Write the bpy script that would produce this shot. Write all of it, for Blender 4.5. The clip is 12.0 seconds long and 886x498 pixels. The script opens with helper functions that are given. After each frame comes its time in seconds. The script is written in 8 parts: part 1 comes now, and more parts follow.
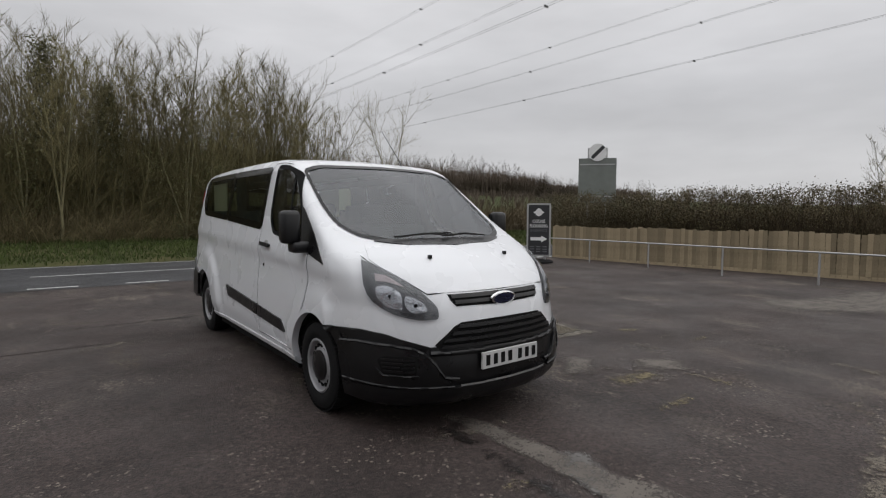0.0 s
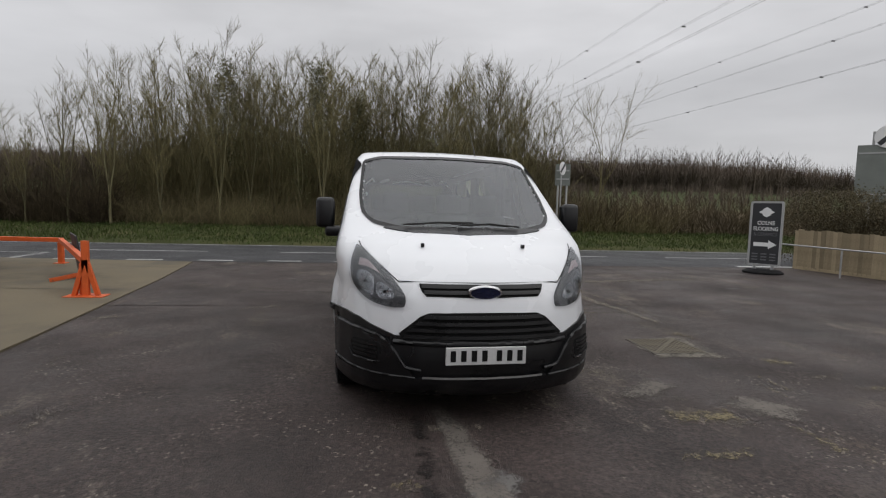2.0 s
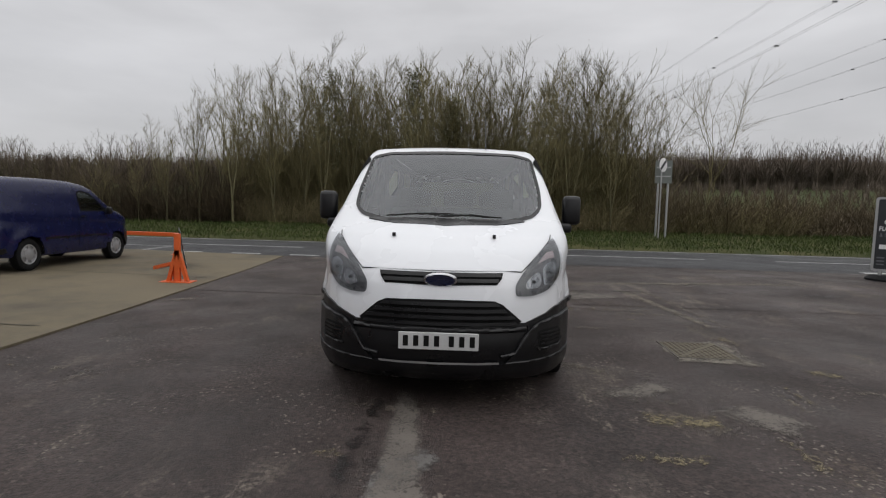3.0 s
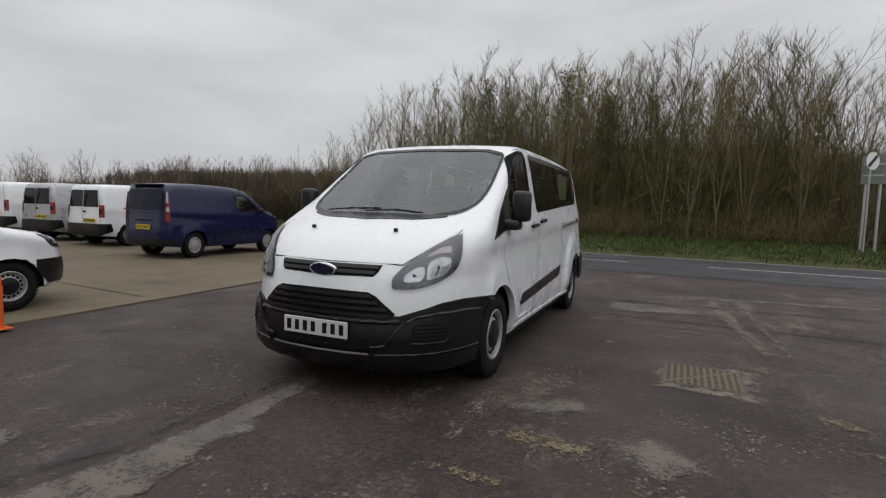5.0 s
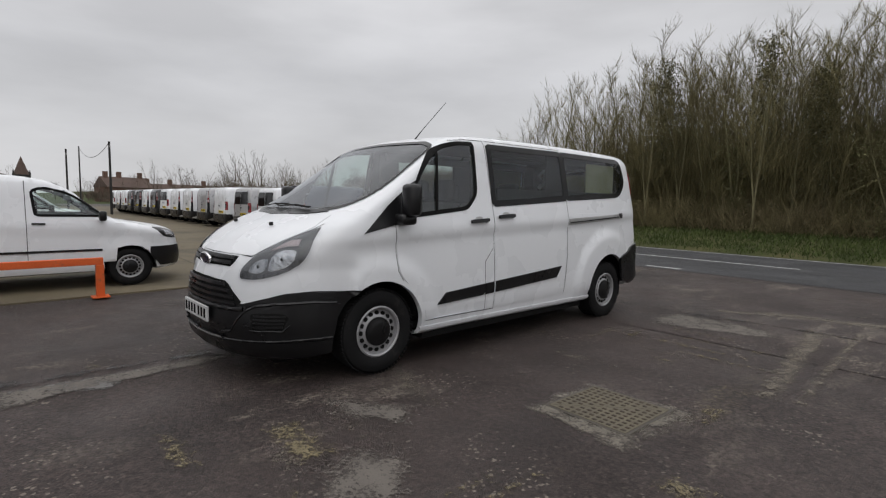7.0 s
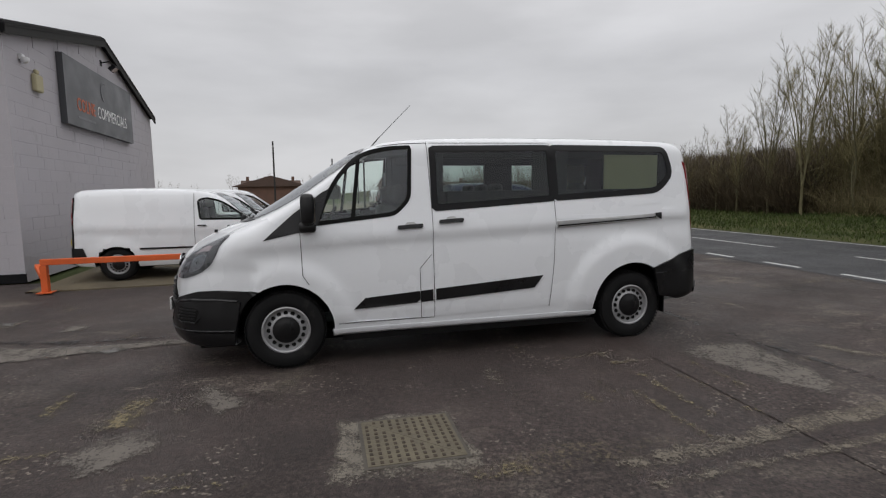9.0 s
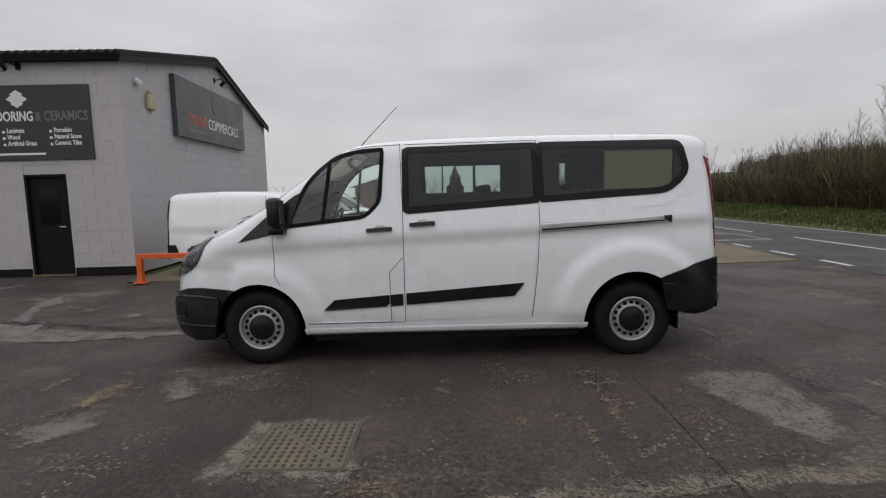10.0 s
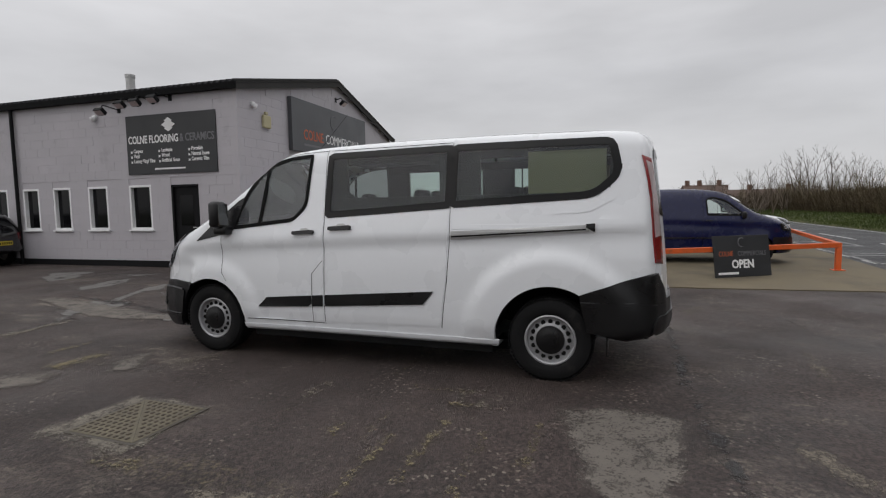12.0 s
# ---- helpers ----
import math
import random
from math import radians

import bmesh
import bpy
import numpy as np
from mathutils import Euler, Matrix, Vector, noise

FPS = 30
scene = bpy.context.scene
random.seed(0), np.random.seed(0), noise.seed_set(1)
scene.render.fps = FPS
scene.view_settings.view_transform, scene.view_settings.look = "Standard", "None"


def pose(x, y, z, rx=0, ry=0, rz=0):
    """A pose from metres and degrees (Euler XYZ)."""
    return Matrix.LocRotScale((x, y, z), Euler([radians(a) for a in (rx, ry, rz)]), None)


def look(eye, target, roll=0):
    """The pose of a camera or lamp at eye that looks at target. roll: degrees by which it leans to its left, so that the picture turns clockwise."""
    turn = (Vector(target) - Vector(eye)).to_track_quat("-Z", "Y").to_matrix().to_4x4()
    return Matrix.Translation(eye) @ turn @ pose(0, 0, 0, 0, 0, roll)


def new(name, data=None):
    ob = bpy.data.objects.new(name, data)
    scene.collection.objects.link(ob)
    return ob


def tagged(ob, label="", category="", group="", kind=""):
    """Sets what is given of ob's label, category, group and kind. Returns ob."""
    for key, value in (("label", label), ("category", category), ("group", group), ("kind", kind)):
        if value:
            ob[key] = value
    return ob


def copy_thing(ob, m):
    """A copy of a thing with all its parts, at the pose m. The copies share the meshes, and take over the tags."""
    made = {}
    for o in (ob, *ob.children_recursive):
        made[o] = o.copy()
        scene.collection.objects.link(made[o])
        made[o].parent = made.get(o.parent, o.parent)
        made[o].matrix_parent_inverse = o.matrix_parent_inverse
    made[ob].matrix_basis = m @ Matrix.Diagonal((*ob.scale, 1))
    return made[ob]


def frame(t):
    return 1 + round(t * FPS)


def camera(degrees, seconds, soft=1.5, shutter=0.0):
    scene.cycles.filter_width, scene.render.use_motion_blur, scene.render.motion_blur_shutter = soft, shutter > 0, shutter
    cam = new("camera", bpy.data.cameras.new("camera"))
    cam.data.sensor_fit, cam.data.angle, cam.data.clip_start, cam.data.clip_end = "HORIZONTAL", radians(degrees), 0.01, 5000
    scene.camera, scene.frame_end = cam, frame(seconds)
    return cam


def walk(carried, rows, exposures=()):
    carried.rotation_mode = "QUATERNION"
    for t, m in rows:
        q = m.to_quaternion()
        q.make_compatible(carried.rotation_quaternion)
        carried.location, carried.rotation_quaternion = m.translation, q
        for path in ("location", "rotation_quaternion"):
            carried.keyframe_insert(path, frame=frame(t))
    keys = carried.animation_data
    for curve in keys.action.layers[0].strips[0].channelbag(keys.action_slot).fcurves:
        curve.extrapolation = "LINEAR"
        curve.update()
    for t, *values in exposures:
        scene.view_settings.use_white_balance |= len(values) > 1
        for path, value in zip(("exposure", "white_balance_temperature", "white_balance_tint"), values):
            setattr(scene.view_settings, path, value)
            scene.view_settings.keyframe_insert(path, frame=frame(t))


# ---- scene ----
cam = camera(81.5, 12.0, soft=1.2)
PATH = [
    (0, (0.385, 0.005, 1.458), (1.598, 1.589, 1.324), 0.19),
    (0.5, (0.707, -0.047, 1.406), (1.728, 1.667, 1.269), 0.38),
    (1, (1.110, -0.294, 1.426), (1.906, 1.535, 1.283), 1.00),
    (1.5, (1.546, -0.513, 1.440), (2.096, 1.404, 1.286), 1.47),
    (2, (2.038, -0.609, 1.421), (2.385, 1.354, 1.262), 1.55),
    (2.5, (2.536, -0.732, 1.397), (2.669, 1.257, 1.239), 1.47),
    (3, (3.051, -0.788, 1.364), (2.960, 1.204, 1.201), 1.37),
    (5, (5.084, -0.322, 1.320), (4.273, 1.499, 1.165), 1.69),
    (5.5, (5.590, 0.007, 1.304), (4.573, 1.722, 1.144), 1.65),
    (6, (6.152, 0.336, 1.317), (4.984, 1.951, 1.152), 1.52),
    (6.5, (6.593, 0.804, 1.311), (5.265, 2.288, 1.134), 1.21),
    (7, (7.075, 1.278, 1.349), (5.597, 2.614, 1.167), 1.09),
    (7.5, (7.459, 1.802, 1.370), (5.842, 2.963, 1.176), 0.90),
    (9.5, (8.369, 4.522, 1.496), (6.394, 4.749, 1.277), -1.23),
    (10, (8.314, 5.192, 1.488), (6.325, 5.188, 1.272), -1.43),
    (10.5, (8.256, 5.842, 1.465), (6.273, 5.680, 1.258), -1.64),
    (11, (8.136, 6.374, 1.435), (6.171, 6.051, 1.242), -1.56),
    (11.5, (8.016, 6.896, 1.414), (6.083, 6.412, 1.240), -1.35),
    (12, (7.862, 7.367, 1.394), (5.979, 6.715, 1.232), -0.97),
]
walk(cam, [(t, look(eye, target, roll)) for t, eye, target, roll in PATH])


# overcast winter sky: darker at the horizon, brighter overhead
world = bpy.data.worlds.new("overcast_sky")
scene.world = world
world.use_nodes = True
wn, wl = world.node_tree.nodes, world.node_tree.links
wn.clear()
sky = wn.new("ShaderNodeTexSky")
sky.sky_type, sky.sun_disc = "NISHITA", False
sky.sun_elevation, sky.sun_rotation = radians(38), radians(125)
sky.air_density, sky.dust_density = 1.0, 4.0
coord = wn.new("ShaderNodeTexCoord")
parts_xyz = wn.new("ShaderNodeSeparateXYZ")
wl.new(coord.outputs["Generated"], parts_xyz.inputs[0])
grade = wn.new("ShaderNodeValToRGB")
wl.new(parts_xyz.outputs["Z"], grade.inputs[0])
grade.color_ramp.elements[0].position, grade.color_ramp.elements[0].color = 0.0, (0.58, 0.58, 0.593, 1)
grade.color_ramp.elements[1].position, grade.color_ramp.elements[1].color = 1.0, (1.62, 1.618, 1.635, 1)
step = grade.color_ramp.elements.new(0.22)
step.color = (0.57, 0.571, 0.59, 1)
step = grade.color_ramp.elements.new(0.45)
step.color = (0.72, 0.717, 0.735, 1)
stretch = wn.new("ShaderNodeMapping")
stretch.inputs["Scale"].default_value = (1.2, 1.2, 4.5)
wl.new(coord.outputs["Generated"], stretch.inputs[0])
cloud = wn.new("ShaderNodeTexNoise")
cloud.inputs["Scale"].default_value, cloud.inputs["Detail"].default_value, cloud.inputs["Roughness"].default_value = 2.2, 5.0, 0.5
wl.new(stretch.outputs[0], cloud.inputs["Vector"])
swing = wn.new("ShaderNodeMapRange")
swing.inputs["From Min"].default_value, swing.inputs["From Max"].default_value = 0.3, 0.7
swing.inputs["To Min"].default_value, swing.inputs["To Max"].default_value = 0.88, 1.12
wl.new(cloud.outputs["Fac"], swing.inputs["Value"])
cloudy = wn.new("ShaderNodeVectorMath")
cloudy.operation = "SCALE"
wl.new(grade.outputs[0], cloudy.inputs[0])
wl.new(swing.outputs[0], cloudy.inputs["Scale"])
clear_bg, cloud_bg, both_bg, world_out = wn.new("ShaderNodeBackground"), wn.new("ShaderNodeBackground"), wn.new("ShaderNodeAddShader"), wn.new("ShaderNodeOutputWorld")
wl.new(sky.outputs[0], clear_bg.inputs[0])
clear_bg.inputs[1].default_value = 0.004
wl.new(cloudy.outputs[0], cloud_bg.inputs[0])
cloud_bg.inputs[1].default_value = 1.0
wl.new(clear_bg.outputs[0], both_bg.inputs[0])
wl.new(cloud_bg.outputs[0], both_bg.inputs[1])
wl.new(both_bg.outputs[0], world_out.inputs[0])

sun = new("sun", bpy.data.lights.new("sun", "SUN"))
sun.data.energy, sun.data.angle, sun.data.color = 0.25, radians(50), (1.0, 0.98, 0.95)
sun.matrix_world = look((12, -9, 12), (0, 0, 0))


def material(name, base, rough=0.6, metal=0.0, vary=0.12, scale=6.0, fine=60.0, bump=0.1, spots=None, tint=None, coat=0.0, random_tint=0.0, rough_vary=0.1, island=False, spec=0.5):
    """A surface with colour variation at two scales, uneven roughness and fine relief, in metres."""
    m = bpy.data.materials.new(name)
    m.use_nodes = True
    n, l = m.node_tree.nodes, m.node_tree.links
    p = n["Principled BSDF"]
    p.inputs["Metallic"].default_value = metal
    p.inputs["Coat Weight"].default_value = coat
    p.inputs["Coat Roughness"].default_value = 0.06
    p.inputs["Specular IOR Level"].default_value = spec
    tc = n.new("ShaderNodeTexCoord")
    big, small = n.new("ShaderNodeTexNoise"), n.new("ShaderNodeTexNoise")
    for t, s, d in ((big, scale, 4), (small, fine, 3)):
        t.inputs["Scale"].default_value, t.inputs["Detail"].default_value = s, d
        l.new(tc.outputs["Object"], t.inputs["Vector"])
    add = n.new("ShaderNodeMath")
    add.operation = "MULTIPLY_ADD"
    add.inputs[1].default_value = 0.45
    l.new(small.outputs["Fac"], add.inputs[0])
    l.new(big.outputs["Fac"], add.inputs[2])
    ramp = n.new("ShaderNodeMapRange")
    ramp.inputs["From Min"].default_value, ramp.inputs["From Max"].default_value = 0.42, 1.03
    ramp.inputs["To Min"].default_value, ramp.inputs["To Max"].default_value = 1 - vary, 1 + vary
    l.new(add.outputs[0], ramp.inputs["Value"])
    value = ramp.outputs[0]
    if random_tint:
        info = n.new("ShaderNodeNewGeometry" if island else "ShaderNodeObjectInfo")
        rnd = n.new("ShaderNodeMapRange")
        rnd.inputs["To Min"].default_value, rnd.inputs["To Max"].default_value = 1 - random_tint, 1 + random_tint
        l.new(info.outputs["Random Per Island" if island else "Random"], rnd.inputs["Value"])
        mul = n.new("ShaderNodeMath")
        mul.operation = "MULTIPLY"
        l.new(value, mul.inputs[0])
        l.new(rnd.outputs[0], mul.inputs[1])
        value = mul.outputs[0]
    hue = n.new("ShaderNodeMix")
    hue.data_type = "RGBA"
    hue.inputs["A"].default_value = (*base, 1)
    hue.inputs["B"].default_value = (*(tint or base), 1)
    l.new(big.outputs["Fac"], hue.inputs["Factor"])
    col = n.new("ShaderNodeVectorMath")
    col.operation = "SCALE"
    l.new(hue.outputs["Result"], col.inputs[0])
    l.new(value, col.inputs["Scale"])
    out = col.outputs[0]
    if spots:
        colour, size, low, high = spots
        blot = n.new("ShaderNodeTexNoise")
        blot.inputs["Scale"].default_value, blot.inputs["Detail"].default_value, blot.inputs["Roughness"].default_value = size, 6, 0.65
        l.new(tc.outputs["Object"], blot.inputs["Vector"])
        edge = n.new("ShaderNodeMapRange")
        edge.inputs["From Min"].default_value, edge.inputs["From Max"].default_value = low, high
        l.new(blot.outputs["Fac"], edge.inputs["Value"])
        mix = n.new("ShaderNodeMix")
        mix.data_type = "RGBA"
        l.new(edge.outputs[0], mix.inputs["Factor"])
        l.new(out, mix.inputs["A"])
        mix.inputs["B"].default_value = (*colour, 1)
        out = mix.outputs["Result"]
    l.new(out, p.inputs["Base Color"])
    rr = n.new("ShaderNodeMapRange")
    rr.inputs["From Min"].default_value, rr.inputs["From Max"].default_value = 0.3, 0.7
    rr.inputs["To Min"].default_value, rr.inputs["To Max"].default_value = max(0.02, rough - rough_vary), min(1, rough + rough_vary)
    l.new(big.outputs["Fac"], rr.inputs["Value"])
    l.new(rr.outputs[0], p.inputs["Roughness"])
    if bump:
        b = n.new("ShaderNodeBump")
        b.inputs["Strength"].default_value, b.inputs["Distance"].default_value = bump, 0.01
        l.new(small.outputs["Fac"], b.inputs["Height"])
        l.new(b.outputs[0], p.inputs["Normal"])
    return m


def glass_material(name, tint, gloss_rough=0.02, base_gloss=0.05, index=1.52):
    """A thin pane: tinted see-through with a mirror gloss that grows at a slant."""
    m = bpy.data.materials.new(name)
    m.use_nodes = True
    n, l = m.node_tree.nodes, m.node_tree.links
    n.clear()
    clear, gloss, mix, out, fres = n.new("ShaderNodeBsdfTransparent"), n.new("ShaderNodeBsdfGlossy"), n.new("ShaderNodeMixShader"), n.new("ShaderNodeOutputMaterial"), n.new("ShaderNodeFresnel")
    clear.inputs[0].default_value = (*tint, 1)
    gloss.inputs["Roughness"].default_value = gloss_rough
    gloss.inputs[0].default_value = (0.95, 0.97, 1.0, 1)
    fres.inputs["IOR"].default_value = index
    more = n.new("ShaderNodeMath")
    more.operation = "ADD"
    more.inputs[1].default_value = base_gloss
    l.new(fres.outputs[0], more.inputs[0])
    l.new(more.outputs[0], mix.inputs[0])
    l.new(clear.outputs[0], mix.inputs[1])
    l.new(gloss.outputs[0], mix.inputs[2])
    l.new(mix.outputs[0], out.inputs[0])
    return m


def asphalt_material(name, dark, pale, paint=None, wet=0.5):
    """Old wet tarmac: dark binder, stones, worn pale scuffs that run one way, and remains of paint."""
    m = bpy.data.materials.new(name)
    m.use_nodes = True
    n, l = m.node_tree.nodes, m.node_tree.links
    p = n["Principled BSDF"]
    p.inputs["Specular IOR Level"].default_value = 0.35
    tc = n.new("ShaderNodeTexCoord")

    def noise_tex(scale, detail, stretch=(1, 1, 1), rough=0.55, turn=0.0):
        mp = n.new("ShaderNodeMapping")
        mp.inputs["Scale"].default_value = stretch
        mp.inputs["Rotation"].default_value = (0, 0, turn)
        l.new(tc.outputs["Object"], mp.inputs[0])
        t = n.new("ShaderNodeTexNoise")
        t.inputs["Scale"].default_value, t.inputs["Detail"].default_value, t.inputs["Roughness"].default_value = scale, detail, rough
        l.new(mp.outputs[0], t.inputs["Vector"])
        return t.outputs["Fac"]

    def span(src, a, b, lo=0.0, hi=1.0):
        r = n.new("ShaderNodeMapRange")
        r.inputs["From Min"].default_value, r.inputs["From Max"].default_value = a, b
        r.inputs["To Min"].default_value, r.inputs["To Max"].default_value = lo, hi
        l.new(src, r.inputs["Value"])
        return r.outputs[0]

    def times(a, b):
        k = n.new("ShaderNodeMath")
        k.operation = "MULTIPLY"
        l.new(a, k.inputs[0])
        l.new(b, k.inputs[1])
        return k.outputs[0]

    def blend(f, a, b):
        k = n.new("ShaderNodeMix")
        k.data_type = "RGBA"
        l.new(f, k.inputs["Factor"])
        for slot, v in (("A", a), ("B", b)):
            if isinstance(v, tuple):
                k.inputs[slot].default_value = (*v, 1)
            else:
                l.new(v, k.inputs[slot])
        return k.outputs["Result"]

    stones = n.new("ShaderNodeTexVoronoi")
    stones.inputs["Scale"].default_value = 95
    l.new(tc.outputs["Object"], stones.inputs["Vector"])
    stone = span(stones.outputs["Distance"], 0.1, 0.75, 1.25, 0.78)
    cloudy = span(noise_tex(0.7, 8, rough=0.65), 0.3, 0.7, 0.55, 1.45)
    grain = span(noise_tex(24, 5, rough=0.75), 0.3, 0.7, 0.55, 1.45)
    chips = n.new("ShaderNodeTexVoronoi")
    chips.inputs["Scale"].default_value = 62
    l.new(tc.outputs["Object"], chips.inputs["Vector"])
    chip_pick = n.new("ShaderNodeSeparateColor")
    l.new(chips.outputs["Color"], chip_pick.inputs[0])
    coarse = span(noise_tex(0.30, 3), 0.40, 0.60, 0.35, 0.95)
    swing = n.new("ShaderNodeMath")
    swing.operation = "MULTIPLY_ADD"
    l.new(span(chip_pick.outputs[0], 0.0, 1.0, -0.6, 0.6), swing.inputs[0])
    l.new(coarse, swing.inputs[1])
    swing.inputs[2].default_value = 1.0
    chip = swing.outputs[0]
    loose = times(span(chip_pick.outputs[1], 0.945, 0.96), span(noise_tex(1.7, 4), 0.48, 0.62))
    tone = times(times(times(stone, cloudy), grain), chip)
    base = n.new("ShaderNodeVectorMath")
    base.operation = "SCALE"
    base.inputs[0].default_value = dark
    l.new(tone, base.inputs["Scale"])
    streak = span(noise_tex(2.6, 8, (1.0, 0.30, 1), 0.75, 0.25), 0.51, 0.56)
    speck = span(noise_tex(30, 5, rough=0.8), 0.47, 0.53)
    area = span(noise_tex(0.55, 4), 0.50, 0.64)
    worn = times(times(streak, speck), area)
    pales = n.new("ShaderNodeVectorMath")
    pales.operation = "SCALE"
    pales.inputs[0].default_value = pale
    l.new(grain, pales.inputs["Scale"])
    colour = blend(loose, blend(worn, base.outputs[0], pales.outputs[0]), pales.outputs[0])
    if paint:
        bit = times(span(noise_tex(1.1, 5, (1, 0.4, 1), 0.6, 1.3), 0.62, 0.72), span(noise_tex(30, 4, rough=0.75), 0.5, 0.6))
        colour = blend(bit, colour, paint)
    l.new(colour, p.inputs["Base Color"])
    damp = span(noise_tex(0.8, 5), 0.35, 0.65, 0.72 - 0.42 * wet, 0.78)
    rough = n.new("ShaderNodeMath")
    rough.operation = "MULTIPLY_ADD"
    rough.inputs[1].default_value = 0.25
    l.new(worn, rough.inputs[0])
    l.new(damp, rough.inputs[2])
    l.new(rough.outputs[0], p.inputs["Roughness"])
    b = n.new("ShaderNodeBump")
    b.inputs["Strength"].default_value, b.inputs["Distance"].default_value = 0.7, 0.009
    hgt = n.new("ShaderNodeMath")
    hgt.operation = "ADD"
    l.new(stone, hgt.inputs[0])
    l.new(grain, hgt.inputs[1])
    l.new(hgt.outputs[0], b.inputs["Height"])
    l.new(b.outputs[0], p.inputs["Normal"])
    return m


M_YARD = asphalt_material("yard_asphalt", (0.0430, 0.0318, 0.0289), (0.175, 0.150, 0.124), (0.165, 0.135, 0.080))
M_LINEWORN = material("worn_road_paint", (0.27, 0.27, 0.265), 0.7, vary=0.25, scale=3, fine=40, bump=0.2, spots=((0.055, 0.055, 0.057), 9.0, 0.44, 0.56))
M_ROAD = asphalt_material("road_asphalt", (0.042, 0.042, 0.045), (0.08, 0.08, 0.08), None, 0.25)
M_CONCRETE = material("forecourt_concrete", (0.138, 0.113, 0.071), 0.8, spec=0.3, vary=0.28, scale=0.9, fine=45, bump=0.25, spots=((0.080, 0.068, 0.050), 0.7, 0.48, 0.68), tint=(0.125, 0.105, 0.072))
M_LINE = material("road_paint", (0.48, 0.48, 0.47), 0.6, vary=0.15, scale=3, fine=50, bump=0.2, spots=((0.12, 0.12, 0.12), 14.0, 0.56, 0.66))
M_GRASS_SOIL = material("verge_soil", (0.036, 0.056, 0.017), 0.95, spec=0.1, vary=0.35, scale=0.8, fine=12, bump=0.6, tint=(0.09, 0.075, 0.04))
M_GRASS = material("grass_blades", (0.040, 0.070, 0.016), 0.8, spec=0.15, vary=0.3, scale=0.6, fine=5, bump=0, tint=(0.070, 0.080, 0.028), random_tint=0.4, island=True)
M_FIELD = material("meadow", (0.044, 0.062, 0.020), 0.95, spec=0.1, vary=0.25, scale=0.05, fine=0.6, bump=0.3, tint=(0.060, 0.068, 0.030))
M_BLOCK = material("painted_block", (0.415, 0.396, 0.422), 0.75, vary=0.08, scale=1.2, fine=40, bump=0.35, spots=((0.32, 0.305, 0.32), 1.6, 0.58, 0.75))
M_BLACKPAINT = material("black_paint", (0.007, 0.007, 0.008), 0.65, spec=0.15, vary=0.25, scale=3, fine=40, bump=0.15)
M_ROOF = material("roof_sheet", (0.018, 0.018, 0.020), 0.85, spec=0.15, vary=0.2, scale=2, fine=30, bump=0.2)
M_FASCIA = material("weathered_fascia", (0.038, 0.037, 0.036), 0.85, spec=0.2, vary=0.25, scale=2, fine=30, bump=0.2)
M_WHITE = material("white_van_paint", (0.70, 0.714, 0.740), 0.28, vary=0.02, scale=2, fine=30, bump=0.0, coat=0.6, rough_vary=0.05)
M_PLASTIC = material("black_grained_plastic", (0.0050, 0.0050, 0.0058), 0.33, vary=0.15, scale=4, fine=260, bump=0.10, spec=0.42)
M_GLOSSBLACK = material("gloss_black_frit", (0.004, 0.004, 0.0045), 0.12, vary=0.1, bump=0, rough_vary=0.03, spec=0.22)
M_SEAM = material("panel_gap", (0.008, 0.008, 0.008), 0.9, vary=0.1, bump=0, spec=0.15)
M_TYRE = material("tyre_rubber", (0.010, 0.010, 0.0105), 0.8, vary=0.3, scale=8, fine=80, bump=0.25, spots=((0.030, 0.028, 0.026), 7.0, 0.58, 0.78), spec=0.15)
M_STEEL = material("silver_wheel_steel", (0.31, 0.31, 0.32), 0.4, 0.25, vary=0.1, scale=9, fine=60, bump=0.05)
M_CHROME = material("chrome", (0.75, 0.75, 0.76), 0.12, 1.0, vary=0.04, bump=0, rough_vary=0.04)
M_SILVER = material("galvanised_steel", (0.42, 0.42, 0.42), 0.5, 0.7, vary=0.15, scale=6, fine=40, bump=0.1)
M_BLUE = material("navy_van_paint", (0.0050, 0.0075, 0.044), 0.26, spec=0.3, vary=0.05, bump=0, coat=0.4, rough_vary=0.04)
M_BLUEGLASS = material("navy_tinted_glass", (0.004, 0.005, 0.018), 0.1, spec=0.2, vary=0.1, bump=0, rough_vary=0.03)
M_GREYVAN = material("silver_van_paint", (0.36, 0.36, 0.37), 0.3, 0.3, vary=0.04, bump=0, coat=0.5, rough_vary=0.04)
M_BLACKVAN = material("black_car_paint", (0.012, 0.012, 0.014), 0.22, vary=0.05, bump=0, coat=0.6, rough_vary=0.04)
M_ORANGE = material("orange_paint", (0.62, 0.105, 0.02), 0.5, vary=0.15, scale=5, fine=50, bump=0.15, spots=((0.30, 0.09, 0.04), 8.0, 0.6, 0.72))
M_SIGNBLACK = material("sign_charcoal", (0.022, 0.023, 0.026), 0.5, vary=0.12, scale=2, bump=0.03)
M_SIGNGREY = material("sign_slate", (0.060, 0.062, 0.068), 0.4, vary=0.1, scale=2, bump=0.03)
M_SIGNWHITE = material("sign_white", (0.72, 0.72, 0.72), 0.55, vary=0.05, bump=0)
M_SIGNDIM = material("sign_grey_letters", (0.13, 0.13, 0.14), 0.5, vary=0.05, bump=0)
M_SIGNORANGE = material("sign_orange", (0.44, 0.10, 0.035), 0.5, vary=0.05, bump=0)
M_UPVC = material("white_upvc", (0.74, 0.74, 0.75), 0.4, vary=0.05, bump=0.02)
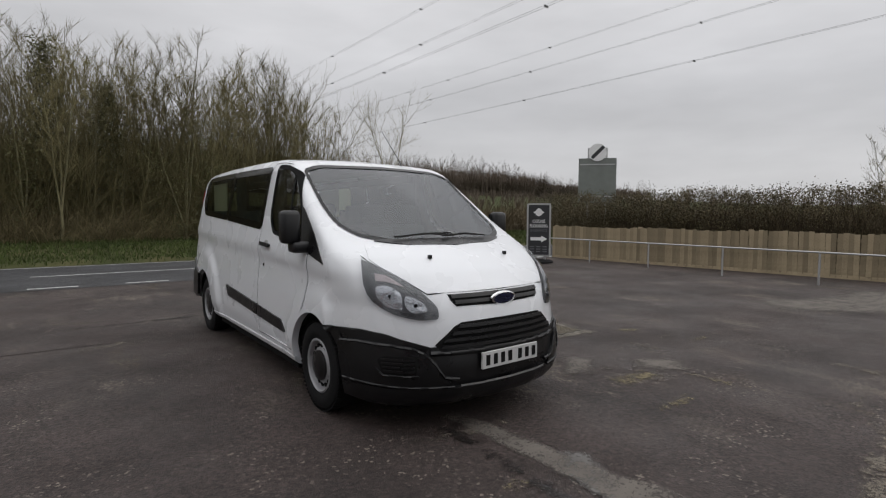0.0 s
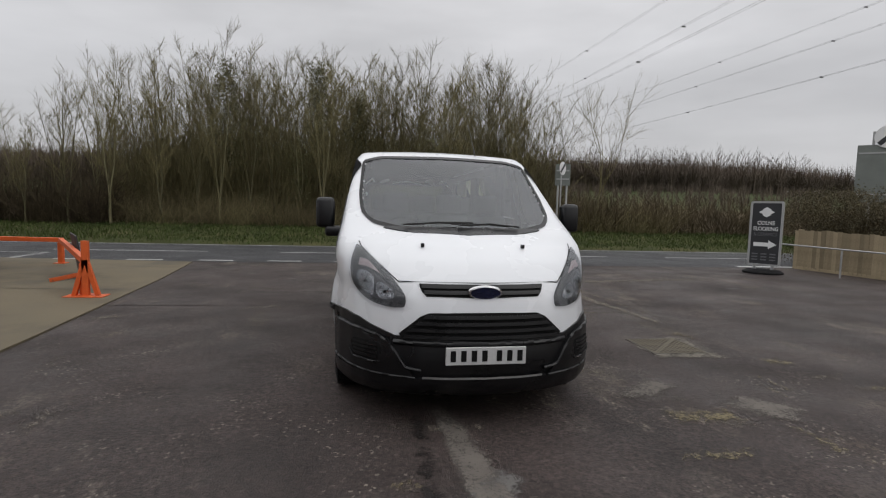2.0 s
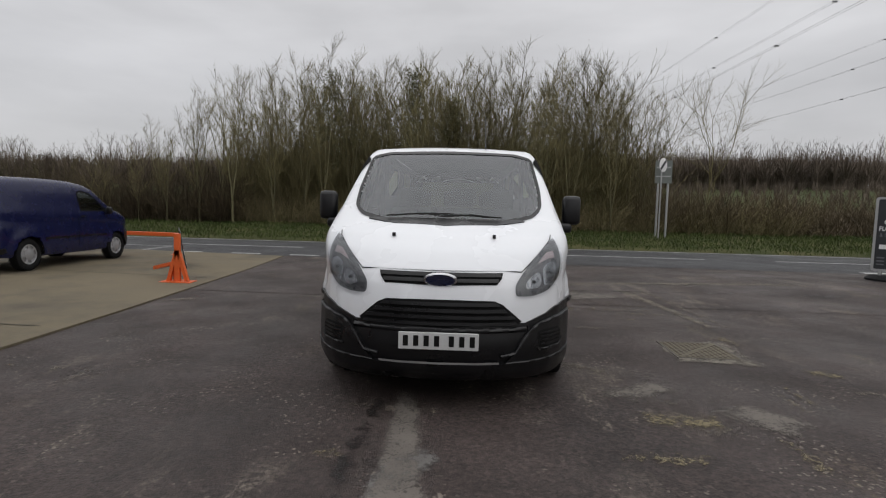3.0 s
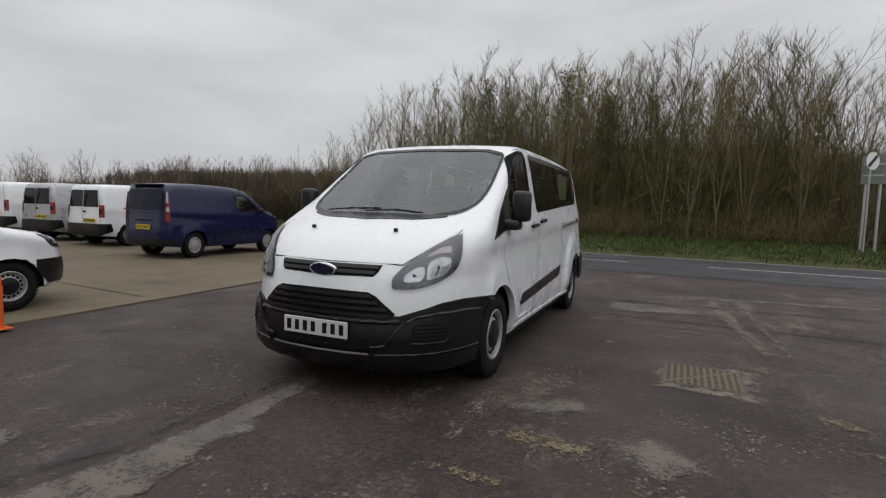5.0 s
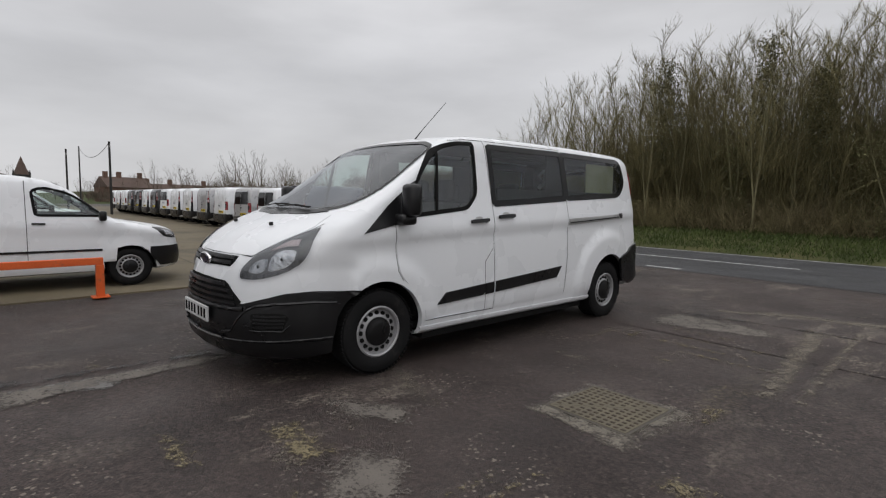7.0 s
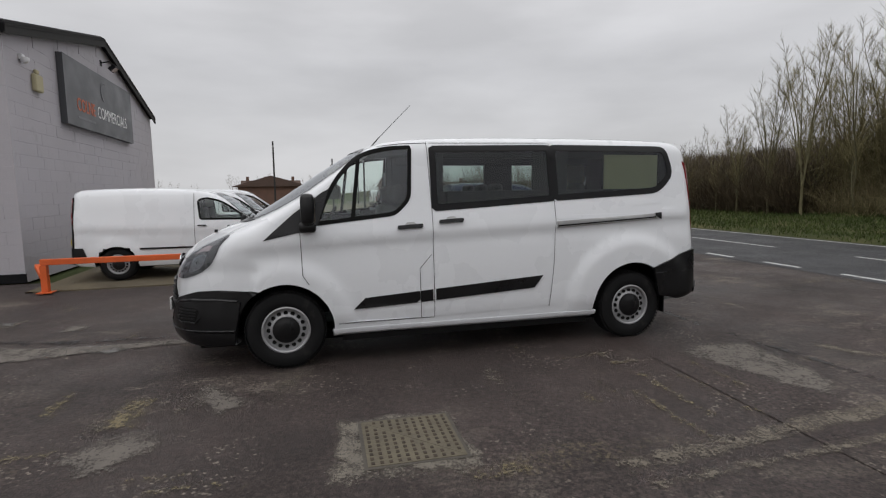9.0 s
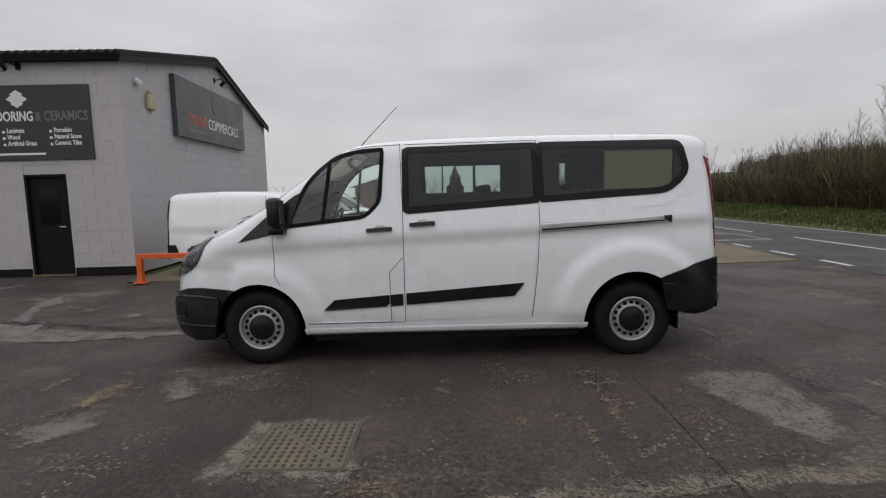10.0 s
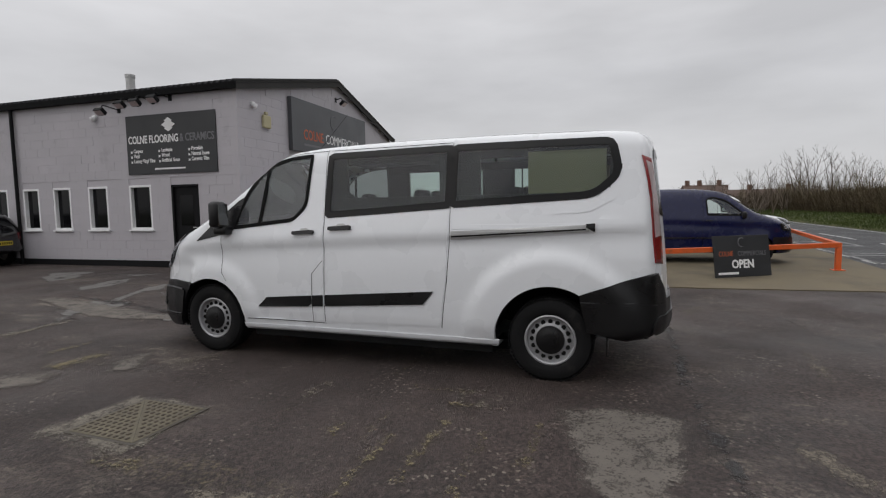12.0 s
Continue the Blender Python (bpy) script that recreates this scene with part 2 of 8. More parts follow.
M_DARKGLASS = material("dark_window_glass", (0.005, 0.005, 0.006), 0.08, spec=0.18, vary=0.2, scale=1, bump=0, rough_vary=0.03)
M_FENCE = material("fence_timber", (0.295, 0.237, 0.150), 0.85, vary=0.36, scale=3, fine=40, bump=0.35, tint=(0.25, 0.205, 0.14), random_tint=0.30, spots=((0.12, 0.10, 0.07), 5.0, 0.58, 0.70), spec=0.2)
M_BARK = material("bark", (0.135, 0.118, 0.072), 0.9, vary=0.35, scale=2, fine=25, bump=0.4, tint=(0.160, 0.150, 0.082), random_tint=0.3, spec=0.15)
M_TWIG = material("twigs", (0.136, 0.118, 0.060), 0.9, vary=0.3, scale=1.0, fine=12, bump=0, tint=(0.140, 0.122, 0.060), random_tint=0.35, spec=0.15)
M_TWIGDARK = material("dark_twigs", (0.082, 0.066, 0.043), 0.9, vary=0.3, scale=1.0, fine=12, bump=0, tint=(0.10, 0.092, 0.045), random_tint=0.3, spec=0.15)
M_IVY = material("ivy_leaves", (0.12, 0.13, 0.045), 0.6, vary=0.4, scale=0.8, fine=6, bump=0, tint=(0.13, 0.12, 0.05), random_tint=0.35, island=True)
M_IVYDARK = material("dark_ivy_leaves", (0.082, 0.086, 0.032), 0.6, vary=0.4, scale=0.8, fine=6, bump=0, tint=(0.095, 0.085, 0.036), random_tint=0.35, island=True)
M_BRAMBLE = material("bramble_stems", (0.175, 0.134, 0.084), 0.9, vary=0.4, scale=0.6, fine=8, bump=0, tint=(0.150, 0.140, 0.064), random_tint=0.5, island=True, spec=0.15)
M_THICKET = material("dark_thicket_stems", (0.076, 0.056, 0.037), 0.95, vary=0.4, scale=0.6, fine=8, bump=0, tint=(0.066, 0.055, 0.033), random_tint=0.45, island=True, spec=0.15)
M_THORN = material("brown_thorn_stems", (0.118, 0.090, 0.060), 0.95, vary=0.4, scale=0.6, fine=8, bump=0, tint=(0.105, 0.088, 0.052), random_tint=0.45, island=True, spec=0.15)
M_LITTER = material("leaf_litter", (0.075, 0.056, 0.036), 0.95, spec=0.1, vary=0.4, scale=0.7, fine=9, bump=0.6)
M_HEDGE = material("hedge_leaves", (0.082, 0.074, 0.038), 0.65, vary=0.4, scale=1.0, fine=8, bump=0, tint=(0.105, 0.084, 0.050), random_tint=0.5, island=True, spec=0.15)
M_FARWOOD = material("far_woodland", (0.114, 0.092, 0.073), 0.95, vary=0.3, scale=0.08, fine=0.7, bump=0, random_tint=0.35, island=True, spec=0.15)
M_LAMP = material("lamp_reflector", (0.42, 0.43, 0.45), 0.12, 0.95, vary=0.15, scale=22, fine=38, bump=1.0)
M_BEZEL = material("lamp_bezel", (0.105, 0.107, 0.112), 0.3, 0.2, vary=0.15, scale=14, fine=60, bump=0.05)
M_REDLENS = material("red_lens", (0.21, 0.010, 0.013), 0.15, vary=0.1, bump=0, coat=0.5)
M_CLEARLENS = material("pale_lens", (0.50, 0.42, 0.43), 0.15, vary=0.1, scale=30, bump=0, coat=0.5)
M_TAILCLEAR = material("pink_tail_lens", (0.43, 0.35, 0.36), 0.18, vary=0.15, scale=30, bump=0, coat=0.5)
M_YELLOWPLATE = material("yellow_plate", (0.62, 0.47, 0.03), 0.45, vary=0.05, bump=0)
M_SEAT = material("seat_cloth", (0.018, 0.018, 0.02), 0.9, vary=0.2, scale=8, fine=150, bump=0.2)
M_CABIN = material("cabin_grey_trim", (0.035, 0.035, 0.037), 0.75, vary=0.15, scale=5, fine=90, bump=0.1)
M_BEIGE = material("beige_lining_board", (0.42, 0.38, 0.24), 0.75, vary=0.08, scale=3, bump=0.05)
M_BRICK = material("red_brick", (0.13, 0.075, 0.055), 0.85, vary=0.3, scale=2, fine=14, bump=0.3)
M_TILE = material("clay_roof", (0.085, 0.055, 0.044), 0.85, vary=0.3, scale=1, fine=10, bump=0.3)
M_GREENBOX = material("dark_green_paint", (0.165, 0.18, 0.165), 0.6, vary=0.2, scale=2, bump=0.1)
M_WIRE = material("power_cable", (0.16, 0.16, 0.17), 0.6, vary=0.1, bump=0)
M_GLASS = glass_material("tinted_glass", (0.86, 0.93, 0.90), base_gloss=0.045, index=1.48)
M_PRIVACY = glass_material("privacy_glass", (0.62, 0.70, 0.67), base_gloss=0.01, index=1.42)
M_SCREEN = glass_material("windscreen_glass", (0.56, 0.66, 0.63), base_gloss=0.035, index=1.52)
M_PLATE = material("front_plate_white", (0.50, 0.50, 0.50), 0.5, vary=0.08, scale=8, bump=0)
M_JOINT = material("dirt_in_joint", (0.060, 0.050, 0.034), 0.9, vary=0.4, scale=3, fine=20, bump=0.2)
M_LENS = glass_material("lamp_lens", (0.94, 0.95, 0.96), base_gloss=0.0)
M_BADGE = material("badge_navy", (0.006, 0.009, 0.035), 0.25, vary=0.05, bump=0, coat=0.4)


def link_mesh(name, bm, mat, parent=None, label="", smooth=None, mats=None):
    me = bpy.data.meshes.new(name)
    bm.to_mesh(me)
    bm.free()
    for k in mats or [mat]:
        me.materials.append(k)
    if smooth is not None:
        me.shade_smooth()
        if smooth < 180:
            me.set_sharp_from_angle(angle=radians(smooth))
    ob = new(name, me)
    if parent is not None:
        ob.parent = parent
    if label:
        tagged(ob, label)
    return ob


def part(name, bm, mat, parent, label="", smooth=None):
    return link_mesh(name, bm, mat, parent, label, smooth)


def thing(name, place, label, category, group="", turn=0.0, kind=""):
    ob = new(name)
    ob.empty_display_size = 0.2
    ob.matrix_world = pose(*place, 0, 0, turn)
    return tagged(ob, label, category, group, kind)


def box(bm, x0, x1, y0, y1, z0, z1, bevel=0.0, m=None):
    """A box from corner to corner, with its edges rounded off."""
    made = bmesh.ops.create_cube(bm, size=1)["verts"]
    mid, size = Vector(((x0 + x1) / 2, (y0 + y1) / 2, (z0 + z1) / 2)), (abs(x1 - x0), abs(y1 - y0), abs(z1 - z0))
    for v in made:
        v.co = Vector((v.co.x * size[0], v.co.y * size[1], v.co.z * size[2])) + mid
    if bevel:
        edges = list({e for v in made for e in v.link_edges})
        res = bmesh.ops.bevel(bm, geom=edges, offset=bevel, segments=2, profile=0.5, affect="EDGES")
        made = list({v for f in res["faces"] for v in f.verts} | {v for v in made if v.is_valid})
    if m is not None:
        bmesh.ops.transform(bm, matrix=m, verts=[v for v in made if v.is_valid])
    return bm


def boxed(*a, **k):
    return box(bmesh.new(), *a, **k)


def rod(bm, a, b, r0, r1=None, sides=8, caps=True):
    """A round bar from a to b."""
    a, b = Vector(a), Vector(b)
    r1 = r0 if r1 is None else r1
    q = (b - a).to_track_quat("Z", "Y").to_matrix()
    lo, hi = [], []
    for i in range(sides):
        w = 2 * math.pi * i / sides
        d = q @ Vector((math.cos(w), math.sin(w), 0))
        lo.append(bm.verts.new(a + d * r0))
        hi.append(bm.verts.new(b + d * r1))
    for i in range(sides):
        j = (i + 1) % sides
        bm.faces.new((lo[i], lo[j], hi[j], hi[i]))
    if caps:
        bm.faces.new(lo[::-1])
        bm.faces.new(hi)
    return bm


def prism(bm, outline, axis, a, b):
    """An outline of (p, q) pairs pushed out from a to b along the axis x, y or z."""
    def place(p, q, d):
        return {"x": (d, p, q), "y": (p, d, q), "z": (p, q, d)}[axis]
    lo = [bm.verts.new(place(p, q, a)) for p, q in outline]
    hi = [bm.verts.new(place(p, q, b)) for p, q in outline]
    n = len(outline)
    for i in range(n):
        j = (i + 1) % n
        bm.faces.new((lo[i], lo[j], hi[j], hi[i]))
    bm.faces.new(lo[::-1])
    bm.faces.new(hi)
    bmesh.ops.recalc_face_normals(bm, faces=bm.faces)
    return bm


def lathe(bm, profile, axis_point, axis="x", sides=48):
    """A profile of (radius, along) pairs turned round an axis through a point."""
    o = Vector(axis_point)
    rings = []
    for r, d in profile:
        ring = []
        for i in range(sides):
            w = 2 * math.pi * i / sides
            c, s = r * math.cos(w), r * math.sin(w)
            ring.append(bm.verts.new(o + Vector({"x": (d, c, s), "y": (c, d, s), "z": (c, s, d)}[axis])))
        rings.append(ring)
    for a, b in zip(rings, rings[1:]):
        for i in range(sides):
            j = (i + 1) % sides
            bm.faces.new((a[i], a[j], b[j], b[i]))
    bmesh.ops.recalc_face_normals(bm, faces=bm.faces)
    return bm


def from_arrays(name, verts, faces, mat, parent=None, smooth=None):
    me = bpy.data.meshes.new(name)
    me.from_pydata(verts, [], faces)
    me.materials.append(mat)
    me.update()
    if smooth is not None:
        me.shade_smooth()
        if smooth < 180:
            me.set_sharp_from_angle(angle=radians(smooth))
    ob = new(name, me)
    if parent is not None:
        ob.parent = parent
    return ob


def rounded(points, radius, steps=4):
    """A closed outline with its corners rounded."""
    out, n = [], len(points)
    for i in range(n):
        a, b, c = Vector(points[i - 1]), Vector(points[i]), Vector(points[(i + 1) % n])
        r = radius[i] if isinstance(radius, (list, tuple)) else radius
        p = b + (a - b).normalized() * min(r, (a - b).length * 0.45)
        q = b + (c - b).normalized() * min(r, (c - b).length * 0.45)
        for k in range(steps + 1):
            t = k / steps
            out.append(tuple((1 - t) ** 2 * p + 2 * t * (1 - t) * b + t * t * q))
    return out


def words(text, size, mat, parent, place, turn=(90, 0, 0), align="LEFT", name="lettering", depth=0.002, bold=0.0, squeeze=1.0):
    """Raised letters in the built-in font, as one mesh."""
    cu = bpy.data.curves.new(name, "FONT")
    cu.body, cu.size, cu.extrude, cu.align_x, cu.align_y, cu.offset, cu.resolution_u = text, size, depth, align, "CENTER", bold, 3
    tmp = new(name, cu)
    me = bpy.data.meshes.new_from_object(tmp.evaluated_get(bpy.context.evaluated_depsgraph_get()))
    bpy.data.objects.remove(tmp)
    bpy.data.curves.remove(cu)
    me.name = name
    me.materials.clear()
    me.materials.append(mat)
    ob = new(name, me)
    ob.parent = parent
    ob.matrix_basis = pose(*place, *turn) @ Matrix.Diagonal((squeeze, 1, 1, 1))
    return ob


ROAD_TILT = -0.03


def road_y(x):
    """The road's centre line, which bends gently away on both sides."""
    return 14.75 + ROAD_TILT * (x - 2) - (0.004 * (x - 14) ** 2 if x > 14 else 0)


def land_z(x, y):
    """The lie of the land: a level yard, a low bank under the wood, fields rising to the ridges."""
    far = y - road_y(max(-60, min(60, x)))
    z = -0.02
    if far > 3.5:
        z += min(0.9, 0.12 * (far - 3.5)) * 0.8
    if far > 14:
        z += 0.075 * (far - 14) if far < 100 else 6.45
    d = math.hypot(x - 15, y)
    if x > 40 and far < 30:
        z += 0.02 * (x - 40) if x < 240 else 4.0
    return z - 0.012 * max(0.0, -y - 30)


def sheet(name, xs, ys, height, mat, label, category="ground"):
    verts = [(x, y, height(x, y)) for y in ys for x in xs]
    w = len(xs)
    faces = [(j * w + i, j * w + i + 1, (j + 1) * w + i + 1, (j + 1) * w + i) for j in range(len(ys) - 1) for i in range(w - 1)]
    ob = from_arrays(name, verts, faces, mat, smooth=60)
    return tagged(ob, label, category, kind="structure")


def spread(lo, hi, fine_lo, fine_hi, step, ratio=1.3):
    """Grid lines that are close in the middle and wide towards the horizon."""
    line = [fine_lo + step * i for i in range(int((fine_hi - fine_lo) / step) + 1)]
    s, up = step, line[-1]
    while up < hi:
        s *= ratio
        up = min(hi, up + s)
        line.append(up)
    s, down = step, line[0]
    while down > lo:
        s *= ratio
        down = max(lo, down - s)
        line.insert(0, down)
    return line


sheet("ground", spread(-900, 900, -60, 60, 3), spread(-900, 900, -30, 60, 2), lambda x, y: land_z(x, y) - 0.03, M_FIELD, "rough winter grassland rising to low ridges")

# tarmac yard in front of the units
sheet("yard", [-2.0 + 0.5 * i for i in range(38)] + [17.2], [-24 + 0.5 * i for i in range(77)], lambda x, y: 0.006 * noise.noise((x * 0.35, y * 0.35, 3)) + 0.001, M_YARD, "old wet dark tarmac yard with worn scuffs", "yard")


def band(name, x0, x1, lo, hi, z, mat, label, category="road", step=2.0, kind="structure"):
    """A strip along the road, from lo to hi metres off its centre line."""
    n = max(1, int((x1 - x0) / step))
    xs = [x0 + (x1 - x0) * i / n for i in range(n + 1)]
    rows = 2
    verts = [(x, road_y(x) + lo + (hi - lo) * j / (rows - 1), z) for j in range(rows) for x in xs]
    w = len(xs)
    faces = [(i, i + 1, w + i + 1, w + i) for i in range(n)]
    return tagged(from_arrays(name, verts, faces, mat), label, category, kind=kind)


band("road", -90, 90, -2.62, 2.62, 0.012, M_ROAD, "grey two-lane country road, damp")
band("road_shoulder", -90, 17, -8.0, -2.62, 0.006, M_YARD, "tarmac apron where the yard joins the road")
band("edge_line", -90, 90, 2.36, 2.44, 0.016, M_LINE, "thin white road edge line", "road marking")
for i in range(-16, 12):
    band("centre_line", i * 6.0, i * 6.0 + 4.0, -0.05, 0.05, 0.016, M_LINE, "long white centre dash", "road marking")
for i in range(-40, 24):
    if 1.6 * i < 3.0:
        band("give_way_dash", i * 1.6, i * 1.6 + 0.8, -2.40, -2.29, 0.016, M_LINE, "short white edge dash", "road marking")

# verge on the far side
verge_verts, verge_faces = [], []
vx = [-90 + 1.5 * i for i in range(121)]
for x in vx:
    for k, o in enumerate((2.62, 2.9, 3.7, 5.4, 8.2)):
        y = road_y(x) + o
        verge_verts.append((x, y, (0.0, 0.09, 0.14, 0.32, 0.52)[k] + (0.05 * noise.noise((x * 0.4, y * 0.5, 7)) if k else 0)))
for i in range(len(vx) - 1):
    for k in range(4):
        a = i * 5 + k
        verge_faces.append((a, a + 5, a + 6, a + 1))
tagged(from_arrays("verge", verge_verts, verge_faces, M_GRASS_SOIL, smooth=60), "grassy bank along the far side of the road", "verge", kind="structure")

# paler concrete forecourt beside the yard
def court_z(x):
    """The forecourt climbs gently away from the yard."""
    return 0.022 + 0.012 * min(12.0, max(0.0, -1.6 - x))


bm = bmesh.new()
xs_court = [-0.95, -1.12, -1.35, -1.62, -2.5, -4, -6, -8, -10, -12, -13.6, -14, -20, -30, -45, -60]
def court_span(x):
    lo = -0.6 if x > -12 else -3.0
    hi = float(np.interp(-x, (0.95, 1.12, 1.35, 1.62, 14, 60), (-0.5, 5.1, 9.35, 12.1, 12.5, 13.6)))
    return lo, hi
rows_court = [[bm.verts.new((x, court_span(x)[0] + (court_span(x)[1] - court_span(x)[0]) * k / 6, court_z(x))) for k in range(7)] for x in xs_court]
for ra, rb in zip(rows_court, rows_court[1:]):
    for k in range(6):
        bm.faces.new((ra[k], ra[k + 1], rb[k + 1], rb[k]))
edge_low = [[bm.verts.new((r[k].co.x, r[k].co.y, -0.1)) for r in rows_court] for k in (0, 6)]
for k, low in zip((0, 6), edge_low):
    for i in range(len(xs_court) - 1):
        bm.faces.new((rows_court[i][k], rows_court[i + 1][k], low[i + 1], low[i]))
bmesh.ops.recalc_face_normals(bm, faces=bm.faces)
tagged(link_mesh("forecourt", bm, M_CONCRETE), "weathered buff concrete forecourt with open joints", "forecourt", kind="structure")
for x0, y0, x1, y1 in ((-1.38, 4.3, -60, 6.2), (-1.5, 8.0, -60, 10.5), (-6.0, -0.6, -6.4, 12.2), (-12, -0.6, -12.4, 12.3), (-18, -0.6, -18.4, 12.2)):
    d = Vector((x1 - x0, y1 - y0, 0)).normalized()
    s = Vector((-d.y, d.x, 0)) * 0.012
    tagged(from_arrays("concrete_joint", [tuple(Vector((x0, y0, 0)).lerp(Vector((x1, y1, 0)), k / 20) + s * e + Vector((0, 0, 0.004 + court_z(x0 + (x1 - x0) * k / 20)))) for k in range(21) for e in (-1, 1)], [(2 * k, 2 * k + 1, 2 * k + 3, 2 * k + 2) for k in range(20)], M_JOINT), "dirt-filled open joint in the concrete", "joint", kind="structure")


# ---- the minibus: v runs back from its nose, u across, z up ----
def smooth_line(points, steps=3):
    out, n = [], len(points)
    for i in range(n):
        p0, p1, p2, p3 = (np.array(points[(i + k) % n]) for k in (-1, 0, 1, 2))
        for s in range(steps):
            t = s / steps
            c = 0.5 * ((2 * p1) + (p2 - p0) * t + (2 * p0 - 5 * p1 + 4 * p2 - p3) * t * t + (3 * p1 - p0 - 3 * p2 + p3) * t ** 3)
            out.append(0.35 * ((1 - t) * p1 + t * p2) + 0.65 * c)
    return np.array(out)


class Shell:
    """A vehicle's skin: a side outline, bowed across the nose, met by sides that lean in towards the roof."""

    def __init__(self, outline, widths, nose, tail, axles, wheel, crease=None, crown=0.05, blend=0.05, flare=0.02, tail_taper=0.06, length=5.3, glass_z=1.25, reach=(0.64, 0.76)):
        self.line = smooth_line(outline)
        self.wz, self.ww = zip(*widths)
        self.nu, self.nv = zip(*nose)
        self.tu, self.tv = zip(*tail)
        self.axles, self.wheel, self.crease, self.crown, self.k, self.flare, self.tt, self.len, self.gz = axles, wheel, crease, crown, blend, flare, tail_taper, length, glass_z
        self.reach = reach

    def outline_distance(self, v, z):
        a = self.line
        b = np.roll(a, -1, axis=0)
        best, inside = np.full(v.shape, 1e9), np.zeros(v.shape, bool)
        for (av, az), (bv, bz) in zip(a, b):
            dv, dz = bv - av, bz - az
            t = np.clip(((v - av) * dv + (z - az) * dz) / (dv * dv + dz * dz + 1e-12), 0, 1)
            best = np.minimum(best, np.hypot(v - av - t * dv, z - az - t * dz))
            cross = (az > z) != (bz > z)
            with np.errstate(divide="ignore", invalid="ignore"):
                at = av + (z - az) * dv / (dz if dz else 1e-12)
            inside ^= cross & (v < at)
        return np.where(inside, -best, best)

    def half_width(self, v, z):
        w = np.interp(z, self.wz, self.ww)
        w = w - self.tt * np.clip((v - 0.72 * self.len) / (0.28 * self.len), 0, 1) ** 2
        for a in self.axles:
            reach = self.reach[1 if a > 2 else 0]
            r = np.hypot(v - a, z - self.wheel)
            t = np.clip((reach - r) / 0.15, 0, 1)
            w = w + self.flare * (1.3 if a > 2 else 0.8) * t * t * (3 - 2 * t) * np.clip((z - self.wheel + 0.12) / 0.2, 0, 1)
        if self.crease:
            z0, slope, depth = self.crease
            d = z - (z0 + slope * v)
            w = w + depth * (1 / (1 + np.exp(-d / 0.018)) - 0.5) * np.exp(-(d / 0.22) ** 2)
        return w

    def value(self, u, v, z):
        """Negative inside."""
        u = np.abs(u)
        low = np.clip((self.gz - z) / 0.4, 0, 1)
        bow = low * np.interp(u, self.nu, self.nv) + (1 - low) * 0.24 * u * u
        front = np.clip(1 - v / (0.36 * self.len), 0, 1) ** 0.5
        back = np.interp(u, self.tu, self.tv) * np.clip((v - 0.8 * self.len) / (0.2 * self.len), 0, 1)
        vv = v - bow * np.where(front > 0, np.minimum(1, front * 1.6), 0) + back
        a = self.outline_distance(vv, z + self.crown * u * u * np.clip((z - 1.2) / 0.5, 0, 1))
        b = u - self.half_width(v, z)
        h = np.clip(0.5 + 0.5 * (a - b) / self.k, 0, 1)
        return b + (a - b) * h + self.k * h * (1 - h)

    def along(self, origin, way, far, inset=0.0):
        """Where rays that start inside leave the skin."""
        lo, hi = np.zeros(origin.shape[0]), np.full(origin.shape[0], far)
        for _ in range(19):
            mid = (lo + hi) / 2
            p = origin + way * mid[:, None]
            ins = self.value(p[:, 0], p[:, 1], p[:, 2]) < -inset
            lo, hi = np.where(ins, mid, lo), np.where(ins, hi, mid)
        return origin + way * lo[:, None]

    def normal(self, p):
        e = 0.004
        g = np.stack([self.value(*(p + d).T) - self.value(*(p - d).T) for d in (np.array((e, 0, 0)), np.array((0, e, 0)), np.array((0, 0, e)))], 1)
        return g / np.maximum(1e-9, np.linalg.norm(g, axis=1))[:, None]

    def side(self, v, z, s=1):
        o = np.stack([np.zeros_like(v), v, z], 1)
        return self.along(o, np.tile((s, 0.0, 0.0), (len(v), 1)), 1.4)

    def front(self, u, z, start=2.6):
        o = np.stack([u, np.full_like(u, start), z], 1)
        return self.along(o, np.tile((0.0, -1.0, 0.0), (len(u), 1)), 3.5)

    def back(self, u, z, start=3.5):
        o = np.stack([u, np.full_like(u, start), z], 1)
        return self.along(o, np.tile((0.0, 1.0, 0.0), (len(u), 1)), 3.5)

    def top(self, u, v, start=1.0):
        o = np.stack([u, v, np.full_like(u, start)], 1)
        return self.along(o, np.tile((0.0, 0.0, 1.0), (len(u), 1)), 2.0)

    def round_front(self, a, z, centre=1.1):
        o = np.stack([np.zeros_like(a), np.full_like(a, centre), z], 1)
        return self.along(o, np.stack([np.sin(a), -np.cos(a), np.zeros_like(a)], 1), 2.0)

    def round_back(self, a, z, centre=4.25):
        o = np.stack([np.zeros_like(a), np.full_like(a, centre), z], 1)
        return self.along(o, np.stack([np.sin(a), np.cos(a), np.zeros_like(a)], 1), 2.0)

    def skin(self, v0, v1, z0, mid, ring, cap, inset=0.0):
        """A closed net of rays from a spine: rings along the middle and domes at both ends."""
        rows_o, rows_w = [], []
        fi = np.linspace(0, 2 * math.pi, ring, endpoint=False)
        sn, cs = np.sin(fi), np.cos(fi)
        for i in range(cap):
            al = math.pi / 2 * (1 - (i + 1) / (cap + 1))
            rows_o.append(np.tile((0, v0, z0), (ring, 1)))
            rows_w.append(np.stack([sn * math.cos(al), np.full(ring, -math.sin(al)), cs * math.cos(al)], 1))
        for v in np.linspace(v0, v1, mid):
            rows_o.append(np.tile((0, v, z0), (ring, 1)))
            rows_w.append(np.stack([sn, np.zeros(ring), cs], 1))
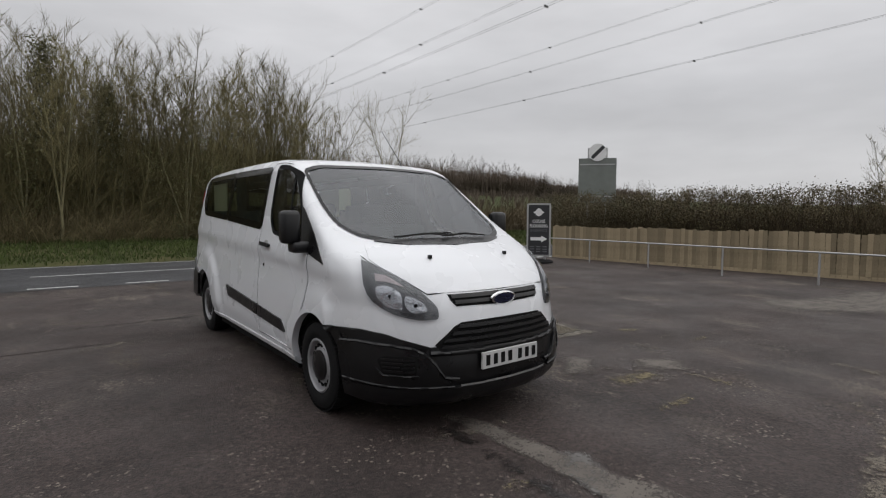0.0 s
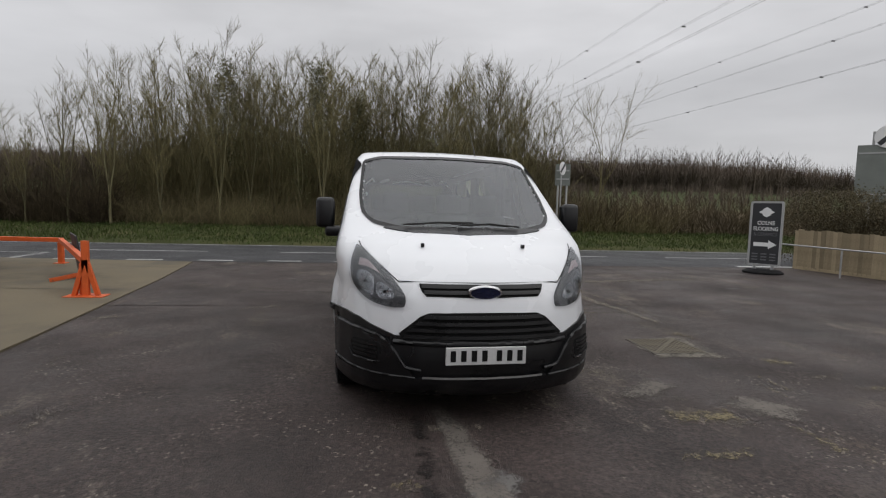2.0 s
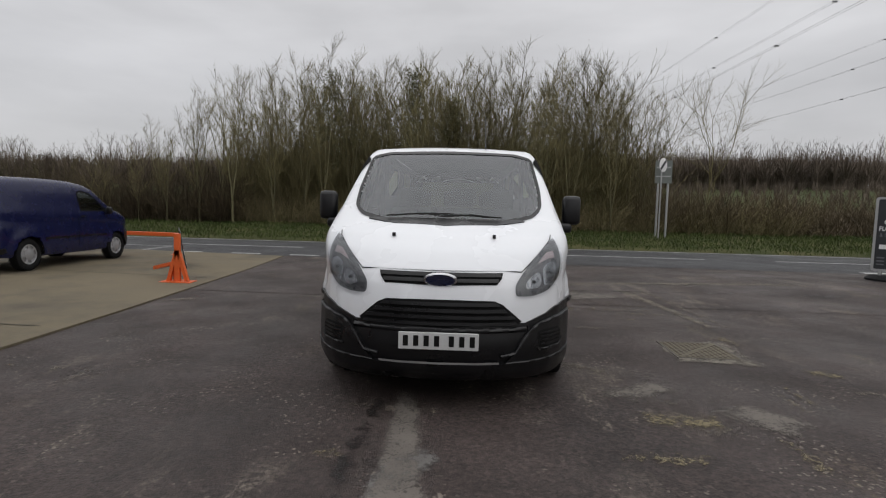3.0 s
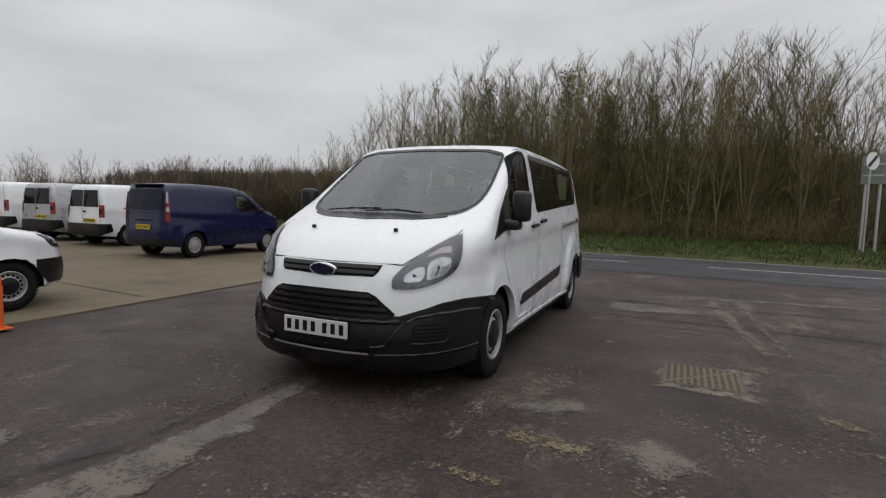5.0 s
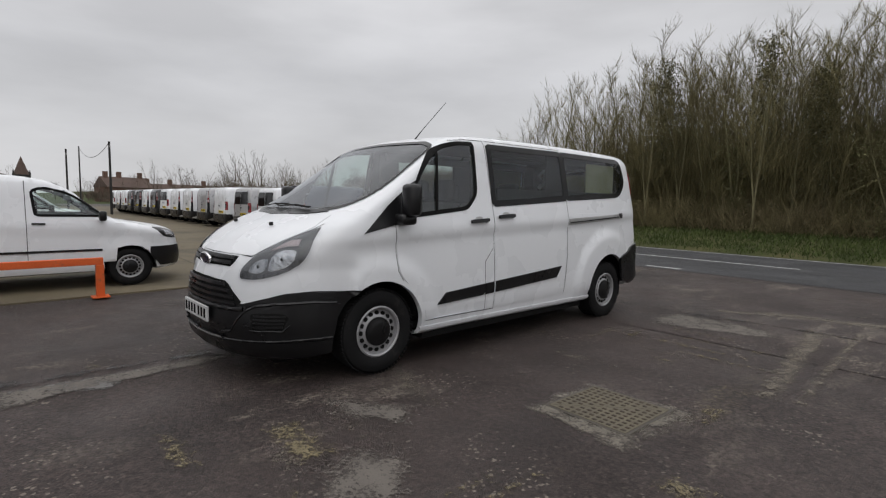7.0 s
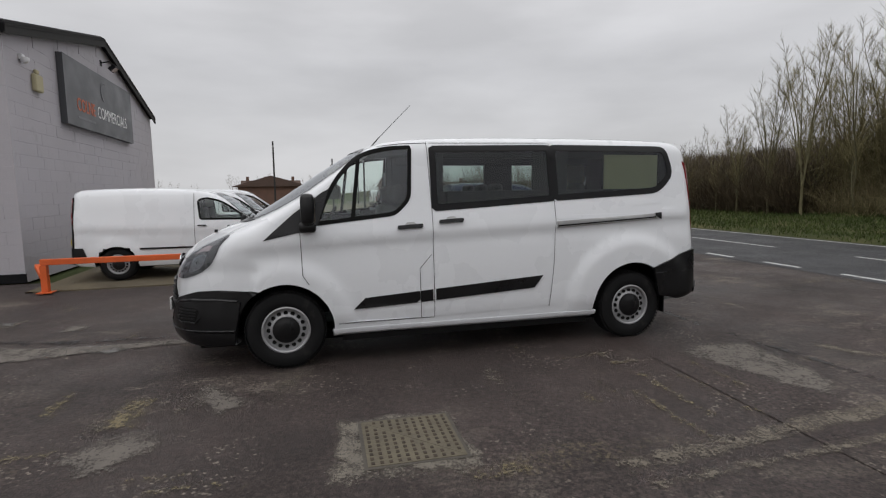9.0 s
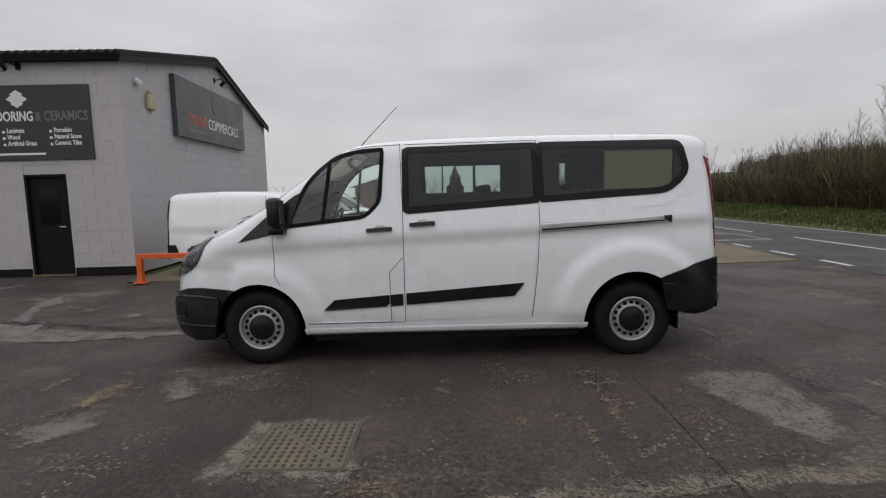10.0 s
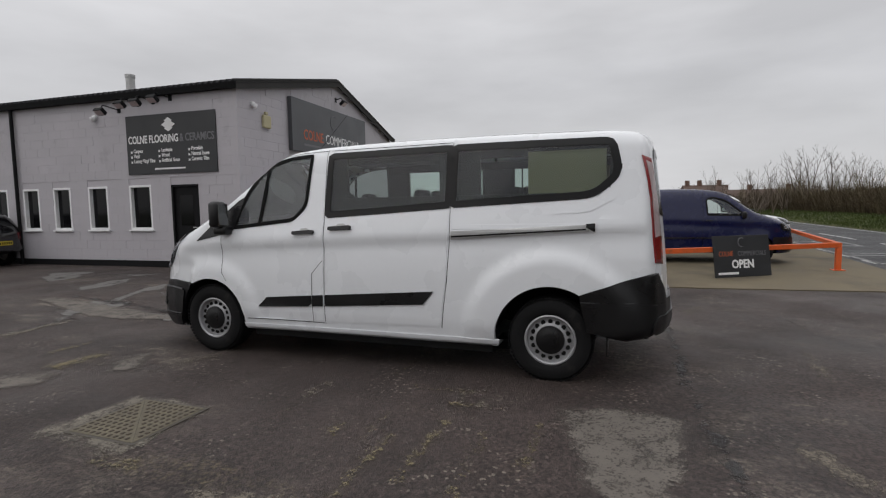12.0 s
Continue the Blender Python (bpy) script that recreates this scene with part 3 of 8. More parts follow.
        for i in range(cap):
            al = math.pi / 2 * (i + 1) / (cap + 1)
            rows_o.append(np.tile((0, v1, z0), (ring, 1)))
            rows_w.append(np.stack([sn * math.cos(al), np.full(ring, math.sin(al)), cs * math.cos(al)], 1))
        o = np.concatenate(rows_o + [np.array([[0, v0, z0], [0, v1, z0]])]).astype(float)
        w = np.concatenate(rows_w + [np.array([[0, -1, 0], [0, 1, 0]])]).astype(float)
        p = self.along(o, w, 3.2, inset)
        rows = len(rows_o)
        faces = []
        for r in range(rows - 1):
            for i in range(ring):
                j = (i + 1) % ring
                faces.append((r * ring + i, r * ring + j, (r + 1) * ring + j, (r + 1) * ring + i))
        a, b = rows * ring, rows * ring + 1
        for i in range(ring):
            j = (i + 1) % ring
            faces.append((a, j, i))
            faces.append((b, (rows - 1) * ring + i, (rows - 1) * ring + j))
        return p, faces


def spans(outline, rows):
    """The outline cut into level rows: for each its height and its two ends."""
    pts = np.array(outline)
    lo, hi = pts[:, 1].min(), pts[:, 1].max()
    zs = np.unique(np.concatenate([np.linspace(lo + 1e-4, hi - 1e-4, rows), np.clip(pts[:, 1], lo + 1e-4, hi - 1e-4)]))
    keep = [zs[0]]
    for z in zs[1:]:
        if z - keep[-1] > 0.002:
            keep.append(z)
    out = []
    for z in keep:
        xs = []
        for (a, b), (c, d) in zip(pts, np.roll(pts, -1, axis=0)):
            if (b > z) != (d > z):
                xs.append(a + (z - b) * (c - a) / (d - b))
        if len(xs) >= 2:
            out.append((z, min(xs), max(xs)))
    return out


def patch(solve, outline, shell, lift=0.004, thick=0.008, cols=14, rows=12):
    """A panel that lies on the skin inside an outline, raised by lift, with folded edges; thick 0: one thin sheet."""
    rws = spans(outline, rows)
    a = np.concatenate([np.linspace(x0, x1, cols) for z, x0, x1 in rws])
    z = np.concatenate([np.full(cols, z) for z, x0, x1 in rws])
    p = solve(a, z)
    n = shell.normal(p)
    outer, inner = p + n * lift, p + n * (lift - thick)
    m = len(rws)
    verts = [tuple(q) for q in outer] + [tuple(q) for q in inner]
    k = m * cols
    faces = [(r * cols + c, r * cols + c + 1, (r + 1) * cols + c + 1, (r + 1) * cols + c) for r in range(m - 1) for c in range(cols - 1)]
    rim = [c for c in range(cols)] + [r * cols + cols - 1 for r in range(1, m)] + [(m - 1) * cols + c for c in range(cols - 2, -1, -1)] + [r * cols for r in range(m - 2, 0, -1)]
    if thick:
        for i, q in enumerate(rim):
            w = rim[(i + 1) % len(rim)]
            faces.append((q, k + q, k + w, w))
    else:
        verts = verts[:k]
    bm = bmesh.new()
    vs = [bm.verts.new(v) for v in verts]
    for f in faces:
        bm.faces.new([vs[i] for i in f])
    bmesh.ops.recalc_face_normals(bm, faces=bm.faces)
    return bm


def ring_patch(solve, outer, inner, shell, lift=0.005, steps=None):
    """A border between two outlines of the same number of points."""
    lines = [np.array(outer) + (np.array(inner) - np.array(outer)) * t for t in (0, 0.5, 1.0)]
    bm = bmesh.new()
    loops = []
    for ln in lines:
        p = solve(ln[:, 0].copy(), ln[:, 1].copy())
        p = p + shell.normal(p) * lift
        loops.append([bm.verts.new(tuple(q)) for q in p])
    n = len(outer)
    for a, b in zip(loops, loops[1:]):
        for i in range(n):
            j = (i + 1) % n
            bm.faces.new((a[i], a[j], b[j], b[i]))
    return bm


def resample(outline, count):
    p = np.array(list(outline) + [outline[0]])
    d = np.concatenate([[0], np.cumsum(np.hypot(*(p[1:] - p[:-1]).T))])
    t = np.linspace(0, d[-1], count, endpoint=False)
    return np.stack([np.interp(t, d, p[:, 0]), np.interp(t, d, p[:, 1])], 1)


def shrink(outline, by):
    """The outline moved inwards by so much."""
    p = np.array(outline)
    area = 0.5 * np.sum(p[:, 0] * np.roll(p[:, 1], -1) - np.roll(p[:, 0], -1) * p[:, 1])
    t = np.roll(p, -1, axis=0) - np.roll(p, 1, axis=0)
    t = t / np.maximum(1e-9, np.hypot(*t.T))[:, None]
    n = np.stack([-t[:, 1], t[:, 0]], 1) * (1 if area > 0 else -1)
    return p + n * by


def stripe(solve, points, width, shell, lift=0.0015):
    """A narrow ribbon along a line on the skin."""
    p = []
    for (a, b), (c, d) in zip(points, points[1:]):
        k = max(2, int(math.hypot(c - a, d - b) / 0.03))
        p += [(a + (c - a) * i / k, b + (d - b) * i / k) for i in range(k)]
    p.append(points[-1])
    p = np.array(p)
    q = solve(p[:, 0].copy(), p[:, 1].copy())
    n = shell.normal(q)
    t = np.gradient(q, axis=0)
    s = np.cross(n, t)
    s = s / np.maximum(1e-9, np.linalg.norm(s, axis=1))[:, None] * width / 2
    bm = bmesh.new()
    a = [bm.verts.new(tuple(x)) for x in q + s + n * lift]
    b = [bm.verts.new(tuple(x)) for x in q - s + n * lift]
    for i in range(len(a) - 1):
        bm.faces.new((a[i], a[i + 1], b[i + 1], b[i]))
    return bm


def ridge(solve, points, r, shell, lift=0.0):
    """A rounded moulded edge along a line on the skin."""
    p = []
    for (a, b), (c, d) in zip(points, points[1:]):
        k = max(2, int(math.hypot(c - a, d - b) / 0.035))
        p += [(a + (c - a) * i / k, b + (d - b) * i / k) for i in range(k)]
    p = np.array(p + [points[-1]])
    q = solve(p[:, 0].copy(), p[:, 1].copy())
    q = q + shell.normal(q) * lift
    bm = bmesh.new()
    for a, b in zip(q, q[1:]):
        rod(bm, Vector(a), Vector(b), r, sides=6)
    return bm


def inside_outline(x, y, outline):
    ins = np.zeros(x.shape, bool)
    for (a, b), (c, d) in zip(outline, np.roll(np.array(outline), -1, axis=0)):
        cross = (b > y) != (d > y)
        ins ^= cross & (x < a + (y - b) * (c - a) / ((d - b) or 1e-12))
    return ins


def tall(points, lift=1.055, over=1.2):
    """Heights above the waist stretched a little."""
    return [(a, b if b < over else over + (b - over) * lift) for a, b in points]


VAN_SHELL = Shell(
    outline=tall([(0.02, 0.30), (0.0, 0.45), (0.015, 0.58), (0.03, 0.72), (0.06, 0.84), (0.12, 0.945), (0.24, 1.055), (0.42, 1.155), (0.58, 1.215), (0.70, 1.265), (1.00, 1.44), (1.36, 1.66), (1.66, 1.835), (1.86, 1.905), (2.2, 1.945), (2.8, 1.965), (3.8, 1.968), (4.7, 1.955), (5.0, 1.935), (5.10, 1.87), (5.14, 1.70), (5.20, 1.2), (5.23, 0.85), (5.24, 0.47), (5.16, 0.40), (4.75, 0.34), (4.0, 0.25), (2.0, 0.25), (0.6, 0.24), (0.12, 0.22)]),
    widths=[(0.20, 0.92), (0.30, 0.957), (0.45, 0.977), (0.60, 0.979), (0.80, 0.974), (1.0, 0.966), (1.15, 0.951), (1.30, 0.926), (1.52, 0.888), (1.73, 0.846), (1.86, 0.815), (1.96, 0.76), (2.05, 0.69)],
    nose=[(0, 0), (0.25, 0.015), (0.45, 0.06), (0.6, 0.125), (0.72, 0.21), (0.82, 0.34), (0.9, 0.52), (0.96, 0.75)],
    tail=[(0, 0), (0.5, 0.03), (0.75, 0.10), (0.9, 0.20), (1.0, 0.3)],
    axles=(1.03, 4.33), wheel=0.33, crease=(0.985, 0.042, 0.026), flare=0.026)


def build_skin(shell, name, mat, parent, holes_side=(), holes_front=(), holes_back=(), arch=0.375, net=(100, 132, 30), spine=(0.95, 4.7), z0=0.95, inset=0.0, label="", arches=None):
    p, faces = shell.skin(spine[0], spine[1], z0, *net, inset=inset)
    f4 = [f if len(f) == 4 else (*f, f[-1]) for f in faces]
    c = p[np.array(f4)].mean(axis=1)
    drop = np.zeros(len(faces), bool)
    nrm = shell.normal(c)
    for o in holes_side:
        drop |= inside_outline(c[:, 1], c[:, 2], o) & (np.abs(nrm[:, 0]) > 0.5)
    for o in holes_front:
        drop |= inside_outline(c[:, 0], c[:, 2], o) & (c[:, 1] < 2.0) & (nrm[:, 2] > 0.2)
    for o in holes_back:
        drop |= inside_outline(c[:, 0], c[:, 2], o) & (c[:, 1] > 4.4) & (nrm[:, 1] > 0.5)
    # wheel openings: vertices near the rim are drawn onto it
    for k, ax in enumerate(shell.axles):
        arch = arches[k] if arches else arch
        r = np.hypot(p[:, 1] - ax, p[:, 2] - shell.wheel)
        ang = np.arctan2(p[:, 2] - shell.wheel, p[:, 1] - ax)
        rc = np.hypot(c[:, 1] - ax, c[:, 2] - shell.wheel)
        drop |= (rc < arch) & (np.abs(c[:, 0]) > 0.6)
        drop |= (np.abs(c[:, 1] - ax) < arch - 0.01) & (c[:, 2] < shell.wheel) & (np.abs(c[:, 0]) > 0.6)
        kept = np.zeros(len(p), bool)
        kept[np.array(f4)[~drop].ravel()] = True
        near = (r < arch + 0.012) & (np.abs(p[:, 0]) > 0.6) & (p[:, 2] > shell.wheel - 0.03) & kept
        p[near, 1] = ax + arch * np.cos(ang[near])
        p[near, 2] = shell.wheel + arch * np.sin(ang[near])
    bm = bmesh.new()
    vs = [bm.verts.new(tuple(q)) for q in p]
    for f, d in zip(faces, drop):
        if not d:
            bm.faces.new([vs[i] for i in f])
    bmesh.ops.delete(bm, geom=[v for v in bm.verts if not v.link_faces], context="VERTS")
    bmesh.ops.recalc_face_normals(bm, faces=bm.faces)
    return part(name, bm, mat, parent, label, smooth=50)


def wheel_parts(parent, x, y, side, radius=0.335, width=0.215, rim=0.205, rim_mat=None, spokes=0, name="wheel"):
    """A wheel with its tyre, a pressed steel rim with vent holes and a black hub cap."""
    w = new(name)
    w.parent = parent
    w.matrix_basis = Matrix.Translation((x, y, radius)) @ Matrix.Diagonal((side, 1, 1, 1))
    h = width / 2
    tyre = lathe(bmesh.new(), [(rim, -h + 0.02), (rim + 0.02, -h), (radius - 0.06, -h - 0.004), (radius - 0.02, -h + 0.012), (radius - 0.004, -h + 0.045), (radius, -0.05), (radius, 0.05), (radius - 0.004, h - 0.045), (radius - 0.02, h - 0.012), (radius - 0.06, h + 0.004), (rim + 0.02, h), (rim, h - 0.015), (rim - 0.004, h - 0.05)], (0, 0, 0), sides=56)
    part("tyre", tyre, M_TYRE, w, smooth=40)
    tread = bmesh.new()
    for i in range(64):
        a = 2 * math.pi * i / 64
        for s in (-1, 1):
            m = Matrix.Rotation(a, 4, "X") @ Matrix.Translation((s * 0.062, 0, radius)) @ Matrix.Rotation(s * 0.35, 4, "Z")
            box(tread, -0.036, 0.036, -0.0095, 0.0095, -0.006, 0.0018, m=m)
    part("tread", tread, M_TYRE, w)["kind"] = "stuff"
    rm = rim_mat or M_STEEL
    disc = lathe(bmesh.new(), [(rim - 0.003, h - 0.012), (rim - 0.014, h - 0.006), (rim - 0.024, h - 0.014), (rim - 0.03, h - 0.045), (rim - 0.055, h - 0.048), (rim - 0.085, h - 0.028), (rim - 0.10, h - 0.022), (0.02, h - 0.03)], (0, 0, 0), sides=56)
    part("rim", disc, rm, w, smooth=35)
    if spokes:
        for i in range(spokes):
            a = 2 * math.pi * i / spokes
            bm = boxed(h - 0.03, h - 0.012, -0.022, 0.022, 0.03, rim - 0.02, 0.004, m=Matrix.Rotation(a, 4, "X"))
            part("spoke", bm, rm, w)
    else:
        holes = bmesh.new()
        for i in range(16):
            a = 2 * math.pi * i / 16
            y0, z0 = (rim - 0.060) * math.cos(a), (rim - 0.060) * math.sin(a)
            lathe(holes, [(0.0, 0), (0.0185, 0.0), (0.0185, -0.01)], (h - 0.036, y0, z0), sides=10)
        part("vent_hole", holes, M_SEAM, w)["kind"] = "stuff"
    cap = lathe(bmesh.new(), [(rim * 0.56, h - 0.028), (rim * 0.54, h - 0.012), (rim * 0.40, h - 0.008), (rim * 0.34, h - 0.003), (rim * 0.1, h - 0.001), (0.0005, h - 0.001)], (0, 0, 0), sides=40)
    part("hub_cap", cap, M_PLASTIC if not spokes else rm, w, smooth=35)
    return w


def mirror_line(points):
    """An outline given for one half, closed over the middle."""
    return [(a, b) for a, b in points] + [(-a, b) for a, b in reversed(points)]


WIN_DOOR = tall(rounded([(1.30, 1.218), (1.99, 1.285), (2.125, 1.41), (2.155, 1.858), (1.93, 1.845), (1.69, 1.788), (1.45, 1.562)], [0.03, 0.05, 0.06, 0.02, 0.08, 0.12, 0.2]))
WIN_MID = tall(rounded([(2.325, 1.312), (3.512, 1.380), (3.512, 1.872), (2.325, 1.855)], 0.025))
WIN_REAR = tall(rounded([(3.508, 1.382), (4.66, 1.437), (4.86, 1.60), (4.80, 1.868), (3.508, 1.872)], [0.02, 0.09, 0.09, 0.07, 0.02]))
SCREEN = tall(rounded(mirror_line([(0.0, 1.235), (0.48, 1.248), (0.695, 1.29), (0.775, 1.36), (0.79, 1.50), (0.757, 1.80), (0.60, 1.842), (0.0, 1.852)][::-1])[:-1], 0.04))
BACKLIGHT = tall(rounded([(-0.66, 1.30), (0.66, 1.30), (0.62, 1.78), (-0.62, 1.78)], 0.06))
HEADLAMP = rounded([(0.51, 0.775), (0.50, 0.845), (0.56, 0.93), (0.65, 1.02), (0.735, 1.09), (0.815, 1.15), (0.845, 1.08), (0.86, 0.985), (0.835, 0.88), (0.75, 0.805), (0.63, 0.772)], [0.02, 0.03, 0.05, 0.05, 0.05, 0.01, 0.03, 0.05, 0.05, 0.05, 0.05], 2)


ARCHES = (0.405, 0.44)


def flipped(points):
    return [(-a, b) for a, b in points][::-1]


def glazing(shell, parent, solve, outline, border, mat, name="window", count=72, frame_mat=None, cols=16, rows=10):
    """A pane with a black border; the border hides the edge of the opening."""
    line = resample(outline, count)
    pane_bm = patch(solve, [tuple(q) for q in line], shell, 0.0, 0.0, cols, rows)
    pane = part(name, pane_bm, mat, parent, smooth=60)
    inner = line
    for _ in range(4):
        inner = shrink(inner, border / 4)
    outer = shrink(line, -0.008)
    part("window_border", ring_patch(solve, outer, inner, shell, 0.0055), frame_mat or M_GLOSSBLACK, pane, smooth=60)
    return pane


def build_minibus(place):
    S = VAN_SHELL
    van = thing("minibus", place, "white long-wheelbase minibus with black bumpers parked on wet tarmac", "van")
    grow = [[tuple(q) for q in shrink(resample(o, 72), 0.006)] for o in (WIN_DOOR, WIN_MID, WIN_REAR, SCREEN, BACKLIGHT)]
    body = build_skin(S, "body", M_WHITE, van, grow[:3], [grow[3]], [grow[4]], net=(176, 204, 44), arches=ARCHES)
    wide = [[tuple(q) for q in shrink(resample(o, 72), -0.01)] for o in (WIN_DOOR, WIN_MID, WIN_REAR, SCREEN, BACKLIGHT)]
    build_skin(S, "cabin_lining", M_CABIN, van, wide[:3], [wide[3]], [wide[4]], net=(120, 140, 30), inset=0.045, label="dark grey cabin lining", arches=ARCHES)
    for s in (1, -1):
        side = lambda a, z, s=s: S.side(a, z, s)
        # front door
        door_line = [(1.185, 1.165), (1.195, 0.80), (1.25, 0.72), (1.385, 0.60), (1.465, 0.44), (1.475, 0.375), (2.305, 0.372), (2.305, 1.41), (2.15, 1.41), (1.96, 1.265), (1.27, 1.193)]
        door = part("front_door", patch(side, rounded(door_line, 0.04, 3), S, 0.004, 0.008, 36, 44), M_WHITE, van, smooth=60)
        glazing(S, door, side, WIN_DOOR, 0.027, M_GLASS, frame_mat=M_SEAM)
        part("window_divider", stripe(side, [(1.615, 1.245), (1.69, 1.81)], 0.034, S, 0.008), M_SEAM, door)
        part("mirror_base", patch(side, [(0.88, 1.100), (1.22, 1.172), (1.325, 1.222), (1.425, 1.52), (1.37, 1.495), (1.12, 1.312)], S, 0.007, 0.012, 14, 10), M_PLASTIC, door, "black plastic corner panel")
        part("seam", stripe(side, [(1.175, 1.17), (1.185, 0.80), (1.24, 0.71), (1.375, 0.59), (1.465, 0.365), (2.318, 0.362), (2.318, 1.30), (2.30, 1.935)], 0.0048, S, 0.002), M_SEAM, van)
        part("seam", stripe(side, [(2.30, 1.925), (2.05, 1.915), (1.86, 1.89)], 0.006, S, 0.002), M_SEAM, van)
        handles = [(2.0, 2.225, 1.172, door)]
        if s > 0:
            slide_line = [(2.33, 0.375), (3.425, 0.395), (3.475, 0.8), (3.50, 1.36), (2.33, 1.295)]
            slide = part("sliding_door", patch(side, slide_line, S, 0.004, 0.008, 36, 30), M_WHITE, van, smooth=60)
            glazing(S, slide, side, WIN_MID, 0.05, M_PRIVACY)
            part("seam", stripe(side, [(3.438, 0.385), (3.488, 0.8), (3.512, 1.17), (3.508, 1.935), (2.33, 1.925)], 0.005, S, 0.002), M_SEAM, van)
            part("seam", stripe(side, [(2.195, 0.37), (2.19, 0.81), (2.30, 0.93)], 0.005, S, 0.006), M_SEAM, door)
            handles.append((2.375, 2.60, 1.212, slide))
            rail = part("slide_rail", patch(side, [(3.525, 1.130), (4.62, 1.190), (4.62, 1.242), (3.525, 1.192)], S, 0.012, 0.014, 30, 4), M_SILVER, van, "bare metal sliding door rail")
            part("rail_groove", stripe(side, [(3.53, 1.152), (4.60, 1.208)], 0.012, S, 0.0135), M_SEAM, rail)
            part("rail_end", patch(side, [(4.60, 1.192), (4.665, 1.190), (4.665, 1.250), (4.60, 1.246)], S, 0.020, 0.022, 4, 3), M_PLASTIC, rail)
        else:
            mid = part("side_panel", patch(side, [(2.33, 0.375), (3.425, 0.395), (3.50, 1.36), (2.33, 1.295)], S, 0.002, 0.006, 30, 24), M_WHITE, van, smooth=60)
            glazing(S, mid, side, WIN_MID, 0.055, M_PRIVACY)
            part("lock", patch(side, [(2.17, 0.985), (2.195, 0.985), (2.195, 1.01), (2.17, 1.01)], S, 0.009, 0.012, 3, 3), M_PLASTIC, door)
        quarter = part("rear_quarter", patch(side, [(3.53, 1.245), (4.69, 1.285), (4.90, 1.50), (4.95, 1.50), (4.95, 1.18), (4.70, 1.18), (4.70, 1.25), (3.53, 1.21)], S, 0.001, 0.004, 24, 10), M_WHITE, van, smooth=60)
        glazing(S, quarter, side, WIN_REAR, 0.05, M_PRIVACY)
        for a, b in ((2.21, 2.47), (3.36, 3.73)):
            part("pillar_trim", boxed(s * 0.72, s * 0.75, a, b, 1.22, 1.88, 0.006), M_SEAT, van)
        part("side_trim", boxed(s * 0.815, s * 0.84, 2.48, 4.75, 1.10, 1.49, 0.006), M_SEAT, van)
        part("roof_trim", boxed(s * 0.66, s * 0.70, 2.25, 4.80, 1.80, 1.89, 0.006), M_SEAT, van)
        part("lining_board", boxed(s * 0.74, s * 0.755, 4.13, 4.74, 1.42, 1.83, 0.004), M_BEIGE, van, "plain beige board inside the rear window")
        part("rear_pillar_trim", boxed(s * 0.70, s * 0.735, 4.765, 4.97, 1.33, 1.88, 0.004), M_SEAM, van)
        part("recess_edge", stripe(side, [(4.36, 1.33), (4.62, 1.345), (4.80, 1.44)], 0.012, S, 0.004), M_WHITE, van)
        # handles, rubbing strip, sill
        for a, b, z, owner in handles:
            h = part("handle", patch(side, rounded([(a, z - 0.012), (b, z + 0.0), (b, z + 0.032), (a, z + 0.020)], 0.014), S, 0.034, 0.022, 10, 5), M_PLASTIC, owner, "black door handle", smooth=50)
            part("handle_cup", patch(side, rounded([(a + 0.06, z + 0.012), (b - 0.05, z + 0.016), (b - 0.07, z + 0.052), (a + 0.08, z + 0.05)], 0.02), S, 0.0065, 0.006, 8, 5), M_SILVER, owner)
            for e in (a + 0.02, b - 0.02):
                q = S.side(np.array([e]), np.array([z + 0.008]), s)[0]
                part("handle_foot", boxed(q[0] - 0.004, q[0] + s * 0.02, e - 0.012, e + 0.012, z - 0.002, z + 0.018), M_PLASTIC, h)
        part("rubbing_strip", patch(side, [(1.60, 0.485), (1.70, 0.578), (2.185, 0.612), (2.185, 0.512)], S, 0.016, 0.014, 16, 6), M_PLASTIC, door, "black rubbing strip", smooth=50)
        part("rubbing_strip", patch(side, [(2.195, 0.513), (2.195, 0.6125), (2.303, 0.620), (2.303, 0.519)], S, 0.016, 0.014, 5, 6), M_PLASTIC, door, smooth=50)
        part("rubbing_strip", patch(side, [(2.332, 0.521), (2.332, 0.622), (3.37, 0.692), (3.28, 0.580)], S, 0.016, 0.014, 24, 6), M_PLASTIC, van, "black rubbing strip", smooth=50)
        part("sill", patch(side, [(1.43, 0.280), (3.92, 0.280), (3.93, 0.318), (1.42, 0.318)], S, 0.008, 0.02, 40, 4), M_WHITE, van, smooth=60)
        # wheel openings: dark liners and rolled lips
        for ax, ar in zip(S.axles, ARCHES):
            liner = lathe(bmesh.new(), [(ar, 0.925 * s), (ar + 0.01, 0.57 * s), (0.05, 0.57 * s)], (0, ax, 0.33), sides=40)
            bmesh.ops.delete(liner, geom=[f for f in liner.faces if f.calc_center_median().z < 0.37], context="FACES")
            part("arch_liner", liner, M_SEAM, van, smooth=40)
            spans_lip = [(-12, 192, M_WHITE)] if ax > 2 else [(-12, 119, M_WHITE), (119, 194, M_PLASTIC)]
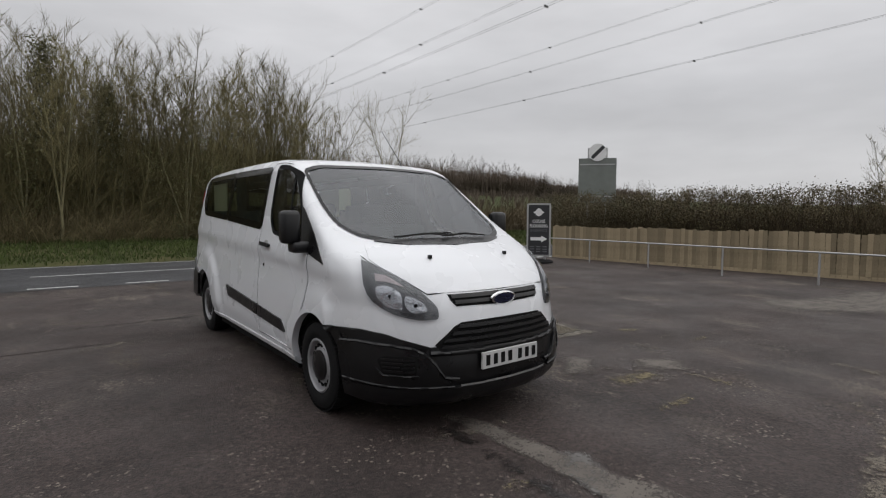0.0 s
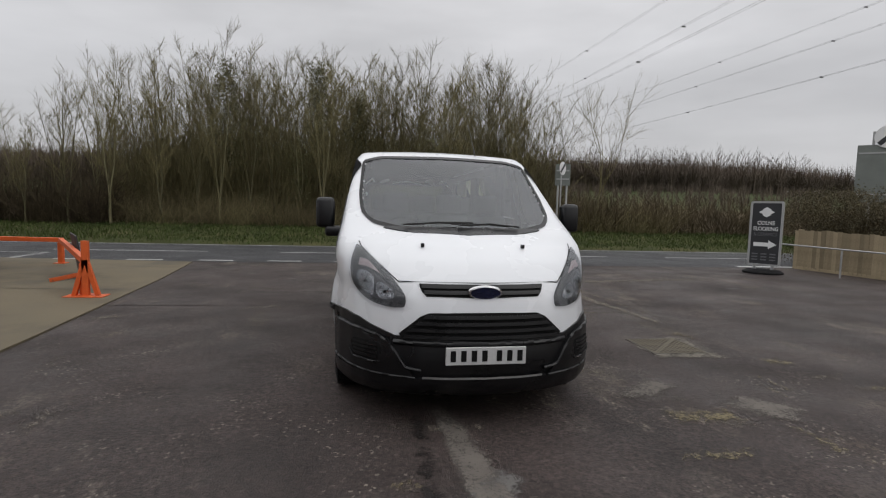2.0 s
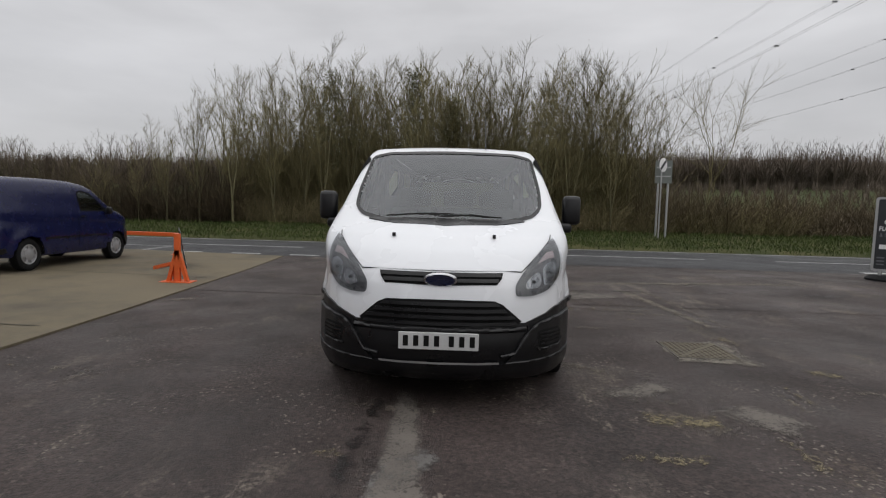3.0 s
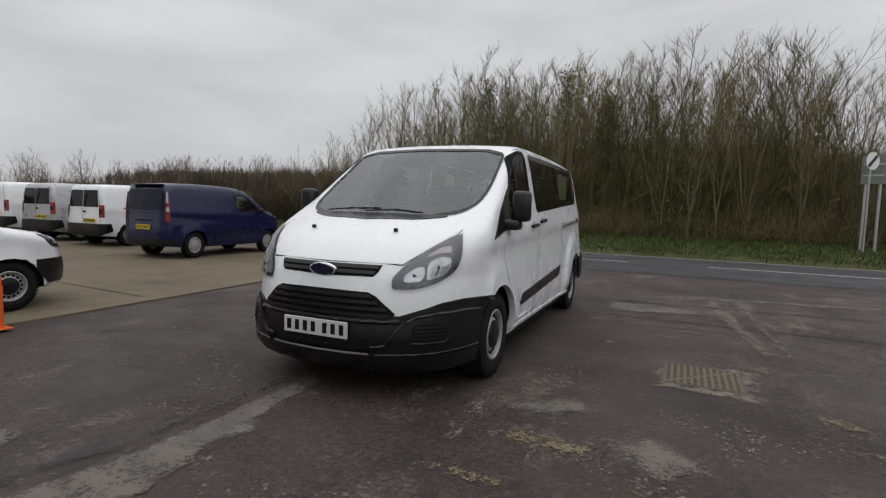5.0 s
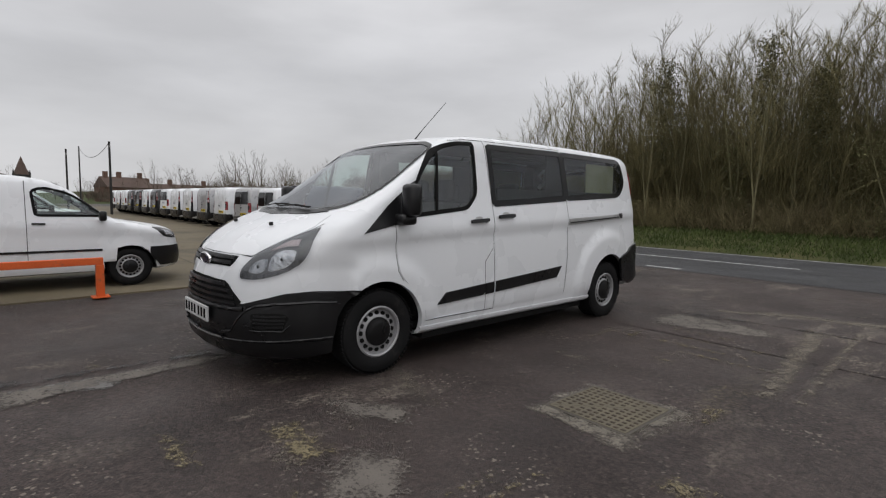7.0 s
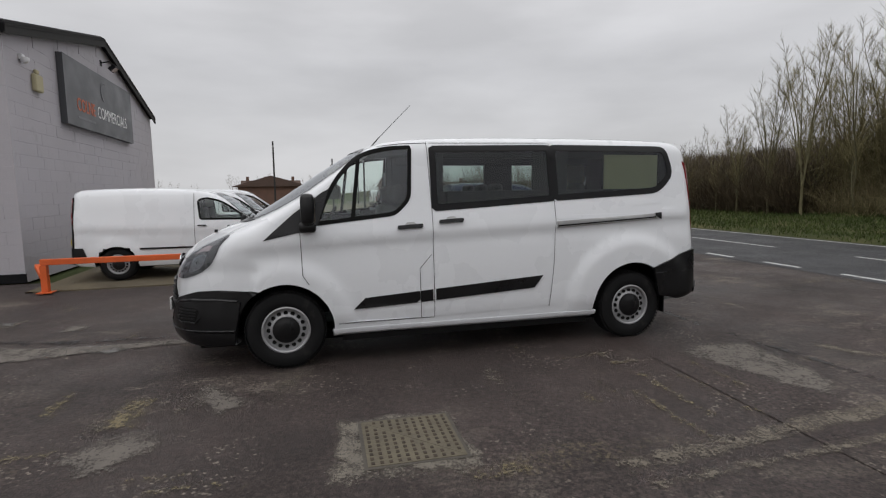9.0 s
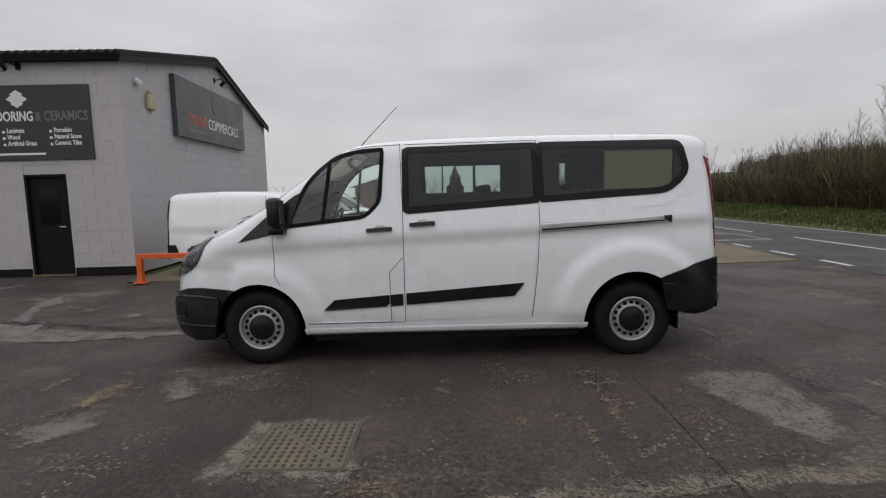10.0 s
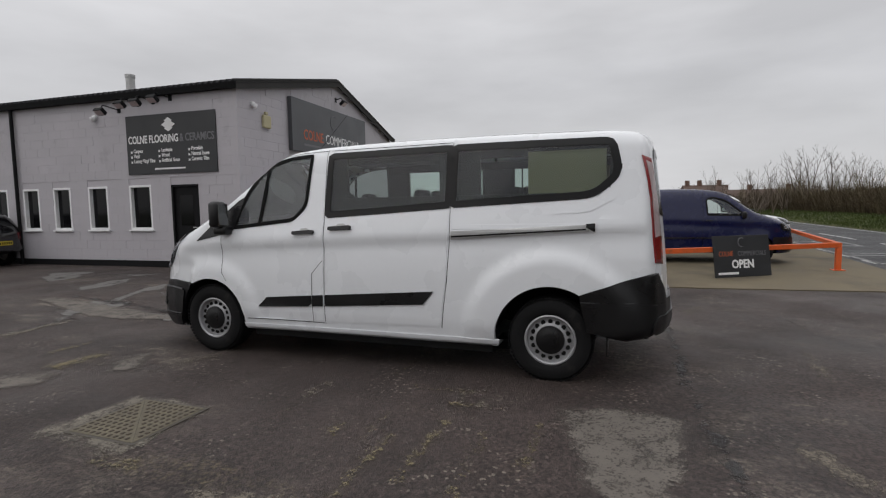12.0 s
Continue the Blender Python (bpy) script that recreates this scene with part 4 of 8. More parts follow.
            for w_from, w_to, lip_mat in spans_lip:
                lip = bmesh.new()
                loops = []
                for rr, dx in ((ar - 0.001, 0.006 if lip_mat is M_WHITE else 0.016), (ar + (0.036 if lip_mat is M_WHITE else 0.075), 0.006 if lip_mat is M_WHITE else 0.018), (ar + 0.002, -0.05)):
                    ang = np.radians(np.linspace(w_from, w_to, 41))
                    vv, zz = ax + rr * np.cos(ang), np.clip(0.33 + rr * np.sin(ang), 0.255, 0.69 if lip_mat is M_PLASTIC else 2.0)
                    q = S.side(vv, zz, s)
                    loops.append([lip.verts.new((x + s * dx, y, z)) for x, y, z in q])
                for p, q in ((loops[1], loops[0]), (loops[0], loops[2])):
                    for i in range(40):
                        lip.faces.new((p[i], p[i + 1], q[i + 1], q[i]))
                part("arch_lip", lip, lip_mat, van, smooth=50)
            wheel_parts(van, s * 0.852, ax, s)
        part("mud_flap", boxed(s * 0.62, s * 0.90, 4.75, 4.762, 0.22, 0.42), M_PLASTIC, van)
        # lamps
        lamp_line = HEADLAMP if s > 0 else flipped(HEADLAMP)
        lamp = part("headlamp", patch(S.front, lamp_line, S, 0.0045, 0.02, 18, 16), M_BEZEL, van, "large swept-back headlamp with a grey bezel", smooth=60)
        bed = rounded([(0.565, 0.815), (0.66, 0.81), (0.77, 0.85), (0.82, 0.92), (0.815, 0.99), (0.745, 1.0), (0.655, 0.95), (0.575, 0.88)], 0.03, 2)
        part("reflector_bed", patch(S.front, bed if s > 0 else flipped(bed), S, 0.0065, 0.004, 12, 10), M_SIGNDIM, lamp, smooth=60)
        for eye in ([(0.572, 0.822), (0.655, 0.815), (0.69, 0.855), (0.682, 0.925), (0.63, 0.915), (0.575, 0.868)], [(0.702, 0.832), (0.775, 0.858), (0.815, 0.92), (0.808, 0.985), (0.745, 0.988), (0.695, 0.945)]):
            eye = rounded(eye, 0.022, 2)
            rf = part("reflector", patch(S.front, eye if s > 0 else flipped(eye), S, 0.0105, 0.006, 9, 8), M_LAMP, lamp)
            cu, cz = sum(q[0] for q in eye) / len(eye), sum(q[1] for q in eye) / len(eye)
            q = S.front(np.array([s * cu]), np.array([cz]))[0]
            part("bulb", lathe(bmesh.new(), [(0.013, 0.0), (0.013, -0.008), (0.0005, -0.012)], (q[0], q[1] - 0.008, q[2]), "y", 10), M_SEAM, rf)
        bit = [(0.66, 0.975), (0.745, 1.01), (0.80, 1.015), (0.79, 1.06), (0.735, 1.05)]
        part("indicator", patch(S.front, bit if s > 0 else flipped(bit), S, 0.009, 0.006, 8, 5), M_CLEARLENS, lamp)
        part("lamp_lens", patch(S.front, lamp_line, S, 0.020, 0.0, 18, 16), M_LENS, lamp, smooth=60)
        part("seam", stripe(S.front, [(s * a, b) for a, b in [(0.0, 0.937), (0.42, 0.942), (0.545, 0.93), (0.66, 1.025), (0.74, 1.095), (0.785, 1.135), (0.80, 1.17)]], 0.007, S, 0.003), M_SEAM, van)
        tail = [(0.655, 0.93), (0.785, 0.95), (0.800, 1.12), (0.805, 1.45), (0.825, 1.76), (0.76, 1.735), (0.685, 1.4), (0.655, 1.1)]
        red = part("tail_lamp", patch(S.round_back, [(s * a, b) for a, b in tail][::s], S, 0.010, 0.02, 8, 20), M_REDLENS, van, "tall red and clear tail lamp", smooth=60)
        inner = [(0.672, 1.15), (0.782, 1.14), (0.788, 1.45), (0.808, 1.72), (0.768, 1.70), (0.695, 1.38)]
        part("clear_lens", patch(S.round_back, [(s * a, b) for a, b in inner][::s], S, 0.013, 0.008, 6, 14), M_TAILCLEAR, red, smooth=60)
        # door mirror
        mir = part("door_mirror", boxed(s * 0.995, s * 1.145, 1.19, 1.30, 1.235, 1.485, 0.035), M_PLASTIC, van, "large black door mirror", smooth=50)
        part("mirror_arm", boxed(s * 0.80, s * 1.07, 1.17, 1.31, 1.165, 1.25, 0.025), M_PLASTIC, mir, smooth=50)
        part("mirror_glass", boxed(s * 1.0, s * 1.12, 1.301, 1.304, 1.25, 1.46), M_CHROME, mir)
        part("side_repeater", boxed(s * 0.99, s * 1.03, 1.185, 1.23, 1.175, 1.215, 0.01), M_CLEARLENS, mir)
        # proud lower wing of the bumper with its slatted intake
        wing = [(0.40, 0.345), (0.44, 0.40), (0.50, 0.50), (0.575, 0.575), (0.74, 0.608), (0.98, 0.618), (1.155, 0.600), (1.125, 0.43), (1.105, 0.345)]
        wg = part("bumper_wing", patch(S.round_front, [(s * a, b) for a, b in wing][::s], S, 0.030, 0.032, 26, 18), M_PLASTIC, van, smooth=35)
        fog = rounded([(0.615, 0.43), (0.60, 0.535), (0.66, 0.548), (0.80, 0.545), (0.835, 0.52), (0.80, 0.43)], 0.02)
        fg = part("bumper_intake", patch(S.round_front, [(s * a, b) for a, b in fog][::s], S, 0.0315, 0.004, 10, 8), M_SEAM, wg)
        for k, z in enumerate((0.446, 0.470, 0.494, 0.518)):
            slat = [(0.622, z), (0.80 + 0.006 * k, z), (0.80 + 0.006 * k, z + 0.012), (0.622, z + 0.012)]
            part("slat", patch(S.round_front, [(s * a, b) for a, b in slat][::s], S, 0.037, 0.006, 8, 2), M_PLASTIC, fg)
        for line, r, lift in (
            ([(1.13, 0.607), (0.98, 0.620), (0.76, 0.612), (0.64, 0.594), (0.575, 0.562), (0.51, 0.49), (0.455, 0.405), (0.37, 0.388)], 0.013, 0.022),
            ([(0.60, 0.424), (0.80, 0.424), (0.838, 0.465)], 0.007, 0.034),
            ([(0.40, 0.346), (0.70, 0.350), (1.10, 0.362)], 0.009, 0.030),
            ([(0.548, 0.585), (0.552, 0.545), (0.525, 0.47)], 0.009, 0.010)):
            part("moulded_edge", ridge(S.round_front, [(s * a, b) for a, b in line], r, S, lift), M_PLASTIC, wg, smooth=60)
        part("roof_gutter", stripe(lambda a, z, s=s: S.top(z * 0 + s * 0.665, a), [(2.0, 0), (4.7, 0)], 0.02, S, 0.002), M_SEAM, van)
        part("washer_jet", boxed(s * 0.365 - 0.012, s * 0.365 + 0.012, 0.412, 0.44, 1.145, 1.172, 0.004), M_PLASTIC, van)
    # bonnet: its own panel
    bonnet = [(0.0, 0.943), (0.42, 0.948), (0.55, 0.938), (0.66, 1.035), (0.735, 1.10), (0.77, 1.15), (0.71, 1.232), (0.45, 1.217), (0.0, 1.207)]
    part("bonnet", patch(S.front, mirror_line(bonnet[::-1])[:-1], S, 0.004, 0.01, 40, 18), M_WHITE, van, smooth=60)
    # bumpers
    low = [(0.47, 0.575), (0.60, 0.585), (1.20, 0.60), (1.145, 0.50), (1.115, 0.40), (1.105, 0.33), (1.09, 0.25), (0.9, 0.236), (0.6, 0.228)]
    bumper = part("front_bumper", patch(S.round_front, mirror_line(low[::-1]), S, 0.008, 0.02, 60, 24), M_PLASTIC, van, "black grained plastic front bumper", smooth=60)
    for s in (1, -1):
        corner = [(0.50, 0.572), (0.545, 0.605), (0.63, 0.632), (0.74, 0.665), (0.80, 0.682), (0.82, 0.686), (0.98, 0.698), (1.285, 0.685), (1.195, 0.597)]
        part("bumper_corner", patch(S.round_front, [(s * a, b) for a, b in corner][::s], S, 0.0122, 0.02, 26, 12), M_PLASTIC, bumper, smooth=60)
    lip = [(0.0, 0.338), (0.40, 0.343), (1.105, 0.343), (1.09, 0.25), (0.9, 0.236), (0.6, 0.228), (0.0, 0.226)]
    part("bumper_lip", patch(S.round_front, mirror_line(lip[::-1])[:-1], S, 0.034, 0.036, 60, 8), M_PLASTIC, bumper, smooth=35)
    rlow = [(0.60, 0.62), (1.27, 0.66), (1.22, 0.43), (1.0, 0.385), (0.8, 0.375), (0.4, 0.37)]
    for s in (1, -1):
        corner = [(0.60, 0.615), (0.78, 0.875), (0.86, 0.87), (1.27, 0.71), (1.27, 0.655)]
        part("rear_bumper_corner", patch(S.round_back, [(s * a, b) for a, b in corner][::s], S, 0.0222, 0.03, 20, 12), M_PLASTIC, van, smooth=60)
    part("rear_bumper", patch(S.round_back, mirror_line(rlow[::-1]), S, 0.022, 0.03, 50, 22), M_PLASTIC, van, "black grained plastic rear bumper", smooth=60)
    part("rear_step", patch(S.round_back, rounded([(-0.86, 0.43), (0.86, 0.43), (0.82, 0.55), (-0.82, 0.55)], 0.05), S, 0.036, 0.03, 40, 6), M_PLASTIC, van, smooth=50)
    part("rear_valance", boxed(-0.80, 0.80, 4.80, 5.06, 0.355, 0.425, 0.01), M_SEAM, van)
    glazing(S, body, S.front, SCREEN, 0.018, M_SCREEN, "windscreen", 110, cols=30, rows=16)
    glazing(S, body, S.back, BACKLIGHT, 0.05, M_PRIVACY, "rear_window", 60)
    # grilles, badge, plate
    up = part("upper_grille", patch(S.front, mirror_line([(0.0, 0.842), (0.375, 0.850), (0.405, 0.885), (0.418, 0.926)])[:-1], S, 0.006, 0.012, 30, 8), M_SEAM, van)
    for z, h, w in ((0.862, 0.022, 0.385), (0.897, 0.024, 0.402)):
        part("slat", patch(S.front, [(-w, z), (w, z), (w, z + h), (-w, z + h)], S, 0.017, 0.014, 24, 4), M_PLASTIC, up, smooth=40)
    lowg = part("lower_grille", patch(S.front, mirror_line([(0.0, 0.572), (0.52, 0.582), (0.545, 0.612), (0.42, 0.722), (0.36, 0.748), (0.0, 0.755)])[:-1], S, 0.009, 0.012, 30, 14), M_SEAM, van)
    for z, w in ((0.588, 0.515), (0.630, 0.495), (0.672, 0.445), (0.714, 0.395)):
        part("slat", patch(S.front, [(-w, z), (w, z), (w - 0.016, z + 0.022), (0.016 - w, z + 0.022)], S, 0.026, 0.018, 24, 3), M_PLASTIC, lowg, smooth=40)
    part("moulded_edge", ridge(S.round_front, [(-0.535, 0.560), (-0.3, 0.556), (0.3, 0.556), (0.535, 0.560)], 0.020, S, 0.006), M_PLASTIC, bumper, smooth=60)
    part("chin_strip", stripe(S.round_front, [(-0.36, 0.347), (0.36, 0.347)], 0.016, S, 0.030), M_SILVER, van, "thin silver strip")
    badge = part("badge", lathe(bmesh.new(), [(0.115, 0.0), (0.112, -0.014), (0.098, -0.018), (0.096, -0.014)], (0, 0, 0), "y", 40), M_CHROME, van, "oval badge with a chrome rim", smooth=40)
    badge.matrix_basis = pose(0, 0.062, 0.885, 12, 0, 0) @ Matrix.Diagonal((1, 1, 0.42, 1))
    part("badge_field", lathe(bmesh.new(), [(0.098, -0.015), (0.0005, -0.017)], (0, 0, 0), "y", 40), M_BADGE, badge)
    plate = part("number_plate", boxed(-0.262, 0.262, -0.030, -0.012, 0.435, 0.548, 0.004), M_PLATE, van, "white number plate with dark bars")
    for i, x in enumerate((-0.215, -0.147, -0.079, -0.011, 0.085, 0.153, 0.221)):
        part("plate_bar", boxed(x - 0.017, x + 0.017, -0.0335, -0.029, 0.458, 0.528), M_SEAM, plate)
    # wipers and aerial
    for blade in ([(-0.47, 1.264), (-0.22, 1.284), (0.06, 1.288)], [(-0.06, 1.268), (0.18, 1.280), (0.43, 1.262)]):
        w = part("wiper", stripe(S.front, blade, 0.026, S, 0.028), M_SEAM, van)
        part("wiper_arm", stripe(S.front, [(blade[2][0] - 0.02, 1.255), blade[1]], 0.016, S, 0.036), M_SEAM, w)
    part("scuttle", patch(S.front, rounded(mirror_line([(0.0, 1.218), (0.40, 1.228), (0.62, 1.258), (0.60, 1.270), (0.0, 1.245)][::-1])[:-1], 0.005), S, 0.008, 0.012, 30, 6), M_PLASTIC, van)
    mast = bmesh.new()
    rod(mast, (0.33, 1.86, 1.93), (0.33, 1.93, 2.01), 0.007, 0.005)
    rod(mast, (0.33, 1.93, 2.01), (0.33, 2.25, 2.33), 0.004, 0.0025, 6)
    part("aerial", mast, M_PLASTIC, van)
    # black boxes added low under the floor to deepen the shade below
    part("underbody", boxed(-0.70, 0.70, 0.30, 4.45, 0.165, 0.262, 0.01), M_SEAM, van, "plain black underbody, added to deepen the shade below")
    part("underbody", boxed(-0.915, 0.915, 1.50, 3.86, 0.195, 0.266, 0.004), M_SEAM, van)
    for v in (1.03, 4.33):
        axle = bmesh.new()
        rod(axle, (-0.74, v, 0.33), (0.74, v, 0.33), 0.05, sides=10)
        part("axle", axle, M_SEAM, van)
    # cabin: dashboard, wheel, seats
    part("dashboard", boxed(-0.72, 0.72, 0.98, 1.32, 0.92, 1.20, 0.05), M_CABIN, van)
    sw = part("steering_wheel", lathe(bmesh.new(), [(0.19 + 0.016 * math.cos(k * math.pi / 4), 0.016 * math.sin(k * math.pi / 4)) for k in range(9)], (0, 0, 0), "y", 32), M_SEAM, van)
    sw.matrix_basis = pose(-0.40, 1.44, 1.17, -28, 0, 0)
    part("wheel_boss", boxed(-0.17, 0.17, -0.02, 0.02, -0.045, 0.045, 0.015), M_SEAM, sw)
    for v, us in ((1.95, (-0.42, 0.12, 0.50)), (2.95, (-0.48, 0.0, 0.45)), (3.85, (-0.48, 0.0, 0.45))):
        for u in us:
            seat = part("seat", boxed(u - 0.225, u + 0.225, v - 0.48, v + 0.02, 0.62, 0.80, 0.05), M_SEAT, van, "dark grey cloth seat")
            back = boxed(u - 0.22, u + 0.22, -0.06, 0.06, 0.0, 0.62, 0.045)
            bmesh.ops.transform(back, matrix=Matrix.Translation((0, v, 0.74)) @ Matrix.Rotation(-0.18, 4, "X"), verts=back.verts)
            part("backrest", back, M_SEAT, seat, smooth=50)
            head = boxed(u - 0.13, u + 0.13, v + 0.09, v + 0.18, 1.37, 1.56, 0.035)
            part("headrest", head, M_SEAT, seat, smooth=50)
            part("seat_base", boxed(u - 0.18, u + 0.18, v - 0.4, v - 0.02, 0.30, 0.63), M_CABIN, seat)
    return van


build_minibus((2.885, 2.52, 0.0))


SMALL = Shell(
    outline=[(0.02, 0.32), (0.0, 0.48), (0.02, 0.62), (0.05, 0.78), (0.14, 0.90), (0.32, 0.975), (0.62, 1.035), (0.92, 1.085), (1.06, 1.13), (1.36, 1.36), (1.70, 1.62), (1.95, 1.735), (2.3, 1.79), (3.0, 1.82), (3.8, 1.815), (4.2, 1.79), (4.33, 1.72), (4.38, 1.45), (4.40, 1.0), (4.42, 0.7), (4.42, 0.45), (4.34, 0.30), (3.4, 0.25), (1.2, 0.25), (0.12, 0.25)],
    widths=[(0.2, 0.83), (0.35, 0.875), (0.6, 0.893), (0.85, 0.89), (1.05, 0.87), (1.2, 0.845), (1.5, 0.79), (1.7, 0.735), (1.85, 0.66)],
    nose=[(0, 0), (0.3, 0.03), (0.5, 0.09), (0.65, 0.19), (0.76, 0.32), (0.85, 0.5), (0.9, 0.7)],
    tail=[(0, 0), (0.6, 0.02), (0.78, 0.07), (0.9, 0.15)],
    axles=(0.90, 3.58), wheel=0.315, crease=(0.86, 0.03, 0.02), flare=0.018, tail_taper=0.03, length=4.4, glass_z=1.15, reach=(0.52, 0.56))
SLEEK = Shell(
    outline=[(0.02, 0.32), (0.0, 0.48), (0.02, 0.64), (0.07, 0.83), (0.17, 0.96), (0.38, 1.06), (0.62, 1.135), (0.84, 1.205), (1.10, 1.36), (1.42, 1.575), (1.72, 1.725), (1.98, 1.785), (2.4, 1.825), (3.0, 1.84), (3.8, 1.83), (4.2, 1.80), (4.33, 1.72), (4.38, 1.45), (4.40, 1.0), (4.42, 0.7), (4.42, 0.45), (4.34, 0.30), (3.4, 0.25), (1.2, 0.25), (0.12, 0.25)],
    widths=[(0.2, 0.83), (0.35, 0.875), (0.6, 0.893), (0.85, 0.89), (1.05, 0.87), (1.2, 0.845), (1.5, 0.79), (1.7, 0.735), (1.85, 0.66)],
    nose=[(0, 0), (0.3, 0.03), (0.5, 0.09), (0.65, 0.19), (0.76, 0.32), (0.85, 0.5), (0.9, 0.7)],
    tail=[(0, 0), (0.6, 0.02), (0.78, 0.07), (0.9, 0.15)],
    axles=(0.90, 3.58), wheel=0.315, crease=(0.88, 0.045, 0.028), flare=0.018, tail_taper=0.03, length=4.4, glass_z=1.15, reach=(0.52, 0.56))
SMALL_WIN = rounded([(1.20, 1.155), (2.10, 1.165), (2.14, 1.56), (1.98, 1.615), (1.66, 1.53)], [0.04, 0.05, 0.06, 0.1, 0.15])
SMALL_SCREEN = rounded(mirror_line([(0.0, 1.135), (0.5, 1.15), (0.66, 1.20), (0.68, 1.3), (0.60, 1.62), (0.45, 1.675), (0.0, 1.69)][::-1])[:-1], 0.04)


def small_van(place, turn, paint, label, group="", steel=True, rear="doors", lamps="tall", shell=None):
    """A panel van; rear is "doors" (glazed), "solid" (blank doors) or "tailgate" (one wide pane); lamps are "tall" or "short"."""
    S = shell or SMALL
    van = thing("panel_van", place, label, "van", group, turn)
    grow = [[tuple(q) for q in shrink(resample(o, 48), 0.015)] for o in (SMALL_WIN, SMALL_SCREEN)]
    build_skin(S, "body", paint, van, [grow[0]], [grow[1]], arch=0.36, net=(64, 84, 18), spine=(0.95, 3.8), z0=0.85)
    for s in (1, -1):
        side = lambda a, z, s=s: S.side(a, z, s)
        door = part("front_door", patch(side, [(1.10, 0.42), (2.18, 0.40), (2.18, 1.145), (1.08, 1.135), (1.06, 0.8)], S, 0.004, 0.008, 14, 12), paint, van, smooth=60)
        glazing(S, door, side, SMALL_WIN, 0.03, M_GLASS, frame_mat=M_SEAM, count=48, cols=10, rows=8)
        part("door_handle", patch(side, [(1.98, 1.03), (2.14, 1.035), (2.14, 1.06), (1.98, 1.055)], S, 0.025, 0.02, 4, 3), M_PLASTIC, door)
        part("rubbing_strip", patch(side, [(1.28, 0.60), (3.18, 0.60), (3.18, 0.635), (1.28, 0.635)], S, 0.012, 0.012, 20, 3), M_PLASTIC, van)
        part("seam", stripe(side, [(2.2, 0.40), (2.2, 1.70)], 0.008, S, 0.003), M_SEAM, van)
        mir = part("door_mirror", boxed(s * 0.90, s * 1.03, 1.22, 1.32, 1.09, 1.25, 0.03), M_PLASTIC, van, smooth=50)
        part("mirror_arm", boxed(s * 0.80, s * 0.95, 1.24, 1.30, 1.09, 1.13), M_PLASTIC, mir)
        lamp = rounded([(0.47, 0.77), (0.44, 0.85), (0.55, 0.92), (0.70, 0.965), (0.80, 0.975), (0.815, 0.90), (0.77, 0.80), (0.62, 0.765)], 0.03, 2)
        hl = part("headlamp", patch(S.front, lamp if s > 0 else flipped(lamp), S, 0.004, 0.012, 10, 8), M_PLASTIC, van, smooth=60)
        part("reflector", patch(S.front, [(s * a, b) for a, b in ((0.54, 0.80), (0.60, 0.89), (0.74, 0.93), (0.74, 0.83))][::s], S, 0.008, 0.004, 6, 5), M_LAMP, hl)
        lens = lambda a, z: S.round_back(a, z, 3.7)
        if lamps == "tall":
            strip = [(s * a, b) for a, b in ((0.80, 0.62), (0.97, 0.62), (0.955, 1.15), (0.94, 1.34), (0.905, 1.64), (0.86, 1.64), (0.84, 1.15))][::s]
            if paint is not M_BLUE:
                part("lamp_surround", patch(lens, strip, S, 0.005, 0.012, 6, 12), M_GLOSSBLACK, van)
            foot = 0.90 if paint is M_BLUE else 1.12
            tail = [(s * a, max(b, foot)) for a, b in ((0.845, 0.90), (0.945, 0.90), (0.94, 1.18), (0.92, 1.34), (0.895, 1.60), (0.865, 1.60), (0.85, 1.15))][::s]
            lamp_part = part("tail_lamp", patch(lens, tail, S, 0.010, 0.015, 6, 12), M_REDLENS, van)
            upper = [(s * a, b) for a, b in ((0.862, 1.34), (0.918, 1.34), (0.895, 1.585), (0.868, 1.585))][::s]
            part("clear_lens", patch(lens, upper, S, 0.013, 0.006, 4, 6), M_TAILCLEAR, lamp_part)
            lower = [(s * a, b) for a, b in ((0.86, 1.14), (0.935, 1.14), (0.93, 1.24), (0.865, 1.24))][::s]
            part("reversing_lens", patch(lens, lower, S, 0.013, 0.006, 4, 4), M_TAILCLEAR, lamp_part)
        else:
            tail = rounded([(s * a, b) for a, b in ((0.80, 0.84), (0.95, 0.84), (0.945, 1.20), (0.80, 1.20))][::s], 0.025, 2)
            lamp_part = part("tail_lamp", patch(lens, tail, S, 0.010, 0.015, 6, 8), M_REDLENS, van)
            inner = [(s * a, b) for a, b in ((0.815, 0.93), (0.88, 0.93), (0.88, 1.10), (0.815, 1.10))][::s]
            part("lamp_insert", patch(lens, inner, S, 0.013, 0.005, 4, 4), M_GLOSSBLACK, lamp_part)
            part("sliding_rail", patch(side, [(2.95, 1.10), (3.75, 1.10), (3.75, 1.135), (2.95, 1.135)], S, 0.008, 0.01, 10, 3), M_SEAM, van)
        for ax in S.axles:
            liner = lathe(bmesh.new(), [(0.36, 0.865 * s), (0.37, 0.55 * s), (0.05, 0.55 * s)], (0, ax, 0.315), sides=28)
            bmesh.ops.delete(liner, geom=[f for f in liner.faces if f.calc_center_median().z < 0.33], context="FACES")
            part("arch_liner", liner, M_SEAM, van, smooth=40)
            wheel_parts(van, s * 0.77, ax, s, 0.317, 0.2, 0.2, None, 0 if steel else 7)
        if rear == "doors":
            w = rounded([(s * 0.02, 1.14), (s * 0.66, 1.14), (s * 0.60, 1.63), (s * 0.02, 1.63)][::s], 0.05)
            part("rear_window", patch(lambda u, z: S.back(u, z, 3.0), w, S, 0.004, 0.006, 8, 8), M_DARKGLASS, van, smooth=60)
